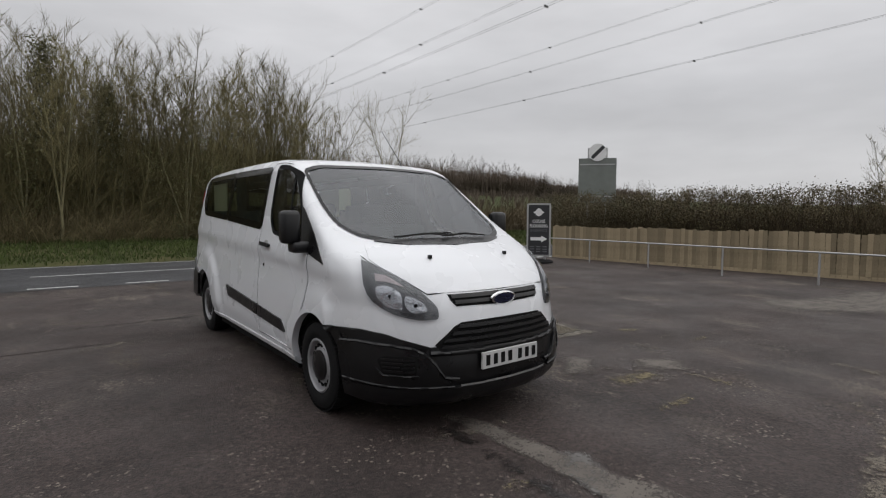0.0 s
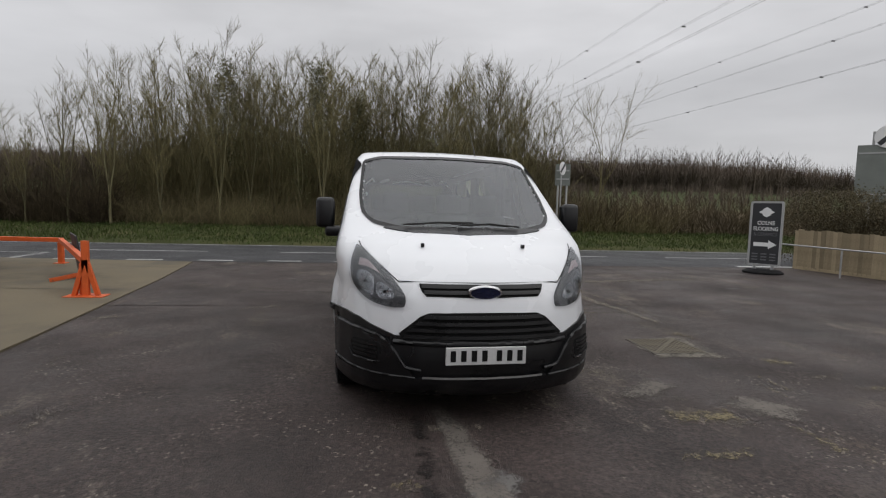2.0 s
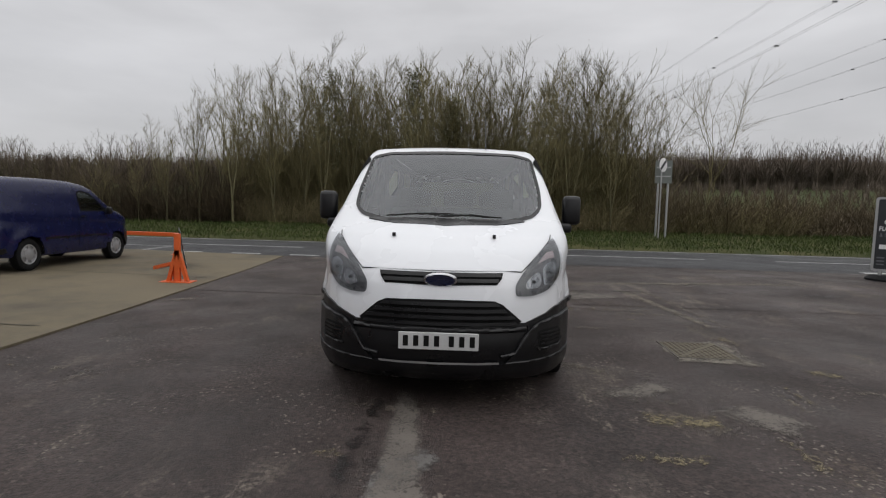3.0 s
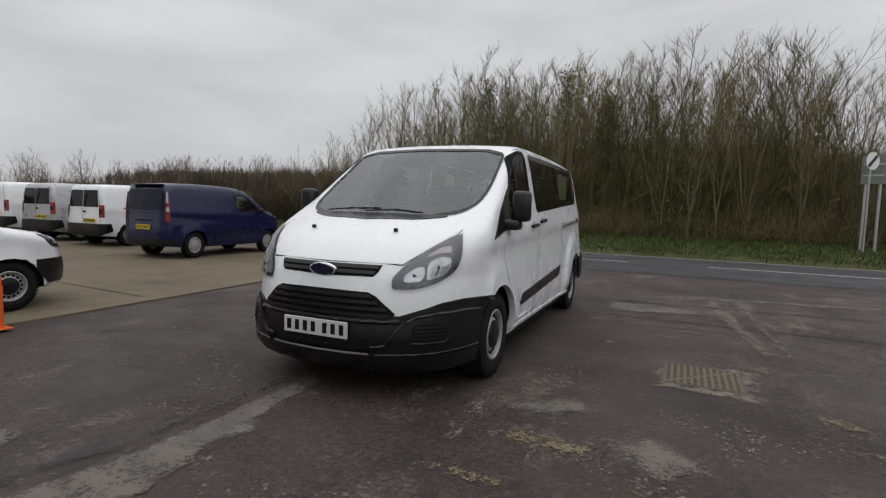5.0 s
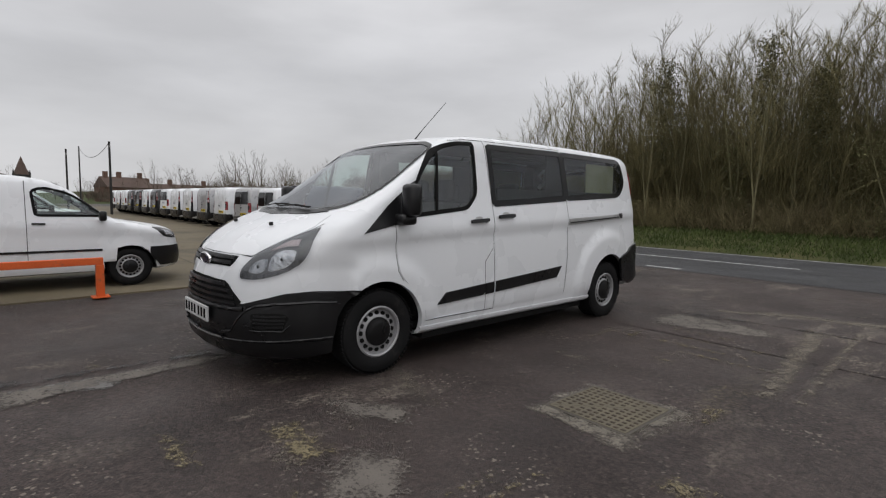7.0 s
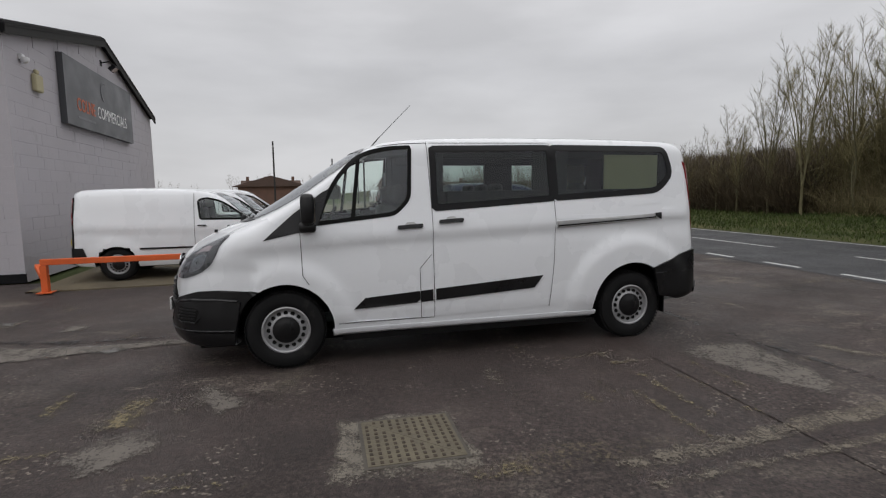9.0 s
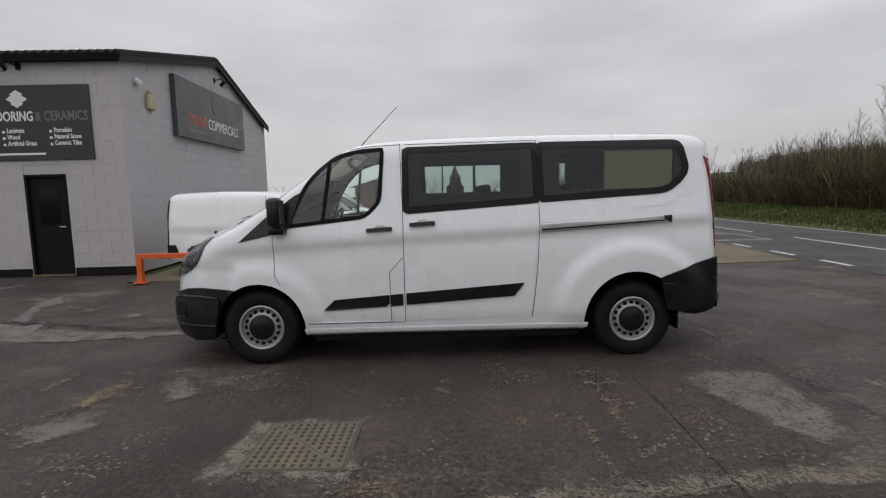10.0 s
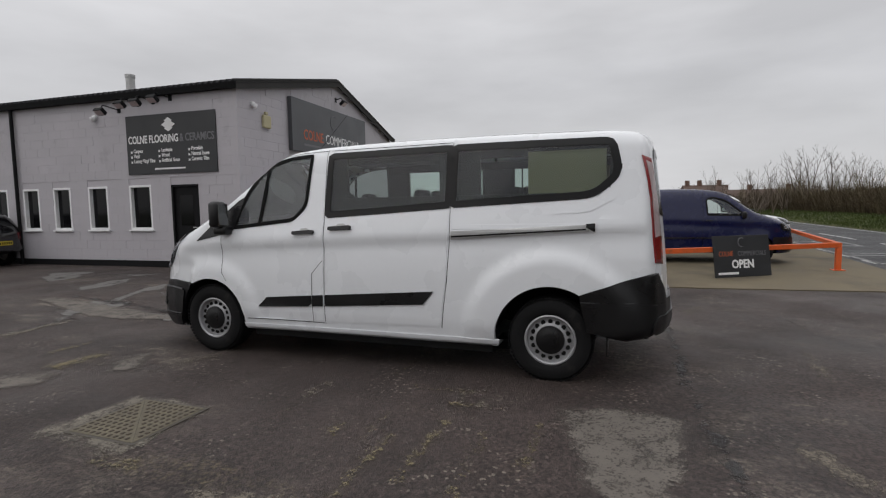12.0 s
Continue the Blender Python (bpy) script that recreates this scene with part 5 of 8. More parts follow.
        part("rear_seam", stripe(lambda u, z: S.back(u, z, 3.0), [(s * 0.735, 0.55), (s * 0.70, 1.2), (s * 0.60, 1.70)], 0.008, S, 0.003), M_SEAM, van)
    behind = lambda u, z: S.back(u, z, 3.0)
    if rear == "tailgate":
        pane = rounded([(-0.66, 1.16), (0.66, 1.16), (0.60, 1.66), (-0.60, 1.66)], 0.06)
        part("rear_window", patch(behind, pane, S, 0.004, 0.006, 14, 8), M_BLUEGLASS, van, smooth=60)
        part("spoiler", boxed(-0.56, 0.56, 4.22, 4.40, 1.765, 1.792, 0.010), paint, van, smooth=40)
        part("grab_bar", patch(behind, [(-0.30, 0.90), (0.30, 0.90), (0.30, 0.93), (-0.30, 0.93)], S, 0.012, 0.01, 8, 2), M_SEAM, van)
        part("rear_seam", stripe(behind, [(-0.70, 1.10), (0.70, 1.10)], 0.008, S, 0.003), M_SEAM, van)
    else:
        part("rear_seam", stripe(behind, [(0.0, 0.55), (0.0, 1.72)], 0.01, S, 0.003), M_SEAM, van)
        part("rear_handle", patch(behind, [(-0.14, 0.98), (-0.02, 0.98), (-0.02, 1.03), (-0.14, 1.03)], S, 0.012, 0.01, 4, 2), M_SEAM, van)
    if rear == "doors":
        part("rear_wiper", stripe(behind, [(-0.05, 1.15), (-0.20, 1.52)], 0.035, S, 0.014), M_SEAM, van)
    lowf = [(0.5, 0.63), (1.05, 0.64), (1.06, 0.5), (0.9, 0.31), (0.4, 0.29)]
    part("front_bumper", patch(S.round_front, mirror_line(lowf[::-1]), S, 0.012, 0.02, 30, 10), M_PLASTIC, van, smooth=60)
    lowr = [(0.5, 0.46), (1.10, 0.47), (1.12, 0.40), (0.8, 0.31), (0.4, 0.30)] if rear == "tailgate" else [(0.5, 0.62), (1.10, 0.66), (1.16, 0.45), (0.8, 0.31), (0.4, 0.30)]
    part("rear_bumper", patch(lambda a, z: S.round_back(a, z, 3.7), mirror_line(lowr[::-1]), S, 0.02, 0.03, 26, 8), M_PLASTIC, van, smooth=60)
    part("grille", patch(S.front, [(-0.44, 0.80), (0.44, 0.80), (0.42, 0.86), (-0.42, 0.86)], S, 0.006, 0.01, 12, 4), M_PLASTIC, van)
    glazing(S, van, S.front, SMALL_SCREEN, 0.04, M_SCREEN, "windscreen", 60, cols=16, rows=10)
    part("cabin_floor", boxed(-0.75, 0.75, 1.0, 2.3, 0.38, 0.42), M_CABIN, van)
    part("bulkhead", boxed(-0.74, 0.74, 2.28, 2.32, 0.4, 1.66), M_CABIN, van)
    part("dashboard", boxed(-0.70, 0.70, 1.08, 1.36, 0.8, 1.10, 0.04), M_CABIN, van)
    for u in (-0.36, 0.36):
        st = part("seat", boxed(u - 0.22, u + 0.22, 1.62, 2.08, 0.5, 0.68, 0.04), M_SEAT, van)
        part("backrest", boxed(u - 0.21, u + 0.21, 2.04, 2.16, 0.66, 1.40, 0.04), M_SEAT, st)
    px = 0.0 if rear == "tailgate" else -0.34
    pl = part("number_plate", boxed(px - 0.26, px + 0.26, 4.425, 4.44, 0.70, 0.81), M_YELLOWPLATE, van, "yellow number plate with dark bars")
    for i in range(7):
        x = px - 0.21 + 0.07 * i
        part("plate_bar", boxed(x - 0.02, x + 0.02, 4.439, 4.443, 0.725, 0.79), M_SEAM, pl)
    return van


caddy = small_van((-2.45, 3.74, court_z(-2.45)), 180, M_WHITE, "small white panel van behind the orange barrier", "parked vans", rear="solid")
caddy.scale = (0.91, 0.91, 0.88)
blue = small_van((-5.40, 10.92, court_z(-5.40)), 180, M_BLUE, "dark blue panel van on the concrete forecourt", "parked vans", steel=False, rear="tailgate", shell=SLEEK)
blue.scale = (0.85, 0.84, 0.90)
# the long row of vans, rears to the yard, noses to the road
ROW_X, ROW_Y, ROW_STEP = -8.75, 7.95, 2.22


def row_place(i):
    x = ROW_X - ROW_STEP * i
    return x, ROW_Y + 4.42 * 0.87 + 0.05 * i, court_z(x)


kinds = {
    "white": (M_WHITE, "white panel van with glazed rear doors, parked in a row", "doors", "short"),
    "silver": (M_GREYVAN, "silver panel van with glazed rear doors, parked in a row", "doors", "short"),
    "blank": (M_WHITE, "white panel van with blank rear doors, parked in a row", "solid", "short"),
    "grey": (M_GREYVAN, "silver panel van with tall black lamp strips, parked in a row", "solid", "tall"),
    "strip": (M_WHITE, "white panel van with tall black lamp strips, parked in a row", "solid", "tall"),
    "black": (M_BLACKVAN, "black panel van in the middle of the row", "doors", "tall"),
}
row_vans = {}
for i, (kind, turn) in enumerate((("white", 180), ("silver", 181), ("blank", 180), ("grey", 180), ("strip", 179), ("strip", 180), ("white", 181), ("black", 180), ("strip", 180), ("black", 181), ("black", 179), ("blank", 180), ("strip", 181), ("white", 180))):
    if kind in row_vans:
        copy_thing(row_vans[kind], pose(*row_place(i), 0, 0, turn))
    else:
        paint, label, doors, lamps = kinds[kind]
        row_vans[kind] = small_van(row_place(i), turn, paint, label, "parked vans", rear=doors, lamps=lamps)
        row_vans[kind].scale = (0.88, 0.87, 0.88)
for x, turn in ((-6.1, 176), (-9.0, 184)):
    copy_thing(row_vans["blank"], pose(x, 3.5, court_z(x), 0, 0, turn)).scale = (0.88, 0.88, 0.86)


def small_car(place, turn):
    """A dark hatchback, seen from behind."""
    S = Shell(
        outline=[(0.02, 0.35), (0.0, 0.55), (0.06, 0.78), (0.5, 0.93), (0.95, 1.0), (1.45, 1.36), (1.8, 1.45), (2.8, 1.46), (3.4, 1.40), (3.62, 1.15), (3.72, 0.95), (3.76, 0.6), (3.72, 0.35), (2.4, 0.22), (1.0, 0.22), (0.15, 0.25)],
        widths=[(0.2, 0.80), (0.5, 0.85), (0.9, 0.84), (1.1, 0.78), (1.4, 0.64), (1.5, 0.58)],
        nose=[(0, 0), (0.5, 0.08), (0.75, 0.25), (0.85, 0.45)], tail=[(0, 0), (0.5, 0.04), (0.7, 0.12), (0.85, 0.25)],
        axles=(0.75, 3.1), wheel=0.3, crease=None, flare=0.02, tail_taper=0.03, length=3.75, glass_z=1.0)
    car = thing("hatchback_car", place, "black hatchback car parked by the unit wall", "car", turn=turn)
    build_skin(S, "body", M_BLACKVAN, car, arch=0.34, net=(44, 64, 14), spine=(0.9, 3.0), z0=0.75)
    for s in (1, -1):
        side = lambda a, z, s=s: S.side(a, z, s)
        part("side_window", patch(side, rounded([(1.35, 1.02), (3.1, 1.05), (2.95, 1.32), (1.75, 1.34)], 0.06), S, 0.004, 0.006, 12, 6), M_DARKGLASS, car)
        part("tail_lamp", patch(lambda u, z: S.back(u, z, 2.6), rounded([(s * 0.60, 0.72), (s * 0.72, 0.72), (s * 0.70, 0.92), (s * 0.60, 0.92)][::s], 0.03), S, 0.008, 0.01, 5, 6), M_REDLENS, car)
        for ax in S.axles:
            wheel_parts(car, s * 0.73, ax, s, 0.3, 0.18, 0.19)
    part("rear_window", patch(lambda u, z: S.back(u, z, 2.6), rounded([(-0.52, 1.08), (0.52, 1.08), (0.46, 1.32), (-0.46, 1.32)], 0.05), S, 0.004, 0.006, 12, 6), M_DARKGLASS, car)
    pl = part("number_plate", boxed(-0.26, 0.26, 3.765, 3.785, 0.58, 0.69), M_YELLOWPLATE, car, "yellow number plate with dark bars")
    for i in range(7):
        part("plate_bar", boxed(-0.23 + 0.07 * i, -0.19 + 0.07 * i, 3.784, 3.788, 0.605, 0.665), M_SEAM, pl)
    return car


small_car((0.1, -11.6, 0), 20)


# ---- white block-built unit with its signs; origin at the front corner ----
unit = thing("industrial_unit", (-2.15, -1.14, 0), "white painted block industrial unit with black signs", "building", turn=1.9)
UNIT_LONG, UNIT_WIDE, EAVE, RIDGE, BACK_EAVE, RIDGE_X = 26.0, 9.2, 4.33, 5.36, 4.08, -4.75
DOOR_Y, DOOR_Z = (-2.05, -1.22), 2.06
WINS = [(-3.40, -2.68), (-4.80, -4.12), (-6.06, -5.42), (-7.20, -6.58), (-8.45, -7.80), (-9.70, -9.05), (-10.95, -10.30), (-12.2, -11.55)]
WIN_Z = (0.95, 2.08)


def gable_top(x):
    return EAVE + (RIDGE - EAVE) * x / RIDGE_X if x > RIDGE_X else RIDGE + (BACK_EAVE - RIDGE) * (x - RIDGE_X) / (-UNIT_WIDE - RIDGE_X)


# inner walls with real openings, 0.2 m thick
openings = sorted([(*DOOR_Y, 0.0, DOOR_Z)] + [(a, b, *WIN_Z) for a, b in WINS])
front_wall = part("front_wall", boxed(-0.21, -0.012, -UNIT_LONG, -0.012, WIN_Z[1], EAVE), M_BLOCK, unit)
edge = -UNIT_LONG
for a, b, z0, z1 in openings:
    part("wall_panel", boxed(-0.21, -0.012, edge, a, 0, WIN_Z[1]), M_BLOCK, unit)
    if z1 < WIN_Z[1]:
        part("lintel", boxed(-0.21, -0.012, a, b, z1, WIN_Z[1]), M_BLOCK, unit)
    if z0 > 0:
        part("wall_panel", boxed(-0.21, -0.012, a, b, 0, z0), M_BLOCK, unit)
    edge = b
part("wall_panel", boxed(-0.21, -0.012, edge, -0.012, 0, WIN_Z[1]), M_BLOCK, unit)
gable_bm = prism(bmesh.new(), [(-0.212, 0), (-0.212, gable_top(-0.212)), (RIDGE_X, RIDGE), (-UNIT_WIDE, BACK_EAVE), (-UNIT_WIDE, 0)], "y", -0.21, -0.012)
gable_wall = part("gable_wall", gable_bm, M_BLOCK, unit)
part("back_wall", boxed(-UNIT_WIDE, -UNIT_WIDE + 0.2, -UNIT_LONG, -0.22, 0, BACK_EAVE), M_BLOCK, unit)
part("end_wall", prism(bmesh.new(), [(-0.22, 0), (-0.22, gable_top(-0.22)), (RIDGE_X, RIDGE), (-UNIT_WIDE, BACK_EAVE), (-UNIT_WIDE, 0)], "y", -UNIT_LONG - 0.2, -UNIT_LONG), M_BLOCK, unit)
part("inner_floor", boxed(-UNIT_WIDE, -0.22, -UNIT_LONG, -0.22, -0.02, 0.02), M_CABIN, unit)


def sheet_roof(name, x0, z0, x1, z1):
    """Ribbed roof sheeting between two lines, hanging over the walls."""
    rib = []
    n = int((UNIT_LONG + 0.35) / 0.085)
    for i in range(n):
        y = 0.14 - 0.085 * i
        rib.append((y, (0.0, 0.06)[i % 2]))
    verts, faces = [], []
    for dz in (0.05, 0.0):
        for x, z in ((x0, z0), (x1, z1)):
            verts += [(x, y, z + h + dz) for y, h in rib]
    m = len(rib)
    for i in range(m - 1):
        faces.append((i, i + 1, m + i + 1, m + i))
        faces.append((2 * m + i, 3 * m + i, 3 * m + i + 1, 2 * m + i + 1))
        faces.append((i, 2 * m + i, 2 * m + i + 1, i + 1))
    return from_arrays(name, verts, faces, M_ROOF, unit)


sheet_roof("roof_slope", 0.16, EAVE + 0.02 - 0.16 * (RIDGE - EAVE) / -RIDGE_X, RIDGE_X, RIDGE + 0.05)
sheet_roof("roof_slope", RIDGE_X, RIDGE + 0.05, -UNIT_WIDE - 0.15, BACK_EAVE - 0.0)
gut = bmesh.new()
prism(gut, [(0.02, EAVE - 0.10), (0.14, EAVE - 0.10), (0.17, EAVE + 0.02), (0.02, EAVE + 0.02)], "y", -UNIT_LONG, 0.12)
part("gutter", gut, M_BLACKPAINT, unit, "black gutter")
for (xa, za), (xb, zb) in (((0.14, EAVE), (RIDGE_X, RIDGE + 0.04)), ((RIDGE_X, RIDGE + 0.04), (-UNIT_WIDE - 0.14, BACK_EAVE))):
    bm = prism(bmesh.new(), [(xa, za - 0.14), (xb, zb - 0.14), (xb, zb + 0.08), (xa, za + 0.08)], "y", 0.10, 0.13)
    part("barge_board", bm, M_FASCIA, unit)
part("plinth", boxed(-0.012, 0.012, -UNIT_LONG, DOOR_Y[0] - 0.02, 0.0, 0.16), M_BLACKPAINT, unit)
part("plinth", boxed(-0.012, 0.012, DOOR_Y[1] + 0.02, 0.012, 0.0, 0.16), M_BLACKPAINT, unit)
pipe_bm = bmesh.new()
rod(pipe_bm, (0.07, -7.32, 0.0), (0.07, -7.32, EAVE - 0.1), 0.045, sides=10)
part("downpipe", pipe_bm, M_BLACKPAINT, unit)
# door
door = part("door", boxed(-0.10, -0.05, DOOR_Y[0] + 0.05, DOOR_Y[1] - 0.05, 0.03, DOOR_Z - 0.05, 0.006), M_BLACKPAINT, unit, "black door with two narrow panes")
for a, b in ((DOOR_Y[0] + 0.22, DOOR_Y[0] + 0.42), (DOOR_Y[1] - 0.42, DOOR_Y[1] - 0.22)):
    part("pane", boxed(-0.05, -0.044, a, b, 1.05, 1.80), M_DARKGLASS, door)
for a, b, z0, z1 in ((DOOR_Y[0], DOOR_Y[0] + 0.05, 0, DOOR_Z), (DOOR_Y[1] - 0.05, DOOR_Y[1], 0, DOOR_Z), (DOOR_Y[0], DOOR_Y[1], DOOR_Z - 0.05, DOOR_Z)):
    part("door_frame", boxed(-0.14, 0.006, a, b, z0, z1), M_BLACKPAINT, unit)
part("doorstep", boxed(-0.2, 0.05, DOOR_Y[0], DOOR_Y[1], 0.0, 0.03), M_CONCRETE, unit)
handle_bm = bmesh.new()
rod(handle_bm, (-0.03, DOOR_Y[1] - 0.12, 1.0), (-0.03, DOOR_Y[1] - 0.24, 1.0), 0.012)
part("door_handle", handle_bm, M_SILVER, door)
# windows
for a, b in WINS:
    win = part("window", boxed(-0.10, -0.095, a + 0.05, b - 0.05, WIN_Z[0] + 0.05, WIN_Z[1] - 0.05), M_DARKGLASS, unit)
    for p0, p1, q0, q1 in ((a, a + 0.055, *WIN_Z), (b - 0.055, b, *WIN_Z), (a + 0.055, b - 0.055, WIN_Z[0], WIN_Z[0] + 0.055), (a + 0.055, b - 0.055, WIN_Z[1] - 0.055, WIN_Z[1])):
        part("window_frame", boxed(-0.12, 0.004, p0, p1, q0, q1, 0.006), M_UPVC, win)
    part("window_sill", boxed(-0.1, 0.055, a - 0.03, b + 0.03, WIN_Z[0] - 0.04, WIN_Z[0] - 0.002, 0.008), M_UPVC, win)
flue = bmesh.new()
rod(flue, (-0.75, -3.95, EAVE), (-0.75, -3.95, EAVE + 0.72), 0.11, sides=16)
rod(flue, (-0.75, -3.95, EAVE + 0.66), (-0.75, -3.95, EAVE + 0.74), 0.125, sides=16)
part("flue", flue, M_SILVER, unit, "short bare metal flue")

# company board on the front wall
board = thing("wall_sign", (0, 0, 0), "black company sign with white lettering on the front wall", "sign")
board.parent = None
board.matrix_world = unit.matrix_world @ pose(0, 0, 0)
BX, BY0, BY1, BZ0, BZ1 = 0.03, -3.34, -0.60, 2.34, 3.80
part("panel", boxed(0.004, BX, BY0, BY1, BZ0, BZ1, 0.004), M_SIGNBLACK, board)
face = (90, 0, 90)
words("COLNE FLOORING", 0.262, M_SIGNWHITE, board, (BX + 0.003, BY0 + 0.06, 3.19), face, bold=0.006, squeeze=0.70)
words("& CERAMICS", 0.262, M_SIGNDIM, board, (BX + 0.003, BY1 - 0.05, 3.19), face, "RIGHT", bold=0.005, squeeze=0.70)
for col, lines in ((0.14, ("Carpets", "Vinyl", "Luxury Vinyl Tiles")), (1.02, ("Laminate", "Wood", "Artificial Grass")), (1.93, ("Porcelain", "Natural Stone", "Ceramic Tiles"))):
    for k, t in enumerate(lines):
        words(t, 0.125, M_SIGNWHITE, board, (BX + 0.003, BY0 + col + 0.07, 2.92 - 0.125 * k), face, bold=0.003, squeeze=0.74)
        part("bullet", boxed(BX, BX + 0.004, BY0 + col - 0.02, BY0 + col + 0.03, 2.875 - 0.125 * k, 2.925 - 0.125 * k), M_SIGNWHITE, board)
part("phone_bar", boxed(BX, BX + 0.003, BY0 + 0.86, BY0 + 1.80, 2.445, 2.485), M_SIGNWHITE, board)


def tile_mark(parent, x, y, z, size, turn=None):
    """Three stacked lozenges, the flooring firm's mark."""
    for dy, dz in ((0.0, 0.32), (-0.28, 0.0), (0.28, 0.0), (0.0, -0.30)):
        c = (y + dy * size, z + dz * size)
        pts = [(c[0] - 0.42 * size, c[1]), (c[0], c[1] - 0.26 * size), (c[0] + 0.42 * size, c[1]), (c[0], c[1] + 0.26 * size)]
        bm = prism(bmesh.new(), pts, "x", x, x + 0.003 + 0.001 * (dz == 0))
        part("mark", bm, M_SIGNWHITE, parent)


tile_mark(board, BX, BY0 + 1.34, 3.53, 0.30)

# company sign on the gable
gsign = thing("wall_sign", (0, 0, 0), "slate grey company sign box on the gable", "sign")
gsign.matrix_world = unit.matrix_world @ pose(0, 0, 0)
part("panel", boxed(-6.60, -2.05, 0.006, 0.13, 3.02, 4.46, 0.006), M_SIGNGREY, gsign)
gface = (90, 0, 180)
words("COLNE", 0.40, M_SIGNORANGE, gsign, (-2.60, 0.134, 3.50), gface, bold=0.004, squeeze=0.82)
words("COMMERCIALS", 0.40, M_SIGNWHITE, gsign, (-3.82, 0.134, 3.50), gface, squeeze=0.82)
part("phone_bar", boxed(-3.65, -2.62, 0.131, 0.134, 3.20, 3.255), M_SIGNDIM, gsign)
arc = bmesh.new()
for i in range(16):
    w0, w1 = math.radians(60 + 15 * i), math.radians(60 + 15 * (i + 1))
    rod(arc, (-4.35 - 0.2 * math.cos(w0), 0.133, 4.06 + 0.22 * math.sin(w0)), (-4.35 - 0.2 * math.cos(w1), 0.133, 4.06 + 0.22 * math.sin(w1)), 0.012, sides=5)
part("mark", arc, M_SIGNDIM, gsign)


def flood_lamp(m, reach=0.45):
    """A flood lamp on a bent arm."""
    lamp = thing("flood_lamp", (0, 0, 0), "black flood lamp on a wall arm", "lamp", "wall lamps")
    lamp.matrix_world = m
    arm = bmesh.new()
    rod(arm, (0, 0, 0), (reach, 0, 0.05), 0.014, sides=6)
    rod(arm, (reach, 0, 0.05), (reach + 0.08, 0, -0.06), 0.014, sides=6)
    part("arm", arm, M_BLACKPAINT, lamp)
    part("wall_plate", boxed(-0.005, 0.015, -0.05, 0.05, -0.07, 0.07), M_BLACKPAINT, lamp)
    head = boxed(-0.05, 0.05, -0.13, 0.13, -0.09, 0.09, 0.015)
    hd = part("lamp_head", head, M_BLACKPAINT, lamp)
    hd.matrix_basis = pose(reach + 0.08, 0, -0.12, 0, 50, 0)
    part("lamp_glass", boxed(0.05, 0.055, -0.11, 0.11, -0.07, 0.07), M_CLEARLENS, hd)
    return lamp


for y, z in ((-3.55, 3.98), (-2.92, 4.10), (-2.45, 4.12), (-1.92, 4.16)):
    flood_lamp(unit.matrix_world @ pose(0.0, y, z))
flood_lamp(unit.matrix_world @ pose(-4.75, 0.0, 4.86, 0, 0, 90), 0.2)
cam_dome = thing("security_camera", (0, 0, 0), "white dome security camera on the wall", "camera", "wall cameras")
cam_dome.matrix_world = unit.matrix_world @ pose(-0.55, 0.0, 3.95)
part("mount", boxed(-0.06, 0.06, 0.0, 0.07, -0.02, 0.08, 0.015), M_UPVC, cam_dome)
part("dome", lathe(bmesh.new(), [(0.07, 0.02), (0.07, -0.02), (0.05, -0.07), (0.0005, -0.09)], (0, 0.08, 0), "z", 16), M_UPVC, cam_dome, smooth=60)
copy_thing(cam_dome, unit.matrix_world @ pose(0.0, -4.35, 3.82, 0, 0, -90))
alarm = thing("alarm_box", (0, 0, 0), "cream alarm bell box on the gable", "alarm")
alarm.matrix_world = unit.matrix_world @ pose(-1.05, 0.0, 3.62)
part("case", boxed(-0.15, 0.15, 0.0, 0.09, -0.16, 0.16, 0.03), M_BEIGE, alarm)
part("strobe", boxed(-0.06, 0.06, 0.01, 0.07, 0.17, 0.25, 0.02), M_BEIGE, alarm)

# painted blocks, a little proud of the wall
BL, BH, GAP = 0.45, 0.225, 0.003


def block_mesh(w, h):
    bm = boxed(0, w, 0, 0.02, 0, h)
    top = [e for e in bm.edges if all(v.co.y > 0.015 for v in e.verts)]
    bmesh.ops.bevel(bm, geom=top, offset=0.0018, segments=1, affect="EDGES")
    me = bpy.data.meshes.new("block")
    bm.to_mesh(me)
    bm.free()
    me.materials.append(M_BLOCK)
    return me


def lay_blocks(owner, length, height_at, holes, at, limit):
    """Courses of blocks; cut ones and those past the limit are joined into one mesh."""
    full = block_mesh(BL - GAP, BH - GAP)
    rest, made = bmesh.new(), 0
    rnd = random.Random(5)
    for c in range(24):
        z0 = c * BH
        shift = -BL / 2 if c % 2 else 0.0
        x = shift
        while x < length:
            a, b, z1 = max(0.0, x), min(length, x + BL - GAP), z0 + BH - GAP
            x += BL
            pieces = [(a, b)]
            for h0, h1, hz0, hz1 in holes:
                if z1 > hz0 + 0.02 and z0 < hz1 - 0.02:
                    nxt = []
                    for p, q in pieces:
                        if q <= h0 or p >= h1:
                            nxt.append((p, q))
                        else:
                            if p < h0:
                                nxt.append((p, h0))
                            if q > h1:
                                nxt.append((h1, q))
                    pieces = nxt
            for p, q in pieces:
                if q - p < 0.03 or z1 > height_at((p + q) / 2):
                    continue
                lift = rnd.uniform(-0.002, 0.002)
                if q - p > BL - GAP - 0.001 and made < limit:
                    ob = new("block", full)
                    ob.parent = owner
                    ob.matrix_basis = at(p, z0, lift)
                    made += 1
                else:
                    box(rest, p, q, 0, 0.02, z0, z1, m=at(0, 0, lift))
    part("blockwork", rest, M_BLOCK, owner)["kind"] = "stuff"


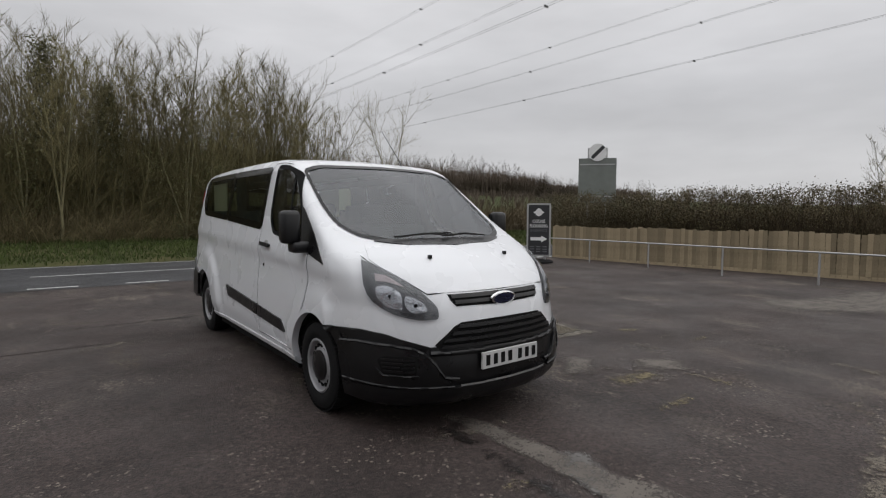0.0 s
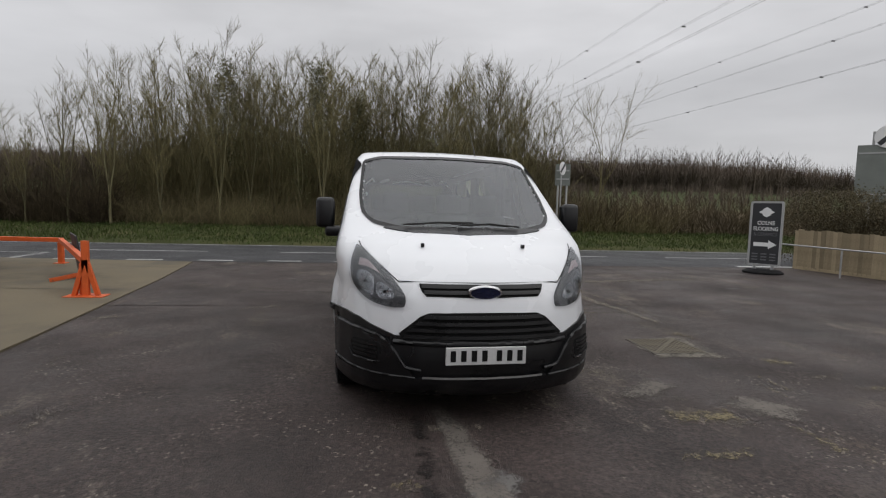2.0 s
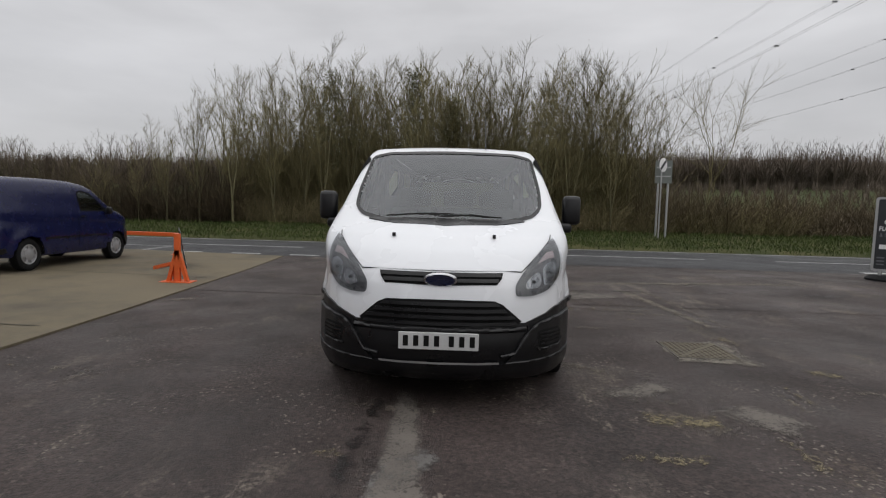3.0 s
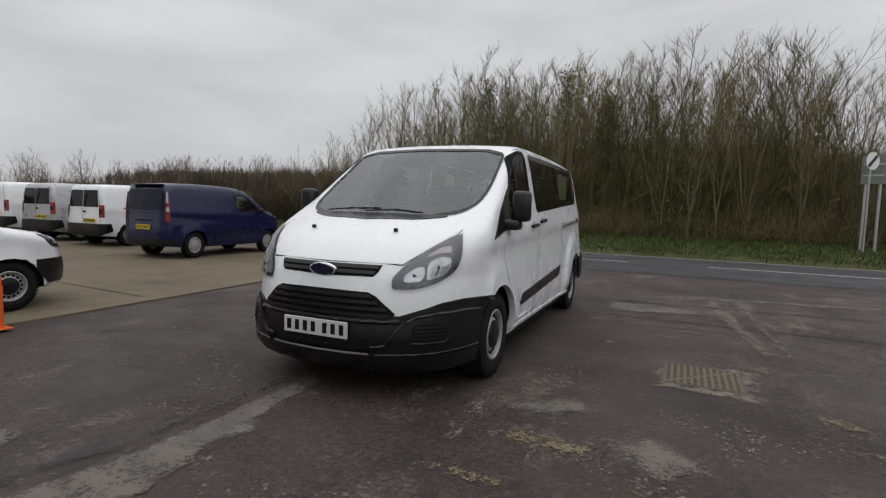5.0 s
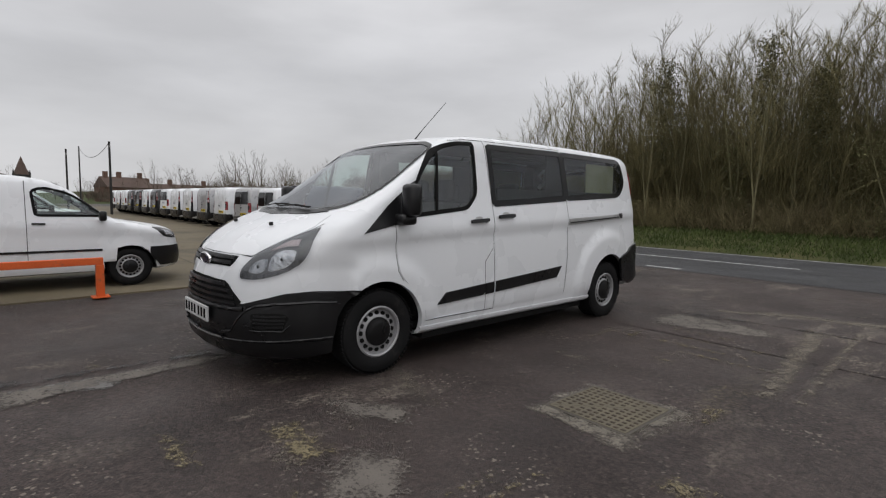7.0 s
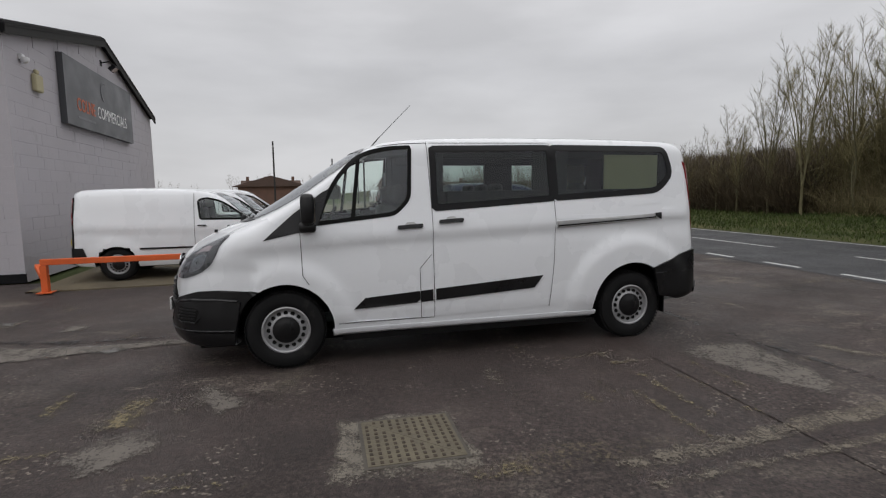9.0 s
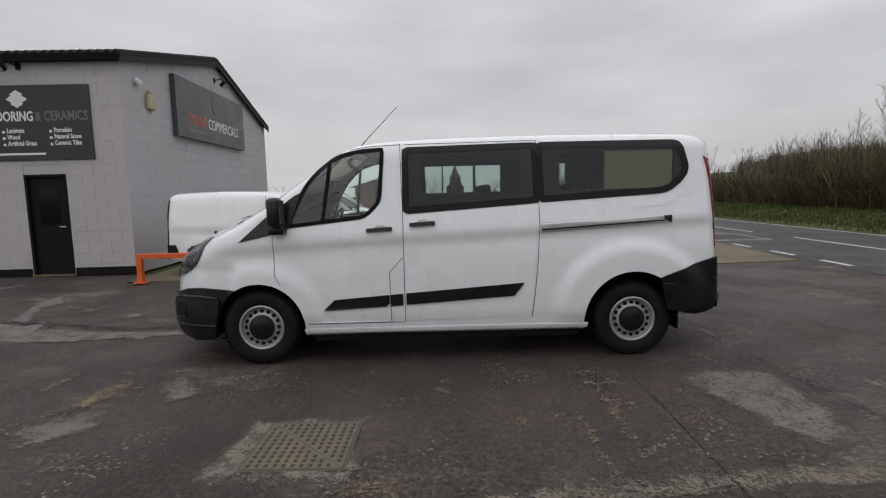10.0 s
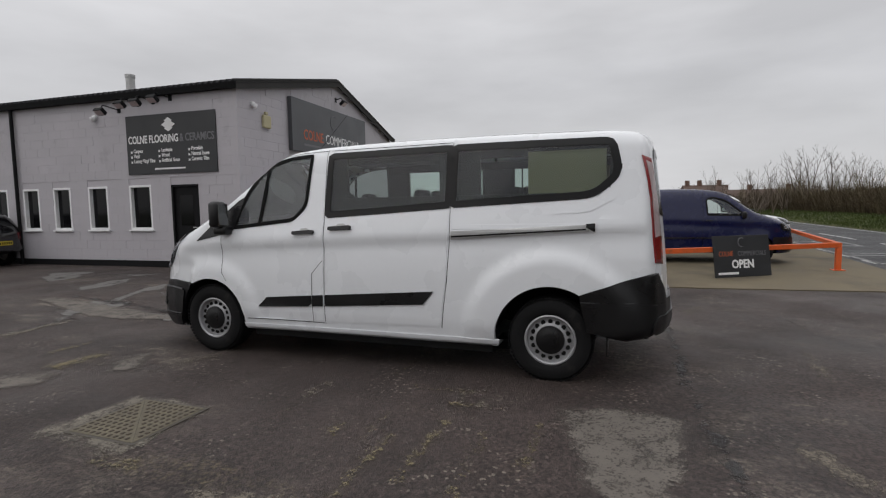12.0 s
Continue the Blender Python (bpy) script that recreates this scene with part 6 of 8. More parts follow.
lay_blocks(front_wall, 14.0, lambda x: EAVE - 0.02, [(-b, -a, 0.0, DOOR_Z) for a, b in (DOOR_Y,)] + [(-b, -a, WIN_Z[0] - 0.05, WIN_Z[1]) for a, b in WINS], lambda x, z, lift: pose(-0.02 + lift, -x, z, 0, 0, -90), 190)
lay_blocks(gable_wall, UNIT_WIDE, lambda x: gable_top(-x) - 0.1, [], lambda x, z, lift: pose(-x, -0.02 + lift, z, 0, 0, 180) @ Matrix.Diagonal((1, -1, 1, 1)), 150)


# ---- orange barriers ----
def barrier(points, height, label, strut=False):
    """A square-tube rail on posts with foot plates."""
    ob = thing("barrier", (*points[0], court_z(points[0][0])), label, "barrier", "orange barriers")
    o = Vector((*points[0], 0))
    for a, b in zip(points, points[1:]):
        d = Vector((b[0] - a[0], b[1] - a[1], 0))
        m = Matrix.Translation(Vector((*a, 0)) - o) @ Matrix.Rotation(math.atan2(d.y, d.x), 4, "Z")
        part("rail", boxed(-0.04, d.length + 0.04, -0.04, 0.04, height - 0.09, height, 0.006, m=m), M_ORANGE, ob)
    for p in points:
        q = Vector((*p, 0)) - o
        rise = court_z(p[0]) - court_z(points[0][0])
        post = part("post", boxed(q.x - 0.045, q.x + 0.045, q.y - 0.045, q.y + 0.045, rise, height - 0.092, 0.005), M_ORANGE, ob)
        part("foot_plate", boxed(q.x - 0.1, q.x + 0.1, q.y - 0.1, q.y + 0.1, rise, rise + 0.012), M_ORANGE, post)
    return ob


bar_a = barrier([(-0.80, -0.25), (-0.88, 2.42)], 0.52, "orange painted steel barrier beside the unit")
brace = bmesh.new()
box(brace, -0.035, 0.035, -0.03, 0.62, -0.035, 0.035, 0.005, m=Matrix.Translation((-0.05, 0.0, 0.10)) @ Matrix.Rotation(radians(125), 4, "Z") @ Matrix.Rotation(radians(25), 4, "X"))
part("brace", brace, M_ORANGE, bar_a)
barrier([(-1.78, 7.55), (-3.98, 11.35), (-11.2, 12.3)], 0.56, "orange painted steel barrier round the forecourt")
gate = thing("barrier_post", (-1.71, 7.45, 0.02), "orange swing post with a braced foot", "barrier", "orange barriers")
part("upright", boxed(-0.045, 0.045, -0.03, 0.03, 0.0, 0.80, 0.005), M_ORANGE, gate)
for s in (-1, 1):
    leg = bmesh.new()
    box(leg, -0.03, 0.03, -0.03, 0.03, 0, 0.55, 0.004, m=Matrix.Translation((s * 0.16, 0, 0)) @ Matrix.Rotation(-s * 0.28, 4, "Y"))
    part("leg", leg, M_ORANGE, gate)
part("foot_plate", boxed(-0.26, 0.26, -0.12, 0.12, 0, 0.015), M_ORANGE, gate)
strut = bmesh.new()
box(strut, 0, 0.75, -0.03, 0.03, -0.03, 0.03, 0.004, m=Matrix.Translation((-0.05, 0.1, 0.32)) @ Matrix.Rotation(radians(150), 4, "Z") @ Matrix.Rotation(radians(12), 4, "Y"))
part("strut", strut, M_ORANGE, gate)

# ---- black board leaning on the barrier ----
open_board = thing("leaning_board", (-3.72, 9.86, 0.028), "black board reading OPEN leaning on the orange barrier", "sign")
open_board.matrix_world = pose(-2.72, 9.50, court_z(-2.72) + 0.004, 0, 0, 120) @ pose(0, 0, 0, -9, 0, 0) @ Matrix.Scale(0.84, 4)
part("panel", boxed(-0.70, 0.70, -0.012, 0.012, 0.0, 0.90, 0.004), M_SIGNBLACK, open_board)
words("COLNE", 0.150, M_SIGNORANGE, open_board, (-0.58, -0.014, 0.50), (90, 0, 0), squeeze=0.72)
words("COMMERCIALS", 0.150, M_SIGNDIM, open_board, (0.60, -0.014, 0.50), (90, 0, 0), "RIGHT", squeeze=0.70)
words("OPEN", 0.25, M_SIGNWHITE, open_board, (0, -0.014, 0.27), (90, 0, 0), "CENTER", bold=0.008, squeeze=0.85)
part("phone_bar", boxed(-0.62, -0.12, -0.0145, -0.012, 0.055, 0.105), M_SIGNWHITE, open_board)
ring = bmesh.new()
for i in range(14):
    w0, w1 = math.radians(50 + 17 * i), math.radians(50 + 17 * (i + 1))
    rod(ring, (0.08 * math.cos(w0), -0.014, 0.75 + 0.095 * math.sin(w0)), (0.08 * math.cos(w1), -0.014, 0.75 + 0.095 * math.sin(w1)), 0.010, sides=5)
part("mark", ring, M_SIGNDIM, open_board)

# ---- free-standing forecourt sign ----
fs = thing("forecourt_sign", (12.2, 10.65, 0.0), "tall silver-framed black forecourt sign on a rubber base", "sign")
fs.matrix_world = pose(12.2, 10.65, 0.0, 0, 0, -52) @ Matrix.Scale(0.97, 4)
W, Z0, Z1 = 0.37, 0.20, 1.86
part("panel", boxed(-W + 0.04, W - 0.04, -0.025, 0.025, Z0 + 0.04, Z1 - 0.04), M_SIGNBLACK, fs)
fr = bmesh.new()
outer = rounded([(-W, Z0), (W, Z0), (W, Z1), (-W, Z1)], 0.07)
inner = rounded([(-W + 0.05, Z0 + 0.05), (W - 0.05, Z0 + 0.05), (W - 0.05, Z1 - 0.05), (-W + 0.05, Z1 - 0.05)], 0.03)
loops = [[fr.verts.new((x, y, z)) for x, z in o] for o, y in ((outer, -0.035), (inner, -0.035), (inner, 0.035), (outer, 0.035))]
for a, b in zip(loops, loops[1:] + loops[:1]):
    for i in range(len(a)):
        j = (i + 1) % len(a)
        fr.faces.new((a[i], a[j], b[j], b[i]))
bmesh.ops.recalc_face_normals(fr, faces=fr.faces)
part("frame", fr, M_SILVER, fs)
base_bm = lathe(bmesh.new(), [(0.46, 0.0), (0.46, 0.05), (0.38, 0.10), (0.0005, 0.12)], (0, 0, 0), "z", 32)
part("base", base_bm, M_TYRE, fs, "black moulded rubber base", smooth=40)
for x in (-0.2, 0.2):
    part("bracket", boxed(x - 0.03, x + 0.03, -0.03, 0.03, 0.08, Z0 + 0.03), M_SILVER, fs)
words("COLNE", 0.14, M_SIGNWHITE, fs, (0, -0.027, 1.30), (90, 0, 0), "CENTER", bold=0.002, squeeze=0.85)
words("FLOORING", 0.14, M_SIGNWHITE, fs, (0, -0.027, 1.15), (90, 0, 0), "CENTER", bold=0.002, squeeze=0.80)
words("& CERAMICS", 0.12, M_SIGNDIM, fs, (0, -0.027, 1.01), (90, 0, 0), "CENTER", squeeze=0.78)
for dx, dz in ((0.0, 0.07), (-0.075, 0.0), (0.075, 0.0), (0.0, -0.07)):
    bm = prism(bmesh.new(), [(dx - 0.10, 1.58 + dz), (dx, 1.58 + dz - 0.06), (dx + 0.10, 1.58 + dz), (dx, 1.58 + dz + 0.06)], "y", -0.028 - 0.001 * (dz == 0), -0.026)
    part("mark", bm, M_SIGNWHITE, fs)
arrow = prism(bmesh.new(), [(-0.25, 0.70), (0.08, 0.70), (0.08, 0.64), (0.26, 0.75), (0.08, 0.86), (0.08, 0.80), (-0.25, 0.80)], "y", -0.029, -0.026)
part("arrow", arrow, M_SIGNWHITE, fs)
for x in (-0.2, 0.0, 0.2):
    for k in range(3):
        part("text_bar", boxed(x - 0.075, x + 0.06, -0.028, -0.026, 0.34 + 0.075 * k, 0.37 + 0.075 * k), M_SIGNDIM, fs)

# ---- rail and fence along the yard ----
rail = thing("handrail", (13.41, 9.72, 0), "galvanised tube handrail along the yard edge", "handrail", turn=-3.5)
tube = bmesh.new()
rod(tube, (0.05, 2.0, 0.69), (0.25, -16, 0.69), 0.020, sides=10)
part("rail", tube, M_SILVER, rail, smooth=60)
for i in range(9):
    bm = bmesh.new()
    x, y = 0.05 + 0.011 * 2 * i, 0.0 - 2.0 * i
    rod(bm, (x, y, 0), (x, y, 0.668), 0.022, sides=10)
    part("post", bm, M_SILVER, rail, smooth=60)
fence = thing("timber_fence", (14.15, 11.75, 0), "low weathered feather-edge timber fence", "fence")
fdir = Vector((1.05, -11.2, 0)).normalized()
fturn = math.atan2(fdir.y, fdir.x)
flen = 24.0
brd_bm = prism(bmesh.new(), [(0, 0), (0.104, 0), (0.104, 0.008), (0, 0.022)], "z", 0.06, 1.08)
brd = bpy.data.meshes.new("board")
brd_bm.to_mesh(brd)
brd_bm.free()
brd.materials.append(M_FENCE)
rnd = random.Random(11)
for i in range(int(flen / 0.108)):
    ob = new("board", brd)
    ob.parent = fence
    p = fdir * (0.108 * i)
    ob.matrix_basis = Matrix.Translation((p.x, p.y, 0.02 * math.sin(i * 0.23) - 0.015 + rnd.uniform(-0.018, 0.018))) @ Matrix.Rotation(fturn, 4, "Z") @ Matrix.Rotation(rnd.uniform(-0.012, 0.012), 4, "Y") @ Matrix.Diagonal((1, -1, 1, 1))
for z in (0.25, 0.85):
    part("arris_rail", boxed(0, flen, 0.02, 0.09, z, z + 0.08, m=Matrix.Rotation(fturn, 4, "Z")), M_FENCE, fence)
for i in range(9):
    part("fence_post", boxed(3 * i, 3 * i + 0.1, 0.09, 0.19, 0, 1.1, m=Matrix.Rotation(fturn, 4, "Z")), M_FENCE, fence)
part("gravel_board", boxed(0, flen, -0.02, 0.02, 0, 0.09, m=Matrix.Rotation(fturn, 4, "Z")), M_FENCE, fence)

# ---- road signs ----
def speed_sign(place, turn, label, posts, height, dia=0.62, plate=None):
    s = thing("road_sign", place, label, "road sign", "road signs", turn)
    for x in posts:
        bm = bmesh.new()
        rod(bm, (x, 0.05, -0.3), (x, 0.05, height + 0.2), 0.042, sides=10)
        part("post", bm, M_SILVER, s, smooth=60)
    if plate:
        w, z0, z1, mat_p = plate
        pn = part("back_board", boxed(-w / 2, w / 2, -0.004, 0.012, z0, z1, 0.003), mat_p, s, "plain grey back of a road sign")
        for z in (z0 + 0.25, z1 - 0.3):
            part("channel", boxed(-w / 2 + 0.05, w / 2 - 0.05, -0.02, -0.004, z, z + 0.05), M_SILVER, pn)
    if dia:
        disc = lathe(bmesh.new(), [(0.0005, -0.060), (dia / 2, -0.060), (dia / 2, -0.052), (0.0005, -0.052)], (0, 0, height), "y", 32)
        d = part("disc", disc, M_SIGNWHITE, s, "white disc with a black diagonal band")
        m = Matrix.Translation((0, 0, height)) @ Matrix.Rotation(radians(-45), 4, "Y")
        part("band", boxed(-dia * 0.46, dia * 0.46, -0.064, -0.059, -dia * 0.10, dia * 0.10, m=m), M_SIGNBLACK, d)
    return s


speed_sign((19.65, 14.0, 0), -50, "round white speed sign before a large board's back", (-0.38, 0.38), 4.20, 0.76, (1.6, 2.0, 3.95, M_GREENBOX))
speed_sign((10.75, 20.1, 0.1), -22, "narrow road sign on two posts on the verge", (-0.18, 0.18), 3.0, 0.0, (0.62, 2.4, 3.3, M_GREENBOX))
verge_disc = speed_sign((10.6, 19.9, 0.1), 40, "round white speed sign on the verge", (), 3.1, 0.55)
part("post", rod(bmesh.new(), (0, 0.0, -0.2), (0, 0.0, 3.2), 0.03, sides=10), M_SILVER, verge_disc, smooth=60)

# ---- iron access cover in the tarmac ----
M_TRENCHIRON = material("iron_frame", (0.06, 0.052, 0.042), 0.7, vary=0.3, scale=8, fine=60, bump=0.3)
cover = thing("access_cover", (5.37, 4.33, 0.0), "rusty cast iron access cover with raised studs", "manhole cover", turn=-1)
cover.scale = (0.95, 0.95, 1.0)
part("frame", boxed(-0.315, 0.315, -0.315, 0.315, -0.02, 0.010), M_TRENCHIRON, cover)
M_STUD = material("worn_iron_studs", (0.040, 0.028, 0.018), 0.8, vary=0.3, scale=9, fine=60, bump=0.3, random_tint=0.25)
M_IRON = material("rusty_iron", (0.108, 0.090, 0.062), 0.8, vary=0.35, scale=7, fine=60, bump=0.3, tint=(0.10, 0.088, 0.060))
for a in (0, 1):
    tri = [(-0.295, -0.295), (0.295, -0.295), (0.295, 0.295)] if a else [(-0.295, -0.295), (0.295, 0.295), (-0.295, 0.295)]
    c = Vector(tri[0]) + Vector(tri[1]) + Vector(tri[2])
    tri = [tuple(Vector(q) + (c / 3 - Vector(q)) * 0.012) for q in tri]
    plate_half = part("cover_plate", prism(bmesh.new(), tri, "z", -0.01, 0.013), M_IRON, cover)
    stud = bpy.data.meshes.new("stud")
    sb = boxed(-0.015, 0.015, -0.011, 0.011, 0.0, 0.006, 0.003)
    sb.to_mesh(stud)
    sb.free()
    stud.materials.append(M_STUD)
    for i in range(11):
        for j in range(11):
            x, y = -0.262 + 0.0524 * i, -0.262 + 0.0524 * j
            if (x - y > 0.0) == bool(a) and abs(x - y) > 0.02:
                o = new("stud", stud)
                o.parent = plate_half
                o.matrix_basis = Matrix.Translation((x, y, 0.011))


# ---- repairs, worn strips and paint left on the tarmac ----
def edge_distance(x, y, line):
    """How far inside a closed line the places lie; negative outside."""
    best = np.full(x.shape, 1e9)
    for (ax, ay), (bx, by) in zip(line, np.roll(np.array(line), -1, axis=0)):
        dx, dy = bx - ax, by - ay
        t = np.clip(((x - ax) * dx + (y - ay) * dy) / (dx * dx + dy * dy + 1e-12), 0, 1)
        best = np.minimum(best, np.hypot(x - ax - t * dx, y - ay - t * dy))
    return np.where(inside_outline(x, y, line), best, -best)


def ground_patch(name, points, mat, label, category, z=0.009, soft=0.12, most=1.0, cell=0.05):
    """A thin worn layer that thins out towards and past its edge."""
    p = np.array(points)
    lo, hi = p.min(axis=0) - soft, p.max(axis=0) + soft
    nx, ny = max(3, int((hi[0] - lo[0]) / cell)), max(3, int((hi[1] - lo[1]) / cell))
    gx, gy = np.meshgrid(np.linspace(lo[0], hi[0], nx + 1), np.linspace(lo[1], hi[1], ny + 1))
    gx, gy = gx.ravel(), gy.ravel()
    t = np.clip((edge_distance(gx, gy, p) + soft) / (2 * soft), 0, 1)
    f = most * t * t * (3 - 2 * t)
    bm = bmesh.new()
    layer = bm.verts.layers.float.new("fade")
    vs = {}
    for iy in range(ny):
        for ix in range(nx):
            q = [iy * (nx + 1) + ix, iy * (nx + 1) + ix + 1, (iy + 1) * (nx + 1) + ix + 1, (iy + 1) * (nx + 1) + ix]
            if max(f[k] for k in q) < 0.01:
                continue
            for k in q:
                if k not in vs:
                    vs[k] = bm.verts.new((gx[k], gy[k], z))
                    vs[k][layer] = f[k]
            bm.faces.new([vs[k] for k in q])
    return tagged(link_mesh(name, bm, mat), label, category, kind="structure")


def fading(name, colour, size, rough=0.8, bump=0.4, most=0.9, stipple=0.5, contrast=0.35, keep=0.5, fine=70.0):
    """A thin worn layer, stippled where it thins out towards its edge."""
    m = material(name, colour, rough, vary=0.3, scale=5, fine=90, bump=bump, spec=0.35)
    n, l = m.node_tree.nodes, m.node_tree.links
    tc, at = n.new("ShaderNodeTexCoord"), n.new("ShaderNodeAttribute")
    at.attribute_name = "fade"
    total = None
    for s, weight in ((size, 1 - stipple), (fine, stipple)):
        t = n.new("ShaderNodeTexNoise")
        t.inputs["Scale"].default_value, t.inputs["Detail"].default_value, t.inputs["Roughness"].default_value = s, 6, 0.7
        l.new(tc.outputs["Object"], t.inputs["Vector"])
        k = n.new("ShaderNodeMath")
        k.operation = "MULTIPLY_ADD"
        k.inputs[1].default_value = weight
        l.new(t.outputs["Fac"], k.inputs[0])
        if total:
            l.new(total, k.inputs[2])
        else:
            k.inputs[2].default_value = 0.0
        total = k.outputs[0]
    # full cover where the layer is thick, islands where it is thin
    need = n.new("ShaderNodeMapRange")
    need.inputs["To Min"].default_value, need.inputs["To Max"].default_value = 0.66, 0.5 - contrast * (keep - 0.5)
    l.new(at.outputs["Fac"], need.inputs["Value"])
    gap = n.new("ShaderNodeMath")
    gap.operation = "SUBTRACT"
    l.new(total, gap.inputs[0])
    l.new(need.outputs[0], gap.inputs[1])
    r = n.new("ShaderNodeMapRange")
    r.inputs["From Min"].default_value, r.inputs["From Max"].default_value, r.inputs["To Max"].default_value = -0.035, 0.055, most
    l.new(gap.outputs[0], r.inputs["Value"])
    thin = n.new("ShaderNodeMath")
    thin.operation = "MULTIPLY"
    soften = n.new("ShaderNodeMapRange")
    soften.inputs["From Max"].default_value = 0.35
    l.new(at.outputs["Fac"], soften.inputs["Value"])
    l.new(r.outputs[0], thin.inputs[0])
    l.new(soften.outputs[0], thin.inputs[1])
    l.new(thin.outputs[0], n["Principled BSDF"].inputs["Alpha"])
    return m


M_STRIP = fading("worn_pale_tarmac", (0.130, 0.115, 0.101), 5.0, most=0.88, stipple=0.6, keep=0.70, fine=50.0)
M_SCUFF = fading("scuffed_tarmac", (0.145, 0.125, 0.100), 6.0, most=0.85, stipple=0.55, keep=0.6, fine=45.0)
M_YELLOW = fading("old_yellow_paint", (0.165, 0.137, 0.082), 9.0, most=0.9, stipple=0.6, keep=0.55, fine=42.0)
M_TRENCH = fading("dark_wet_seam", (0.017, 0.015, 0.0145), 4.0, 0.4, 0.2, most=0.75, stipple=0.2, keep=0.6)
M_HAZE = fading("cement_dust", (0.155, 0.138, 0.115), 5.0, most=0.8, stipple=0.5, keep=0.68)
REPAIR = "tarmac repair"
ground_patch("worn_strip", [(2.58, 2.9), (2.72, 2.85), (2.80, 2.3), (2.84, 1.75), (2.98, 1.2), (2.95, 0.6), (2.55, -0.6), (2.2, -1.6), (1.95, -1.5), (2.3, 0.2), (2.62, 1.5), (2.60, 2.2)], M_STRIP, "pale worn strip across the tarmac", REPAIR, soft=0.05, cell=0.035)
ground_patch("dark_seam", [(2.42, 2.8), (2.54, 2.7), (2.50, 1.5), (2.18, 0.2), (1.85, -1.4), (1.72, -1.4), (2.05, 0.2), (2.38, 1.5)], M_TRENCH, "dark damp seam beside the worn strip", REPAIR, soft=0.07)
for ring, label in (
        ([(4.78, 2.72), (5.02, 2.88), (5.32, 2.70), (5.36, 2.52), (5.12, 2.36), (4.90, 2.48)], "small pale repair in the tarmac"),
        ([(4.40, 6.95), (4.26, 7.40), (4.33, 7.80), (4.9, 7.72), (5.35, 7.62), (5.6, 7.35), (5.35, 7.2), (4.85, 7.1)], "broad pale repair in the tarmac"),
        ([(12.6, 3.1), (13.9, 1.9), (10.7, 1.3), (9.3, 3.1), (9.9, 3.7), (11.5, 3.0)], "pale wet patch by the rail"),
        ([(1.55, 1.2), (1.85, 1.35), (1.95, 1.1), (1.7, 1.0)], "small pale spot in the tarmac"),
        ([(4.05, 3.0), (4.55, 3.35), (4.75, 3.15), (4.3, 2.85)], "small pale spot in the tarmac")):
    ground_patch("tarmac_patch", ring, M_STRIP, label, REPAIR, 0.0095, 0.30 if "rail" in label else 0.11)
ground_patch("trench_edge", [(6.9, 0.55), (14.0, 1.35), (14.0, 1.75), (7.0, 1.1), (4.2, 0.85), (3.2, 0.68), (3.2, 0.55)], M_SCUFF, "pale edge of an old trench", REPAIR, soft=0.12)
ground_patch("trench_seam", [(3.0, 0.50), (5.5, 0.69), (8.0, 0.95), (11.0, 1.12), (14.0, 1.42), (14.0, 1.52), (11.0, 1.24), (8.0, 1.06), (5.5, 0.80), (3.0, 0.58)], M_TRENCH, "dark wet trench seam", REPAIR, 0.0115, 0.06)
ground_patch("trench_seam", [(0.5, 7.78), (2.0, 7.84), (3.7, 7.80), (5.0, 7.90), (6.5, 7.95), (8.0, 8.08), (9.5, 8.1), (9.5, 8.2), (8.0, 8.18), (6.5, 8.05), (5.0, 8.0), (3.7, 7.9), (2.0, 7.93), (0.5, 7.86)], M_TRENCH, "dark wet trench seam", REPAIR, 0.0115, 0.06)
ground_patch("trench_edge", [(4.6, 8.2), (5.3, 8.65), (7.0, 9.0), (9.5, 9.3), (9.5, 9.65), (6.9, 9.3), (5.2, 8.9), (4.5, 8.4)], M_SCUFF, "pale edge of an old trench", REPAIR, soft=0.14)
ground_patch("worn_line", [(5.92, 5.3), (6.08, 5.35), (5.86, 8.0), (5.62, 8.1)], M_SCUFF, "pale worn line in the tarmac", REPAIR, soft=0.07)
ground_patch("worn_line", [(6.14, 5.4), (6.22, 5.4), (6.12, 8.3), (6.02, 8.3)], M_SCUFF, "pale worn line in the tarmac", REPAIR, soft=0.06, cell=0.035)
ground_patch("haunching", [(5.02, 3.9), (5.78, 3.86), (5.80, 4.68), (5.02, 4.66)], M_HAZE, "cement haunching round the cover", REPAIR, 0.0085, 0.13)
# pale streaks in front of the unit
M_PALESTREAK = fading("pale_streaked_tarmac", (0.125, 0.118, 0.112), 3.0, rough=0.55, bump=0.2, most=0.9, stipple=0.3, keep=0.75, fine=30.0)
for ring in (
    [(1.01, -2.26), (0.16, -2.54), (-0.27, -2.51), (0.33, -1.89), (1.0, -1.73), (1.33, -1.89)],
    [(1.96, -0.29), (0.93, -0.84), (0.15, -0.97), (0.83, -0.40), (1.16, -0.52), (2.09, 0.03)],
    [(2.51, -0.48), (2.01, -0.52), (1.94, 0.2), (2.52, 0.50), (2.77, 0.22), (3.37, 0.54)],
    [(2.56, 1.08), (2.56, 1.56), (2.72, 2.23), (2.93, 1.87)],
    [(1.06, -0.3), (1.27, 0.33), (1.51, 0.45)],
    [(-0.6, -3.51), (-0.74, -2.87), (-1.02, -2.49), (-0.4, -2.39)],
    [(0.2, -4.6), (-0.5, -5.4), (-0.9, -4.4), (0.1, -3.7), (0.7, -3.6)]):
    ground_patch("drying_streak", ring, M_PALESTREAK, "pale streak on the wet tarmac", REPAIR, 0.0088, 0.10)
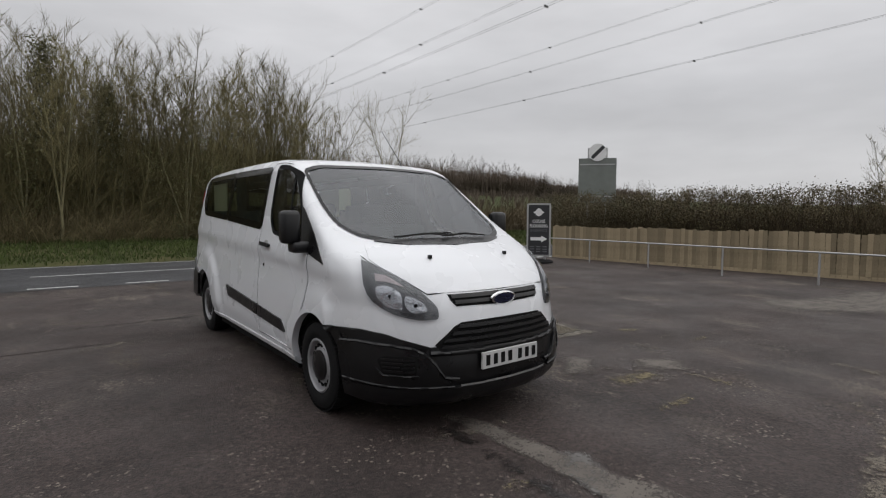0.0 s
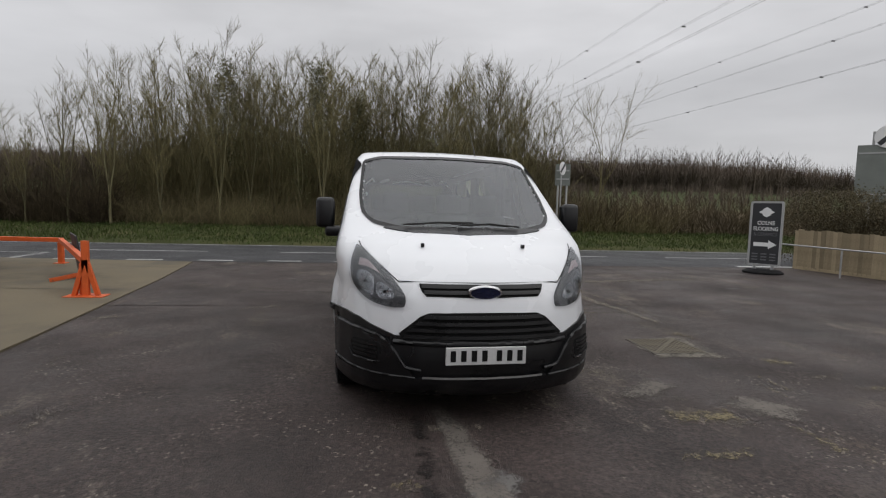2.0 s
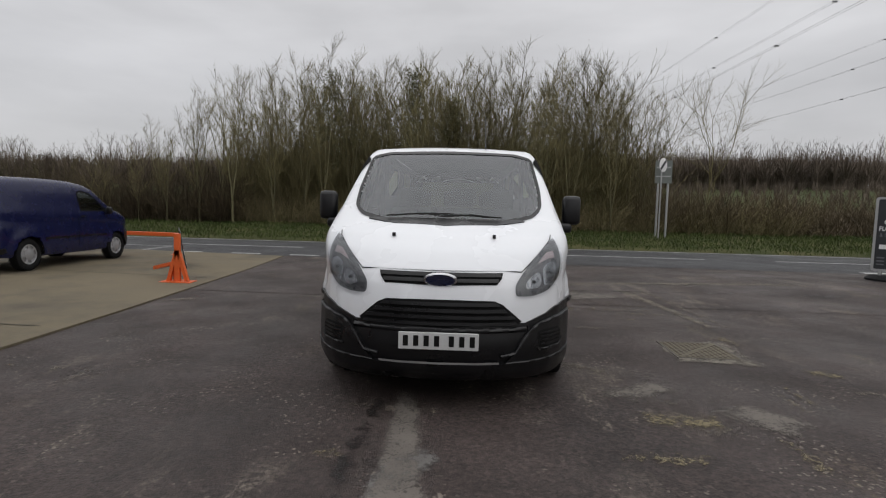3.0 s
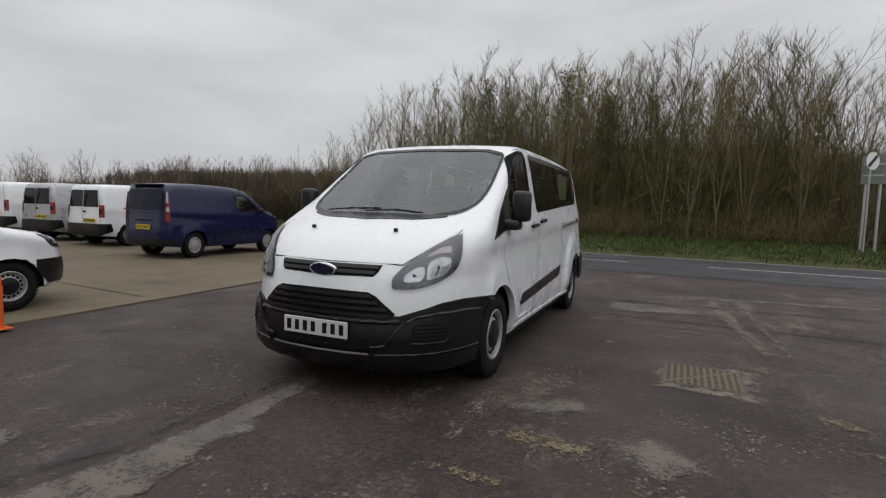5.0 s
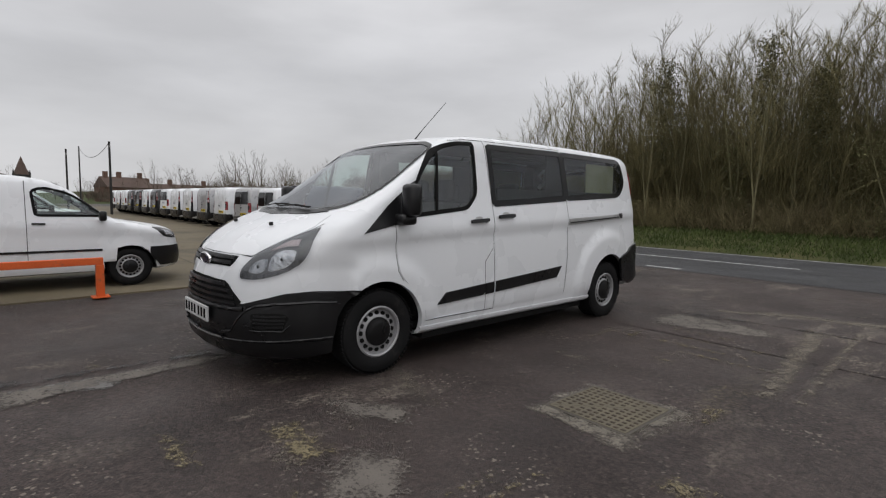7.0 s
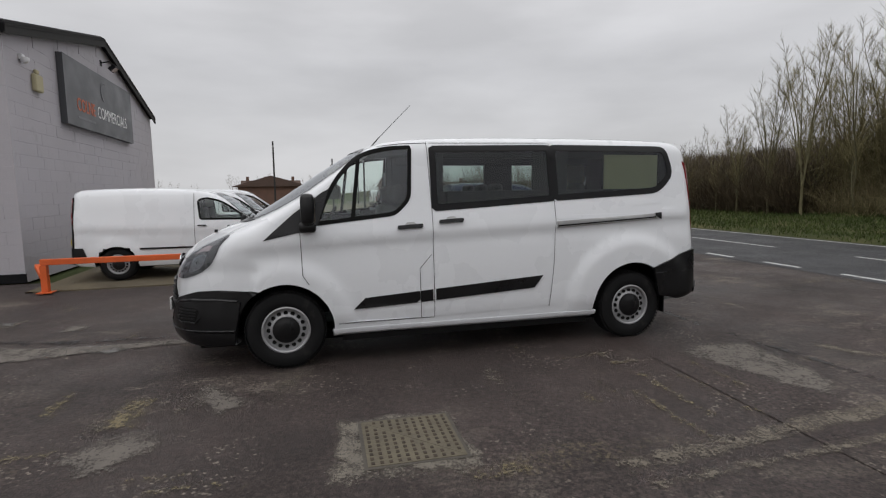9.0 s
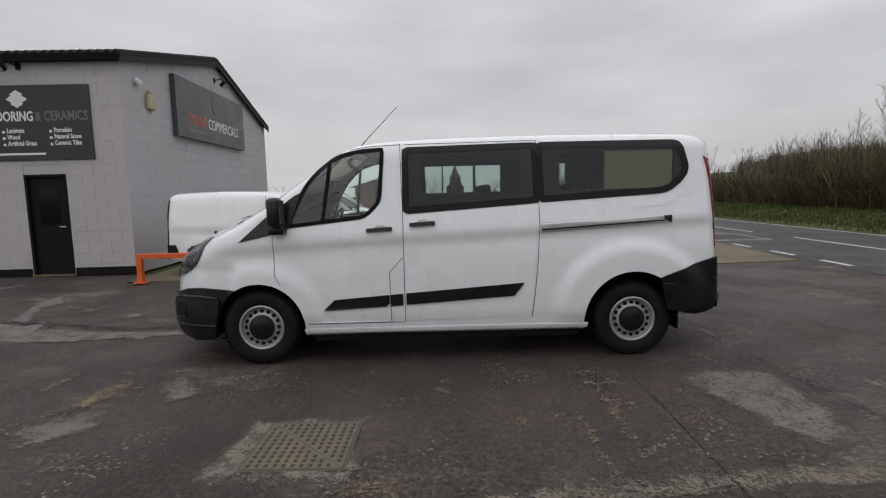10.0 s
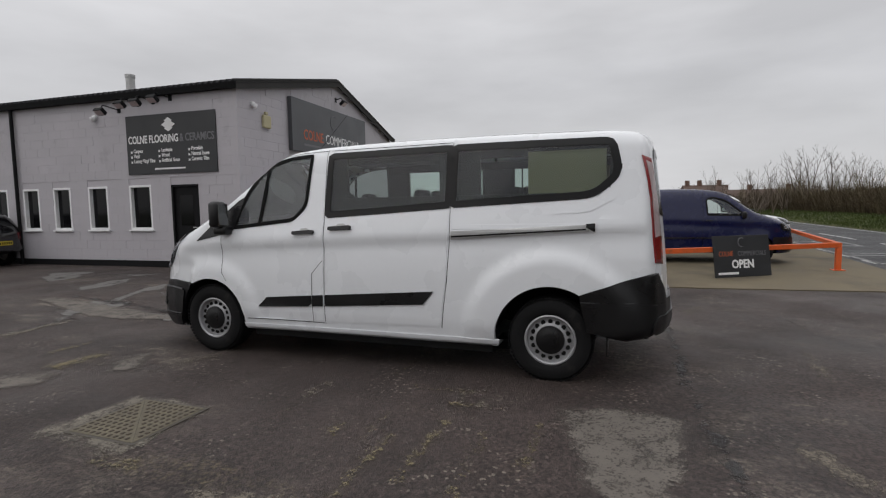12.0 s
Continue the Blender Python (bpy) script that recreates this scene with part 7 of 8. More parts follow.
# short rows of worn yellow paint
rnd = random.Random(31)
for i, (x, y, w, h) in enumerate(((2.30, 1.90, 0.16, 0.10), (5.45, 2.98, 0.08, 0.34), (5.58, 3.12, 0.06, 0.34), (5.10, 5.68, 0.22, 0.12), (5.86, 4.74, 0.14, 0.34), (4.5, 2.55, 0.55, 0.22), (6.15, 3.70, 0.3, 0.2), (5.0, 2.1, 0.12, 0.4), (3.9, 5.62, 0.5, 0.06), (5.15, 6.3, 0.9, 0.10), (5.3, 6.6, 0.8, 0.08), (5.0, 6.9, 0.7, 0.07), (5.45, 6.05, 0.8, 0.10), (5.0, 5.9, 0.5, 0.06), (4.2, 2.0, 0.5, 0.12), (6.9, 6.2, 0.3, 0.08), (6.4, 2.9, 0.4, 0.1), (4.25, 6.1, 0.08, 0.5), (4.5, 6.4, 0.07, 0.4))):
    ground_patch("paint_remnant", [(x - w / 2, y - h / 2), (x + w / 2, y - h / 2 + rnd.uniform(-0.03, 0.03)), (x + w / 2, y + h / 2), (x - w / 2, y + h / 2)], M_YELLOW, "remains of yellow paint on the tarmac", "road marking", 0.0105, 0.07, 0.9, 0.03)
for i in range(85):
    x, y = rnd.uniform(-1.2, 12.5), rnd.uniform(-3.5, 13.5)
    w, h = rnd.uniform(0.15, 0.7), rnd.uniform(0.04, 0.16)
    turn = rnd.choice((0.1, 0.2, 1.5, -0.1)) + rnd.uniform(-0.25, 0.25)
    c, s = math.cos(turn), math.sin(turn)
    ring = []
    for k in range(9):
        an = 2 * math.pi * k / 9
        q = rnd.uniform(0.55, 1.1)
        a, b = w * q * math.cos(an), h * q * math.sin(an)
        ring.append((x + c * a - s * b, y + s * a + c * b))
    ground_patch("scuff", ring, M_SCUFF, "pale scuffed place in the tarmac", REPAIR, 0.0075 + 0.00001 * i, 0.11, rnd.uniform(0.6, 0.95))


# ---- worn white letters on the road ----
for x, bars in ((-13.0, ((0.0, 2.2, -2.35, -2.22), (0.0, 0.2, -2.22, -1.65), (0.0, 2.2, -1.65, -1.52), (2.0, 2.2, -1.52, -0.95), (0.0, 2.2, -0.95, -0.82))), (-10.4, ((0.0, 2.2, -2.35, -2.22), (2.0, 2.2, -2.22, -0.82))), (-7.8, ((0.0, 2.2, -2.35, -2.22), (0.0, 0.2, -2.22, -0.95), (2.0, 2.2, -2.22, -0.95), (0.0, 2.2, -0.95, -0.82)))):
    for a, b, lo, hi in bars:
        band("road_word", x + a, x + b, lo, hi, 0.016, M_LINEWORN, "worn white road lettering", "road marking", 0.5)
band("road_arrow", 12.6, 15.6, -2.55, -2.32, 0.017, M_LINE, "white give-way stripe at the junction", "road marking", 0.5)


# ---- bare winter trees ----
def grow_tree(seed, height, stems=1, order=4, width=0.34, twigs=4, thin=1.0, first=0.30, upright=0.30, sides=3):
    """Trunk and crown of a bare forking tree, as two vertex and face lists."""
    rnd = random.Random(seed)
    trunk, crown = ([], []), ([], [])

    def shoot(store, a, d, length, r0, r1, bends, wander, n):
        verts, faces = store
        pts = [a.copy()]
        for _ in range(bends):
            d = (d + Vector((rnd.gauss(0, wander), rnd.gauss(0, wander), rnd.gauss(0.03, wander * 0.5)))).normalized()
            pts.append(pts[-1] + d * length / bends)
        base = len(verts)
        for i, p in enumerate(pts):
            r = r0 + (r1 - r0) * i / bends
            t = (pts[min(i + 1, bends)] - pts[max(i - 1, 0)]).normalized()
            u = t.cross(Vector((0.3, 0.9, 0.2))).normalized()
            w = t.cross(u)
            for k in range(n):
                an = 2 * math.pi * k / n
                verts.append(tuple(p + (u * math.cos(an) + w * math.sin(an)) * r))
        for i in range(bends):
            for k in range(n):
                j = (k + 1) % n
                faces.append((base + i * n + k, base + i * n + j, base + (i + 1) * n + j, base + (i + 1) * n + k))
        return pts, d

    def needle(a, d, length, r):
        """A fine twig: a slim cone."""
        verts, faces = crown
        u = d.cross(Vector((0.3, 0.9, 0.2))).normalized()
        w = d.cross(u)
        k = len(verts)
        verts.extend(tuple(a + (u * math.cos(x) + w * math.sin(x)) * r) for x in (0, 2.094, 4.189))
        verts.append(tuple(a + d * length))
        faces.extend(((k, k + 1, k + 3), (k + 1, k + 2, k + 3), (k + 2, k, k + 3)))

    def along(pts, t):
        k = min(len(pts) - 2, int(t * (len(pts) - 1)))
        return pts[k].lerp(pts[k + 1], t * (len(pts) - 1) - k)

    def turned(d, angle, lift):
        side = d.cross(Vector((rnd.gauss(0, 1), rnd.gauss(0, 1), rnd.gauss(0, 1)))).normalized()
        return (d * math.cos(angle) + side * math.sin(angle) + Vector((0, 0, lift))).normalized()

    def branch(a, d, length, r, level):
        last = level >= order
        pts, end = shoot(crown, a, d, length, r, r * (0.35 if last else 0.68), 2 if level > 1 else 3, 0.10, sides if level > 1 else 4)
        if level >= 2:
            for q in range(twigs):
                needle(along(pts, 0.1 + 0.9 * (q + rnd.random()) / twigs), turned(end, rnd.uniform(0.25, 0.8), 0.2), rnd.uniform(0.35, 1.0) * (0.6 + 0.05 * height), 0.0072 * thin)
        if last:
            return
        for k in range(2 if rnd.random() < 0.7 else 3):
            branch(pts[-1], turned(end, rnd.uniform(0.16, 0.50) * width / 0.34, upright * 0.5), length * rnd.uniform(0.62, 0.86), r * 0.62, level + 1)
        for k in range(rnd.choice((1, 2, 2))):
            branch(along(pts, rnd.uniform(0.25, 0.85)), turned(end, rnd.uniform(0.5, 0.95) * width / 0.34, upright), length * rnd.uniform(0.45, 0.7), r * 0.45, level + 1)

    for s in range(stems):
        lean = Vector((rnd.gauss(0, 0.06 if stems == 1 else 0.20), rnd.gauss(0, 0.06 if stems == 1 else 0.20), 1)).normalized()
        hh = height * (1 if s == 0 else rnd.uniform(0.75, 1.0))
        off = Vector((0, 0, -0.3)) if s == 0 else Vector((rnd.uniform(-0.6, 0.6), rnd.uniform(-0.6, 0.6), -0.3))
        r = 0.0078 * hh * thin / stems ** 0.3
        stem, d = shoot(trunk, off, lean, first * hh + 0.3, r, r * 0.75, 4, 0.05, 6)
        for k in range(3 if stems == 1 else 2):
            branch(stem[-1], turned(d, rnd.uniform(0.10, 0.42) * width / 0.34, 0.15), hh * rnd.uniform(0.24, 0.31), r * 0.50, 1)
        branch(along(stem, rnd.uniform(0.5, 0.9)), turned(d, rnd.uniform(0.5, 0.8), 0.3), hh * rnd.uniform(0.16, 0.24), r * 0.35, 2)
    top = max(v[2] for v in crown[0])
    for verts, _ in (trunk, crown):
        verts[:] = [(x, y, z * height / top) for x, y, z in verts]
    return trunk, crown


def upright_tree(seed, height, leaders=3, width=0.22, boughs=15, shoots=6, twigs=3, fork=0.16, thin=1.0):
    """Trunk and crown of a bare tree whose stems run up to the top, with rising boughs all along them."""
    rnd = random.Random(seed)
    trunk, crown = ([], []), ([], [])

    def rod(store, pts, r0, r1, n):
        verts, faces = store
        base, last = len(verts), len(pts) - 1
        for i, p in enumerate(pts):
            r = r0 + (r1 - r0) * i / last
            t = (pts[min(i + 1, last)] - pts[max(i - 1, 0)]).normalized()
            u = t.cross(Vector((0.3, 0.9, 0.2))).normalized()
            w = t.cross(u)
            for k in range(n):
                an = 2 * math.pi * k / n
                verts.append(tuple(p + (u * math.cos(an) + w * math.sin(an)) * r))
        for i in range(last):
            for k in range(n):
                j = (k + 1) % n
                faces.append((base + i * n + k, base + i * n + j, base + (i + 1) * n + j, base + (i + 1) * n + k))

    def needle(a, d, length, r):
        verts, faces = crown
        u = d.cross(Vector((0.3, 0.9, 0.2))).normalized()
        w = d.cross(u)
        k = len(verts)
        verts.extend(tuple(a + (u * math.cos(x) + w * math.sin(x)) * r) for x in (0, 2.094, 4.189))
        verts.append(tuple(a + d * length))
        faces.extend(((k, k + 1, k + 3), (k + 1, k + 2, k + 3), (k + 2, k, k + 3)))

    def rising(a, d, length, steps, lift, wander):
        """Points of a limb that bends upwards."""
        pts = [a]
        for _ in range(steps):
            d = (d + Vector((rnd.gauss(0, wander), rnd.gauss(0, wander), lift))).normalized()
            pts.append(pts[-1] + d * length / steps)
        return pts, d

    def at(pts, t):
        k = min(len(pts) - 2, int(t * (len(pts) - 1)))
        return pts[k].lerp(pts[k + 1], t * (len(pts) - 1) - k)

    foot, _ = rising(Vector((0, 0, -0.3)), Vector((rnd.gauss(0, 0.05), rnd.gauss(0, 0.05), 1)), fork * height + 0.3, 3, 0.05, 0.04)
    r = 0.0075 * height * thin
    rod(trunk, foot, r, r * 0.8, 6)
    turn = rnd.uniform(0, 6.28)
    for s in range(leaders):
        an = turn + 6.28 * s / leaders + rnd.uniform(-0.5, 0.5)
        out = rnd.uniform(0.06, 0.20) * width / 0.22 * (0.5 if leaders == 1 else 1)
        reach = height * (1 - fork) * (1.0 if s == 0 else rnd.uniform(0.80, 1.0))
        stem, _ = rising(foot[-1], Vector((math.cos(an) * out, math.sin(an) * out, 1)).normalized(), reach, 7, 0.03, 0.038)
        rs = r * 0.62
        rod(trunk, stem, rs, 0.006, 5)
        for b in range(boughs):
            t = 0.12 + 0.86 * (b + rnd.random()) / boughs
            a2 = rnd.uniform(0, 6.28)
            tilt = rnd.uniform(0.45, 0.85)
            d = Vector((math.cos(a2) * math.sin(tilt), math.sin(a2) * math.sin(tilt), math.cos(tilt)))
            length = height * width * rnd.uniform(0.75, 1.25) * (1.0 - 0.62 * t) * min(1.0, 0.6 + t)
            limb, end = rising(at(stem, t), d, length, 3, 0.18, 0.07)
            rod(crown, limb, max(0.008, rs * 0.42 * (1 - 0.7 * t)), 0.005, 3)
            for q in range(shoots):
                f = 0.2 + 0.8 * (q + rnd.random()) / shoots
                d2 = (end + Vector((rnd.gauss(0, 0.5), rnd.gauss(0, 0.5), 0.25))).normalized()
                sprig, e2 = rising(at(limb, f), d2, length * rnd.uniform(0.30, 0.55), 2, 0.12, 0.12)
                rod(crown, sprig, 0.0065 * thin, 0.004, 3)
                for _ in range(twigs):
                    needle(at(sprig, rnd.random()), (e2 + Vector((rnd.gauss(0, 0.4), rnd.gauss(0, 0.4), 0.2))).normalized(), rnd.uniform(0.25, 0.7), 0.0055 * thin)
    top = max(v[2] for v in crown[0])
    for verts, _ in (trunk, crown):
        verts[:] = [(x, y, z * height / top) for x, y, z in verts]
    return trunk, crown


def leaf_clumps(seed, centres, count, size, spread):
    rnd = random.Random(seed)
    verts, faces = [], []
    for c in centres:
        for _ in range(count):
            p = Vector(c) + Vector((rnd.gauss(0, spread), rnd.gauss(0, spread), rnd.gauss(0, spread)))
            a = Vector((rnd.gauss(0, 1), rnd.gauss(0, 1), rnd.gauss(0, 1))).normalized()
            b = a.cross(Vector((rnd.gauss(0, 1), rnd.gauss(0, 1), rnd.gauss(0, 1)))).normalized()
            s = size * rnd.uniform(0.6, 1.3)
            k = len(verts)
            verts += [tuple(p - a * s), tuple(p + b * s * 0.55), tuple(p + a * s), tuple(p - b * s * 0.55)]
            faces.append((k, k + 1, k + 2, k + 3))
    return verts, faces


def tree_thing(seed, place, label, group, leaves=0, turn=0.0, scale=1.0, wood=None, forking=False, **grow):
    t = thing("bare_tree", place, label, "tree", group, turn)
    t.scale = (scale,) * 3
    trunk, crown = (grow_tree if forking else upright_tree)(seed, **grow)
    from_arrays("trunk", *trunk, wood or M_BARK, t, smooth=180)
    from_arrays("crown", *crown, wood or M_TWIG, t, smooth=180)
    if leaves:
        rnd = random.Random(seed + 5)
        low = [v for v in trunk[0] if 0.5 < v[2] < 5.2]
        pts = [rnd.choice(low) for _ in range(70)]
        from_arrays("ivy", *leaf_clumps(seed, pts, leaves * 2, 0.05, 0.42), M_IVY, t)
    return t


def off_road(x, far):
    y = road_y(max(-88, min(88, x))) + far + 0.3
    return (x, y, land_z(x, y) - 0.02)


WOOD = "trees of the roadside wood"
protos = [
    tree_thing(1, off_road(-2.0, 9.0), "tall bare winter tree in the roadside wood", WOOD, scale=0.82, height=10.0, leaders=3),
    tree_thing(2, off_road(3.5, 9.5), "bare twin-stemmed winter tree in the roadside wood", WOOD, scale=0.84, height=9.6, leaders=2, width=0.26, shoots=7),
    tree_thing(3, off_road(-7.5, 10.0), "bare tree with ivy up its trunk", WOOD, 12, scale=0.70, height=9.8, leaders=3, width=0.25),
    tree_thing(4, off_road(8.5, 9.0), "many-stemmed bare tree in the roadside wood", WOOD, scale=0.80, height=9.4, leaders=5, width=0.20, boughs=11, fork=0.05),
    tree_thing(5, off_road(12.5, 10.5), "slender bare tree with an open crown", WOOD, scale=0.76, forking=True, height=9.2, order=4, twigs=2, thin=0.9, width=0.42),
    tree_thing(6, off_road(-5.0, 12.5), "bare tree with ivy up its trunk", WOOD, 10, scale=0.85, height=9.4, leaders=4, width=0.22, boughs=12, fork=0.08),
    tree_thing(7, off_road(0.5, 15), "tall bare winter tree in the roadside wood", WOOD, scale=0.86, height=10.0, leaders=2, width=0.24, boughs=18),
]
# slighter trees for hedges and the wood's depth
slight = [
    tree_thing(11, off_road(-16.0, 7.4), "thin bare sapling in the roadside hedge", "hedge trees", scale=0.40, wood=M_TWIGDARK, height=9.0, leaders=2, width=0.26, boughs=11, shoots=5, twigs=2, fork=0.1),
    tree_thing(12, off_road(-19.5, 7.2), "thin bare sapling in the roadside hedge", "hedge trees", scale=0.34, wood=M_TWIGDARK, height=9.0, leaders=3, width=0.28, boughs=9, shoots=4, twigs=3, fork=0.06),
    tree_thing(13, off_road(-23.0, 7.5), "thin bare sapling in the roadside hedge", "hedge trees", scale=0.38, wood=M_TWIGDARK, height=9.0, leaders=4, width=0.22, boughs=8, shoots=4, twigs=2, fork=0.04),
]


def ivy_spire(seed, x, far, height, wide):
    """A tree wrapped to its tip in dark evergreen leaves."""
    t = thing("ivy_clad_tree", off_road(x, far), "dark green ivy-clad tree rising through the bare wood", "tree", WOOD)
    rnd = random.Random(seed)
    trunk, crown = upright_tree(seed, height * 0.96, leaders=1, boughs=12, shoots=4, twigs=2)
    from_arrays("trunk", *trunk, M_BARK, t, smooth=180)
    from_arrays("crown", *crown, M_TWIG, t, smooth=180)
    centres = []
    for _ in range(300):
        f = rnd.random() ** 0.8
        lobes = 0.65 + 0.55 * noise.noise((f * 6.0, seed * 3.1, 0.5)) + rnd.uniform(-0.2, 0.2)
        r = wide * ((1 - f) ** 0.8 + 0.05) * max(0.15, lobes) * rnd.random() ** 0.4
        an = rnd.uniform(0, 6.28)
        centres.append((r * math.cos(an), r * math.sin(an), height * (0.18 + 0.82 * f)))
    from_arrays("ivy", *leaf_clumps(seed, centres, 18, 0.045, 0.20), M_IVYDARK, t)
    return t


ivy_spire(301, -3.5, 8.6, 7.0, 1.5)
ivy_spire(302, 0.4, 8.8, 7.2, 1.6)
ivy_spire(303, 2.3, 8.4, 5.8, 1.4)
rnd = random.Random(77)
WOOD_LEFT, WOOD_RIGHT = -9.0, 11.6
for row, far in enumerate((7.6, 9.2, 11.0, 13.2, 16.0, 19.5)):
    x = WOOD_LEFT + rnd.uniform(0, 1.5) + 0.35 * row
    while x < WOOD_RIGHT - 0.2 * row:
        f = far + rnd.uniform(-0.8, 0.8)
        edge = min(1.0, 0.72 + 0.10 * min(x - WOOD_LEFT, WOOD_RIGHT - x + 1.5))
        s = edge * rnd.uniform(0.82, 0.93) * (0.80 if row == 0 else 1.0)
        src = rnd.choice(protos if row < 3 else slight)
        if x < -7 and src in (protos[2], protos[5]):
            src = protos[3]
        o = copy_thing(src, pose(*off_road(x, f), 0, 0, rnd.uniform(0, 360)))
        o.scale = (s * 1.12, s * 1.12, s * rnd.uniform(0.92, 1.0))
        if src in slight:
            tagged(o, "bare winter tree deep in the wood", group=WOOD)
        x += rnd.uniform(0.70, 1.15) if row < 4 else rnd.uniform(1.2, 1.9)
# thin saplings along the road to the west, and low trees on the eastern side
for i in range(34):
    x = -13.2 - 2.3 * i + rnd.uniform(-0.6, 0.6)
    o = copy_thing(rnd.choice(slight), pose(*off_road(max(x, -92), rnd.uniform(6.6, 8.6)), 0, 0, rnd.uniform(0, 360)))
    s = rnd.uniform(0.22, 0.40) * (1.6 if x > -16 else 1.0)
    o.scale = (s, s, s * 1.05)
    tagged(o, "thin bare sapling in the roadside hedge", group="hedge trees")
for i in range(14):
    x = 17 + 3.2 * i + rnd.uniform(-0.6, 0.6)
    o = copy_thing(rnd.choice(slight), pose(*off_road(x, rnd.uniform(9.5, 13)), 0, 0, rnd.uniform(0, 360)))
    s = rnd.uniform(0.20, 0.30)
    o.scale = (s * 1.2, s * 1.2, s)
    tagged(o, "low bare tree in the roadside hedge", group="hedge trees")
for x, far, size in ((-7.4, 6.4, 0.76), (-8.2, 7.0, 0.72), (-8.9, 6.4, 0.64), (-9.5, 6.9, 0.58), (-10.3, 6.2, 0.50), (-11.0, 6.9, 0.46), (-11.8, 6.4, 0.40), (-13.2, 6.2, 0.34)):
    o = copy_thing(protos[0 if x > -13 else 4], pose(*off_road(x, far), 0, 0, rnd.uniform(0, 360)))
    o.scale = (size * 1.1, size * 1.1, size)
    tagged(o, "bare spreading tree at the thin end of the wood", group=WOOD)
# a taller clump where the hedge begins
for x, far, size in ((-15.6, 6.8, 0.36), (-17.0, 7.2, 0.40), (-18.0, 6.7, 0.42), (-19.2, 7.4, 0.38)):
    o = copy_thing(slight[int(-x) % 3], pose(*off_road(x, far), 0, 0, rnd.uniform(0, 360)))
    o.scale = (size * 1.15, size * 1.15, size)
    tagged(o, "bare bushy tree in the roadside hedge", group="hedge trees")
lone = copy_thing(protos[4], pose(*off_road(13.3, 7.6), 0, 0, 40))
lone.scale = (0.75, 0.75, 0.80)
# taller thicket further west
for i in range(26):
    x = -38 - 1.6 * i + rnd.uniform(-0.6, 0.6)
    o = copy_thing(rnd.choice(slight), pose(*off_road(x, rnd.uniform(7.5, 13.5)), 0, 0, rnd.uniform(0, 360)))
    s = rnd.uniform(0.34, 0.50)
    o.scale = (s * 1.1, s * 1.1, s)
    tagged(o, "bare tree in the thicket along the road", group="hedge trees")
# behind the fence
for x, y, s, k in ((24.7, 5.2, 0.50, 0), (24.0, -3.0, 0.42, 3), (23, -6, 0.40, 0), (26.0, -1.5, 0.36, 3)):
    o = copy_thing(protos[k], pose(x, y, 0, 0, 0, rnd.uniform(0, 360)))
    o.scale = (s * 1.1, s * 1.1, s)
    tagged(o, "small bare tree behind the timber fence", group="trees behind the fence")


# ---- undergrowth, hedge and grass ----
def stems_mesh(name, seed, count, place, low, high, mat, label, category, lean=0.35, thick=0.008, bends=2, side_twigs=2):
    rnd = random.Random(seed)
    verts, faces = [], []

    def prong(p, d, ln, r):
        u = d.cross(Vector((0.31, 0.93, 0.17))).normalized()
        w = d.cross(u)
        k = len(verts)
        mid = p + d * ln * 0.55
        tip = mid + (d + Vector((rnd.gauss(0, 0.3), rnd.gauss(0, 0.3), rnd.gauss(-0.1, 0.3)))).normalized() * ln * 0.45
        for q, rr in ((p, r), (mid, r * 0.7)):
            for a in (0, 2.094, 4.189):
                verts.append(tuple(q + (u * math.cos(a) + w * math.sin(a)) * rr))
        verts.append(tuple(tip))
        for a in range(3):
            b = (a + 1) % 3
            faces.append((k + a, k + b, k + 3 + b, k + 3 + a))
            faces.append((k + 3 + a, k + 3 + b, k + 6))
        return mid
    for _ in range(count):
        p = Vector(place(rnd))
        d = Vector((rnd.gauss(0, lean), rnd.gauss(0, lean), 1)).normalized()
        ln = rnd.uniform(low, high)
        mid = prong(p, d, ln, thick * rnd.uniform(0.9, 1.7))
        for _ in range(side_twigs):
            d2 = (d + Vector((rnd.gauss(0, 0.7), rnd.gauss(0, 0.7), rnd.gauss(0.1, 0.4)))).normalized()
            prong(p.lerp(mid, rnd.uniform(0.3, 1.0)), d2, ln * rnd.uniform(0.3, 0.6), thick * 0.8)
    return tagged(from_arrays(name, verts, faces, mat), label, category, kind="stuff")


stems_mesh("undergrowth", 3, 5200, lambda r: off_road(r.uniform(-8.8, 17), 6.6 + abs(r.gauss(0, 2.2))), 0.7, 2.3, M_BRAMBLE, "tangled brown brambles and saplings at the wood's edge", "undergrowth", 0.55)
stems_mesh("undergrowth", 4, 3600, lambda r: off_road(r.uniform(-8.6, 12.0), r.uniform(8.5, 24)), 1.8, 4.6, M_BRAMBLE, "dense bare saplings inside the wood", "undergrowth", 0.34, 0.011, side_twigs=4)
stems_mesh("undergrowth", 14, 2300, lambda r: off_road(r.uniform(-7.8, 10.5), r.uniform(7.4, 19)), 3.0, 6.2, M_TWIG, "tall thin saplings crowding the wood", "undergrowth", 0.20, 0.014, side_twigs=6)
stems_mesh("undergrowth", 16, 1500, lambda r: off_road(-7.8 - 9.5 * r.random() ** 1.3, 6.3 + abs(r.gauss(0, 1.2))), 1.0, 3.3, M_THICKET, "straggling saplings between the wood and the hedge", "hedge", 0.35, 0.010, side_twigs=4)
stems_mesh("undergrowth", 15, 3400, lambda r: off_road(r.uniform(-62, -15), 6.7 + abs(r.gauss(0, 0.9))), 0.9, 2.5, M_THICKET, "dark thorn hedge along the road", "hedge", 0.3, 0.011)
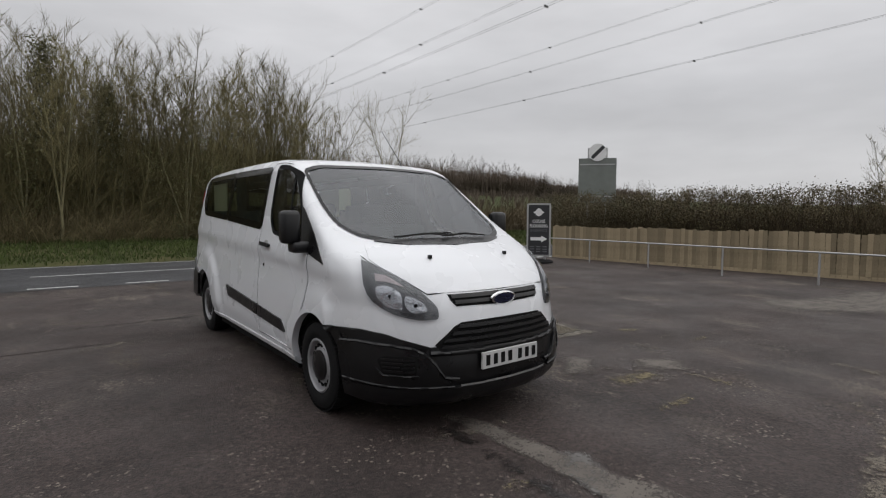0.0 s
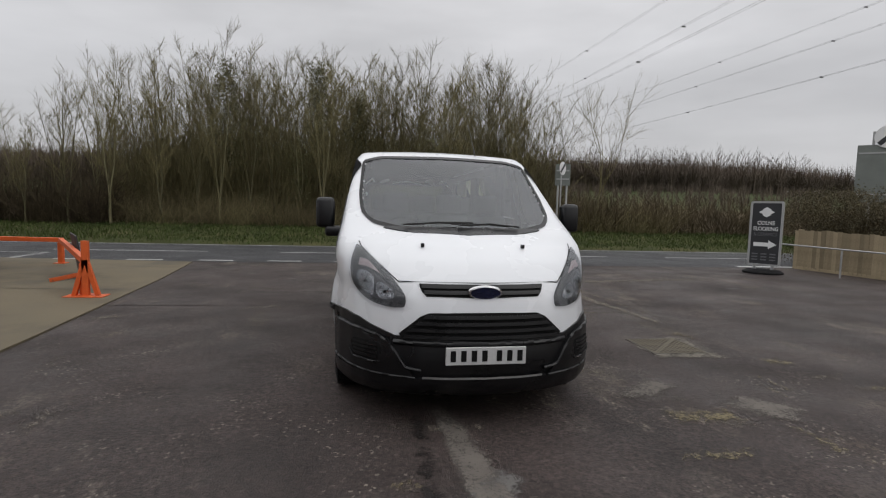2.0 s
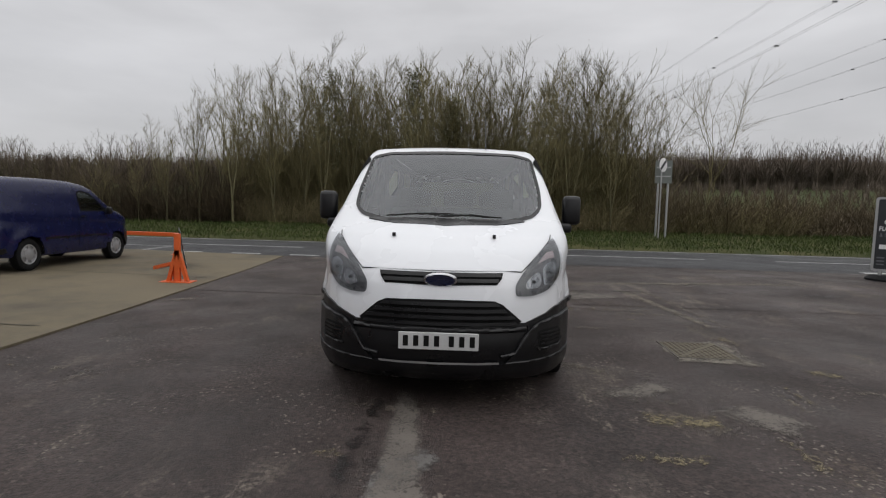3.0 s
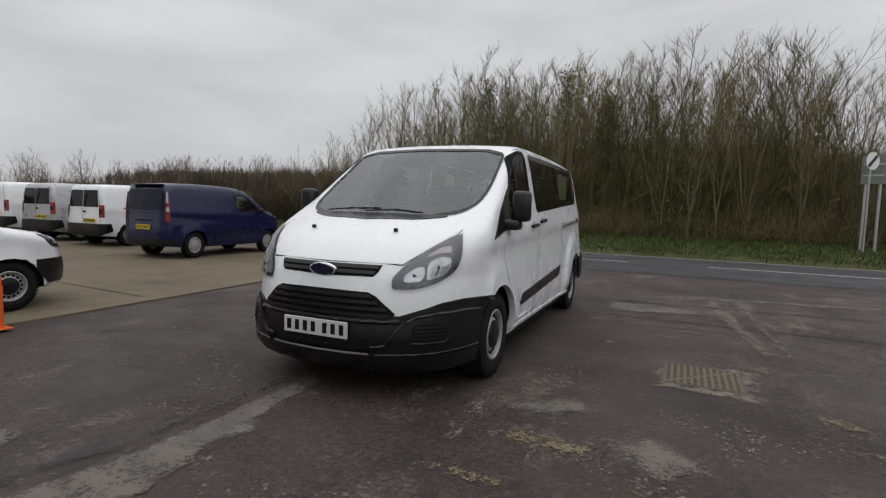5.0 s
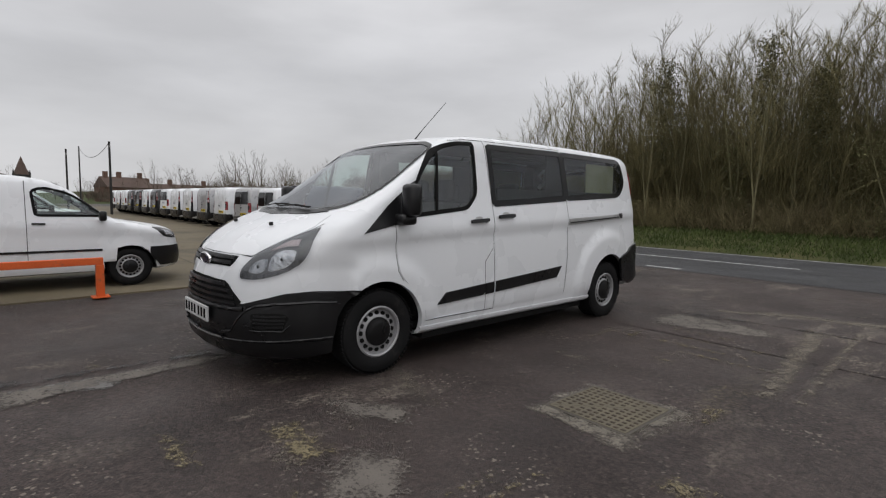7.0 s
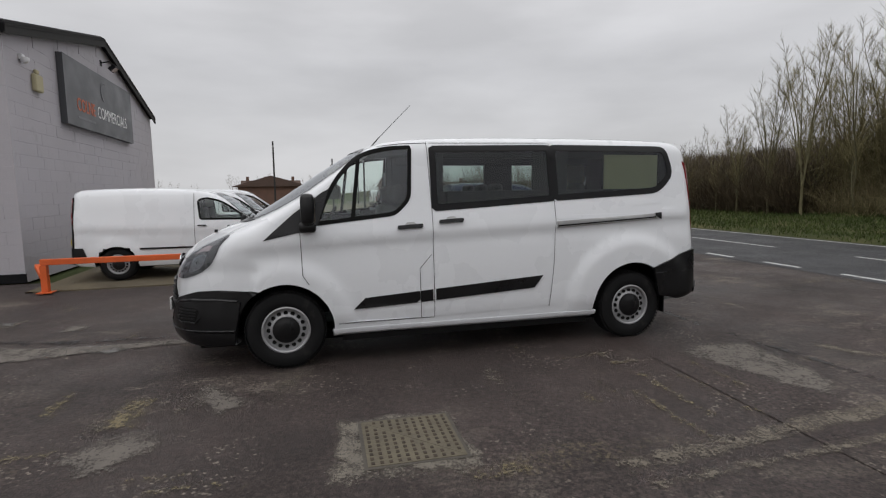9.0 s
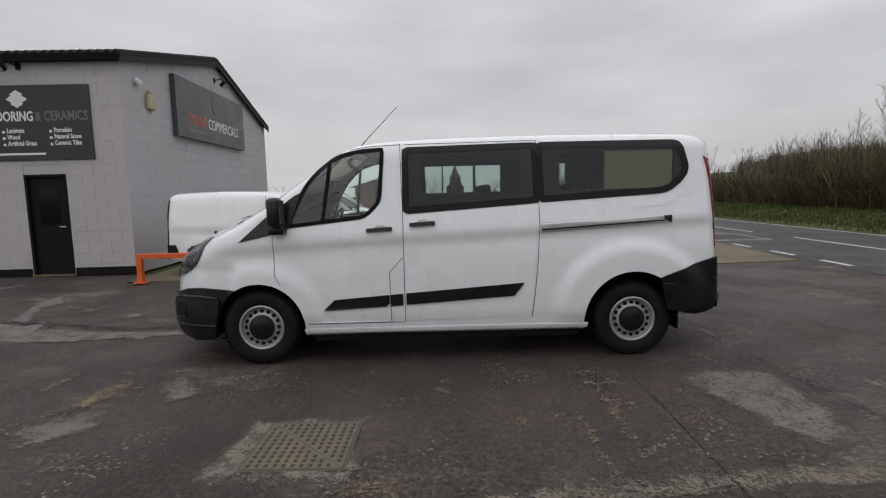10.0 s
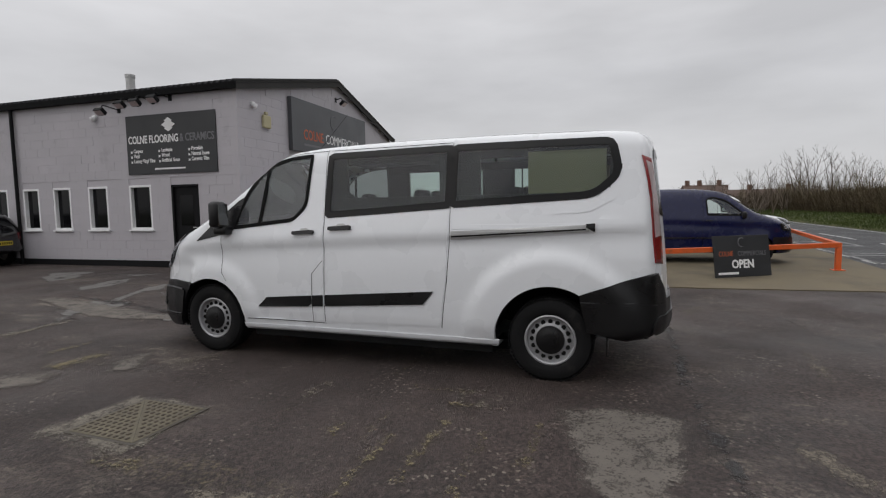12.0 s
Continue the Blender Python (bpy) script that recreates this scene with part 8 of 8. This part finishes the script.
stems_mesh("undergrowth", 5, 2400, lambda r: off_road(-16 - 78 * r.random() ** 0.7, 6.6 + abs(r.gauss(0, 1.0))), 0.6, 2.1, M_THICKET, "straggling bare roadside hedge", "hedge", 0.4, 0.010)
stems_mesh("undergrowth", 9, 2800, lambda r: off_road(r.uniform(-85, -30), 7.0 + abs(r.gauss(0, 2.5))), 1.2, 3.0, M_THICKET, "brown thicket along the road", "hedge", 0.5, 0.012)
stems_mesh("undergrowth", 6, 4600, lambda r: off_road(11 + 60 * r.random() ** 1.5, 7.2 + abs(r.gauss(0, 1.6))), 1.1, 2.9, M_THORN, "brown bare roadside hedge", "hedge", 0.6, 0.011)
stems_mesh("undergrowth", 7, 3000, lambda r: (17.0 + r.uniform(0, 4.5), r.uniform(-12, 13), 0), 0.9, 2.2, M_BRAMBLE, "bare thorn scrub behind the fence", "hedge", 0.35, 0.009)

rnd = random.Random(9)
centres = []
for i in range(1500):
    y = rnd.uniform(2.6, 13.5)
    x = 17.0 - 0.15 * (y - 6) + rnd.uniform(-0.75, 0.9)
    top = 2.12 + 0.16 * noise.noise((y * 0.7, x, 2)) + 0.10 * noise.noise((y * 2.1, x, 5))
    z = top * (1 - rnd.random() ** 1.6 * 0.95)
    centres.append((x, y, z))
tagged(from_arrays("hedge", *leaf_clumps(12, centres, 46, 0.025, 0.105), M_HEDGE), "clipped evergreen hedge with bare tops behind the fence", "hedge", kind="stuff")
stems_mesh("hedge_twigs", 8, 2200, lambda r: (17.0 + r.uniform(-0.7, 0.8), r.uniform(2.6, 13.5), 0.1), 1.3, 2.2, M_THICKET, "bare shoots growing through the hedge", "hedge", 0.12, 0.007)

def grass_mesh(name, seed, count, place, low, high, label):
    rnd = random.Random(seed)
    verts, faces = [], []
    for _ in range(count):
        x, y, z = place(rnd)
        h = rnd.uniform(low, high)
        a = rnd.uniform(0, 6.28)
        w = 0.012 * rnd.uniform(0.7, 1.6)
        lx, ly = rnd.gauss(0, 0.45) * h, rnd.gauss(0, 0.45) * h
        k = len(verts)
        verts += [(x - w * math.cos(a), y - w * math.sin(a), z), (x + w * math.cos(a), y + w * math.sin(a), z), (x + lx, y + ly, z + h)]
        faces.append((k, k + 1, k + 2))
    return tagged(from_arrays(name, verts, faces, M_GRASS), label, "grass", kind="stuff")


def verge_spot(r, x0=-30.0, x1=26.0):
    x = r.uniform(x0, x1)
    o = 2.67 + 5.2 * r.random() ** 0.9
    z = np.interp(o, (2.62, 2.9, 3.7, 5.4, 8.2), (0.0, 0.09, 0.14, 0.32, 0.52))
    return x, road_y(x) + o, float(z)


grass_mesh("grass", 21, 60000, verge_spot, 0.05, 0.16, "short rough grass on the roadside bank")
grass_mesh("grass", 22, 26000, lambda r: verge_spot(r, -90, -30), 0.06, 0.2, "short rough grass on the roadside bank")
tagged(link_mesh("wood_floor", bmesh.new(), M_LITTER), "brown leaf litter under the trees", "ground", kind="structure")
wf = bpy.data.objects["wood_floor"]
wv, wfc = [], []
wx = [-15 + 2.0 * i for i in range(44)]
for x in wx:
    for o in (7.9, 10, 14, 20, 28):
        y = road_y(max(-88, min(88, x))) + o + 0.3
        wv.append((x, y, land_z(x, y) + 0.05 + 0.1 * noise.noise((x * 0.3, y * 0.3, 1))))
for i in range(len(wx) - 1):
    for k in range(4):
        wfc.append((i * 5 + k, i * 5 + k + 5, i * 5 + k + 6, i * 5 + k + 1))
wf.data.from_pydata(wv, [], wfc)
wf.data.update()

# ---- far woods on the ridges ----
def far_wood(name, seed, count, place, low, high, label):
    rnd = random.Random(seed)
    verts, faces = [], []
    for _ in range(count):
        x, y = place(rnd)
        z = land_z(x, y) - 0.4
        h = rnd.uniform(low, high)
        wide = h * rnd.uniform(0.30, 0.45)
        for s in range(46):
            an, el, q = rnd.uniform(0, 6.28), math.asin(rnd.uniform(-0.25, 1.0)), rnd.uniform(0.75, 1.0)
            tip = Vector((x + wide * q * math.cos(el) * math.cos(an), y + wide * q * math.cos(el) * math.sin(an), z + h * (0.55 + 0.45 * q * math.sin(el))))
            root = Vector((x, y, z + h * rnd.uniform(0.15, 0.55))).lerp(tip, rnd.uniform(0.1, 0.4))
            w = Vector((-math.sin(an), math.cos(an), 0)) * h * 0.007
            k = len(verts)
            verts += [tuple(root - w), tuple(root + w), tuple(tip)]
            faces.append((k, k + 1, k + 2))
        k = len(verts)
        verts += [(x - 0.15, y, z), (x + 0.15, y, z), (x, y, z + h * 0.8)]
        faces.append((k, k + 1, k + 2))
    return tagged(from_arrays(name, verts, faces, M_FARWOOD), label, "woodland", kind="stuff")


LIGHT = []
for k in range(5):
    tr, cr = upright_tree(200 + k, 9.0, leaders=3, width=0.34, boughs=8, shoots=4, twigs=1, fork=0.10, thin=2.0)
    off = len(tr[0])
    LIGHT.append((np.array(tr[0] + cr[0]), tr[1] + [tuple(i + off for i in f) for f in cr[1]]))


def distant_trees(name, seed, count, place, low, high, label):
    """Many bare trees far off, as one mesh."""
    rnd = random.Random(seed)
    verts, faces, base = [], [], 0
    for _ in range(count):
        x, y = place(rnd)
        v, f = rnd.choice(LIGHT)
        s, a = rnd.uniform(low, high) / 9.0, rnd.uniform(0, 6.28)
        c, n = math.cos(a) * s, math.sin(a) * s
        wide = rnd.uniform(1.0, 1.5)
        p = np.stack([x + wide * (c * v[:, 0] - n * v[:, 1]), y + wide * (n * v[:, 0] + c * v[:, 1]), land_z(x, y) - 0.3 + s * v[:, 2]], 1)
        verts += p.tolist()
        faces += [tuple(i + base for i in q) for q in f]
        base += len(v)
    return tagged(from_arrays(name, verts, faces, M_FARWOOD), label, "woodland", kind="stuff")


distant_trees("far_wood", 41, 130, lambda r: (r.uniform(18, 92), r.uniform(85, 120)), 6, 10, "bare woodland along the far ridge")
distant_trees("far_wood", 47, 40, lambda r: (r.uniform(90, 150), r.uniform(85, 115)), 3.5, 7.0, "low bare trees where the ridge runs out")
distant_trees("far_wood", 42, 90, lambda r: (r.uniform(-95, -14), r.uniform(62, 80)), 4.5, 7.5, "row of bare trees on the field's skyline")
distant_trees("far_wood", 44, 50, lambda r: (r.uniform(-160, -46), r.uniform(20, 48)), 3.5, 7.5, "bare trees behind the parked vans")
distant_trees("far_wood", 45, 12, lambda r: (r.uniform(60, 120), r.uniform(-60, 6)), 4, 7, "bare woodland beyond the fence")
distant_trees("far_wood", 46, 20, lambda r: (r.uniform(-170, -70), r.uniform(-60, 20)), 4, 8, "bare trees beyond the houses")
far_wood("far_scrub", 51, 1900, lambda r: (r.uniform(18, 96), r.uniform(80, 118)), 4, 7.5, "brown undergrowth of the ridge wood")
far_wood("far_scrub", 56, 800, lambda r: (r.uniform(94, 138), r.uniform(80, 115)), 2.5, 5.0, "brown scrub where the ridge runs out")
far_wood("far_scrub", 52, 1400, lambda r: (r.uniform(-95, -14), r.uniform(62, 80)), 2.0, 5.5, "brown undergrowth on the skyline")
far_wood("far_scrub", 53, 500, lambda r: (r.uniform(18, 75), r.uniform(30, 80)), 1.2, 2.6, "brown scrub below the far ridge")
far_wood("far_scrub", 54, 500, lambda r: (r.uniform(-160, -46), r.uniform(18, 42)), 2.0, 4.0, "brown thicket behind the parked vans")
far_wood("far_scrub", 55, 300, lambda r: (r.uniform(50, 120), r.uniform(-60, 40)), 2, 4, "brown scrub beyond the fence")

# ---- houses far off, poles and wires ----
def house(place, turn, w, d, h, roof_h, label):
    ob = thing("house", place, label, "house", "houses beyond the yard", turn)
    part("wall", boxed(-w / 2, w / 2, -d / 2, d / 2, 0, h), M_BRICK, ob)
    rf = prism(bmesh.new(), [(-d / 2 - 0.3, h - 0.1), (d / 2 + 0.3, h - 0.1), (0, h + roof_h)], "x", -w / 2 - 0.2, w / 2 + 0.2)
    roof = part("roof", rf, M_TILE, ob)
    for x in (-w * 0.38, w * 0.1, w * 0.4):
        part("chimney", boxed(x - 0.4, x + 0.4, -0.4, 0.4, h + roof_h - 0.8, h + roof_h + 1.1), M_BRICK, roof)
    for x in (-w * 0.3, 0.0, w * 0.3):
        for z in (1.0, 3.4):
            if z + 1.2 < h:
                win = part("window", boxed(x - 0.6, x + 0.6, -d / 2 - 0.03, -d / 2 + 0.05, z, z + 1.2), M_DARKGLASS, ob)
                part("window_frame", boxed(x - 0.68, x + 0.68, -d / 2 - 0.01, -d / 2 + 0.02, z - 0.08, z + 1.28), M_UPVC, win)
    return ob


house((-126, 25.5, 0.0), -78, 9, 7, 3.3, 2.2, "red brick house with clay roof and chimneys")
house((-128, 37, 0.0), -80, 17, 8, 2.4, 1.9, "low red brick house with clay roof")
house((-150, -8, 0.0), -85, 16, 8, 3.4, 2.2, "red brick house with clay roof and chimneys")
church = thing("church", (-146, 9, 0), "small dark stone church with a pointed spire", "church")
part("tower", boxed(-1.6, 1.6, -1.6, 1.6, 0, 5.8, 0.08), M_FASCIA, church)
spire = bmesh.new()
rod(spire, (0, 0, 5.8), (0, 0, 9.9), 1.5, 0.05, 8)
part("spire", spire, M_TILE, church)
for u in (-1.45, 1.45):
    for v in (-1.45, 1.45):
        tip = bmesh.new()
        rod(tip, (u, v, 5.7), (u, v, 6.9), 0.22, 0.03, 6)
        part("pinnacle", tip, M_FASCIA, church)
part("nave", boxed(-9.0, -1.6, -2.6, 2.6, 0, 3.4), M_FASCIA, church)
part("nave_roof", prism(bmesh.new(), [(-2.9, 3.3), (2.9, 3.3), (0, 5.3)], "x", -9.2, -1.6), M_TILE, church)
shed = thing("outbuilding", (-31, 1.0, 0), "low brick outbuilding with a brown roof", "building")
part("wall", boxed(-4.5, 1.5, -2.2, 2.2, 0, 2.1), M_BRICK, shed)
part("roof", prism(bmesh.new(), [(-2.6, 2.05), (2.6, 2.05), (0, 2.8)], "x", -4.7, 1.7), M_TILE, shed)
POLES = "telegraph poles"
for x, y, h in ((-31.5, 7.6, 4.75), (-24.0, 1.6, 4.6), (-30.0, 5.2, 4.0), (-60, 9.5, 6.5)):
    pole = thing("telegraph_pole", (x, y, 0), "dark wooden telegraph pole", "pole", POLES)
    bm = bmesh.new()
    rod(bm, (0, 0, -0.3), (0, 0, h), 0.085 if h > 4.7 else 0.06, 0.06 if h > 4.7 else 0.045, 8)
    part("shaft", bm, M_FASCIA, pole, smooth=60)
    part("step_plate", boxed(-0.13, 0.13, -0.02, 0.02, h - 0.35, h - 0.25), M_SILVER, pole)


def cable(name, a, b, sag, r, label, category="cable", group="overhead cables", seg=30):
    bm = bmesh.new()
    a, b = Vector(a), Vector(b)
    pts = [a.lerp(b, i / seg) - Vector((0, 0, 4 * sag * (i / seg) * (1 - i / seg))) for i in range(seg + 1)]
    for p, q in zip(pts, pts[1:]):
        rod(bm, p, q, r, sides=4, caps=False)
    return tagged(link_mesh(name, bm, M_WIRE), label, category, group)


cable("phone_wire", (-31.5, 7.6, 4.7), (-60, 9.5, 6.4), 1.0, 0.02, "thin telephone wire between poles")
WZ = 26.0
for k, ratio in enumerate((3.19, 2.62, 2.35, 1.44, 1.72, 1.84)):
    z = WZ + (0.0, 6.0, 12.0, 12.0, 6.0, 0.0)[k]
    x = 0.15 + ratio * (z - 1.4)
    line = thing("power_line", (x, -140, z + 1), "twin high-voltage power line across the sky", "power line", "power lines")
    for dx in (-0.25, 0.25):
        wire = bmesh.new()
        pts = [Vector((dx, 460 * i / 40, 4 * i / 40 - 16 * (i / 40) * (1 - i / 40))) for i in range(41)]
        for p, q in zip(pts, pts[1:]):
            rod(wire, p, q, 0.018, sides=4, caps=False)
        part("conductor", wire, M_WIRE, line)
    for y in (180, 215, 250):
        f = y / 460
        part("spacer", boxed(-0.32, 0.32, y - 0.06, y + 0.06, 4 * f - 16 * f * (1 - f) - 0.16, 4 * f - 16 * f * (1 - f) + 0.05), M_WIRE, line)
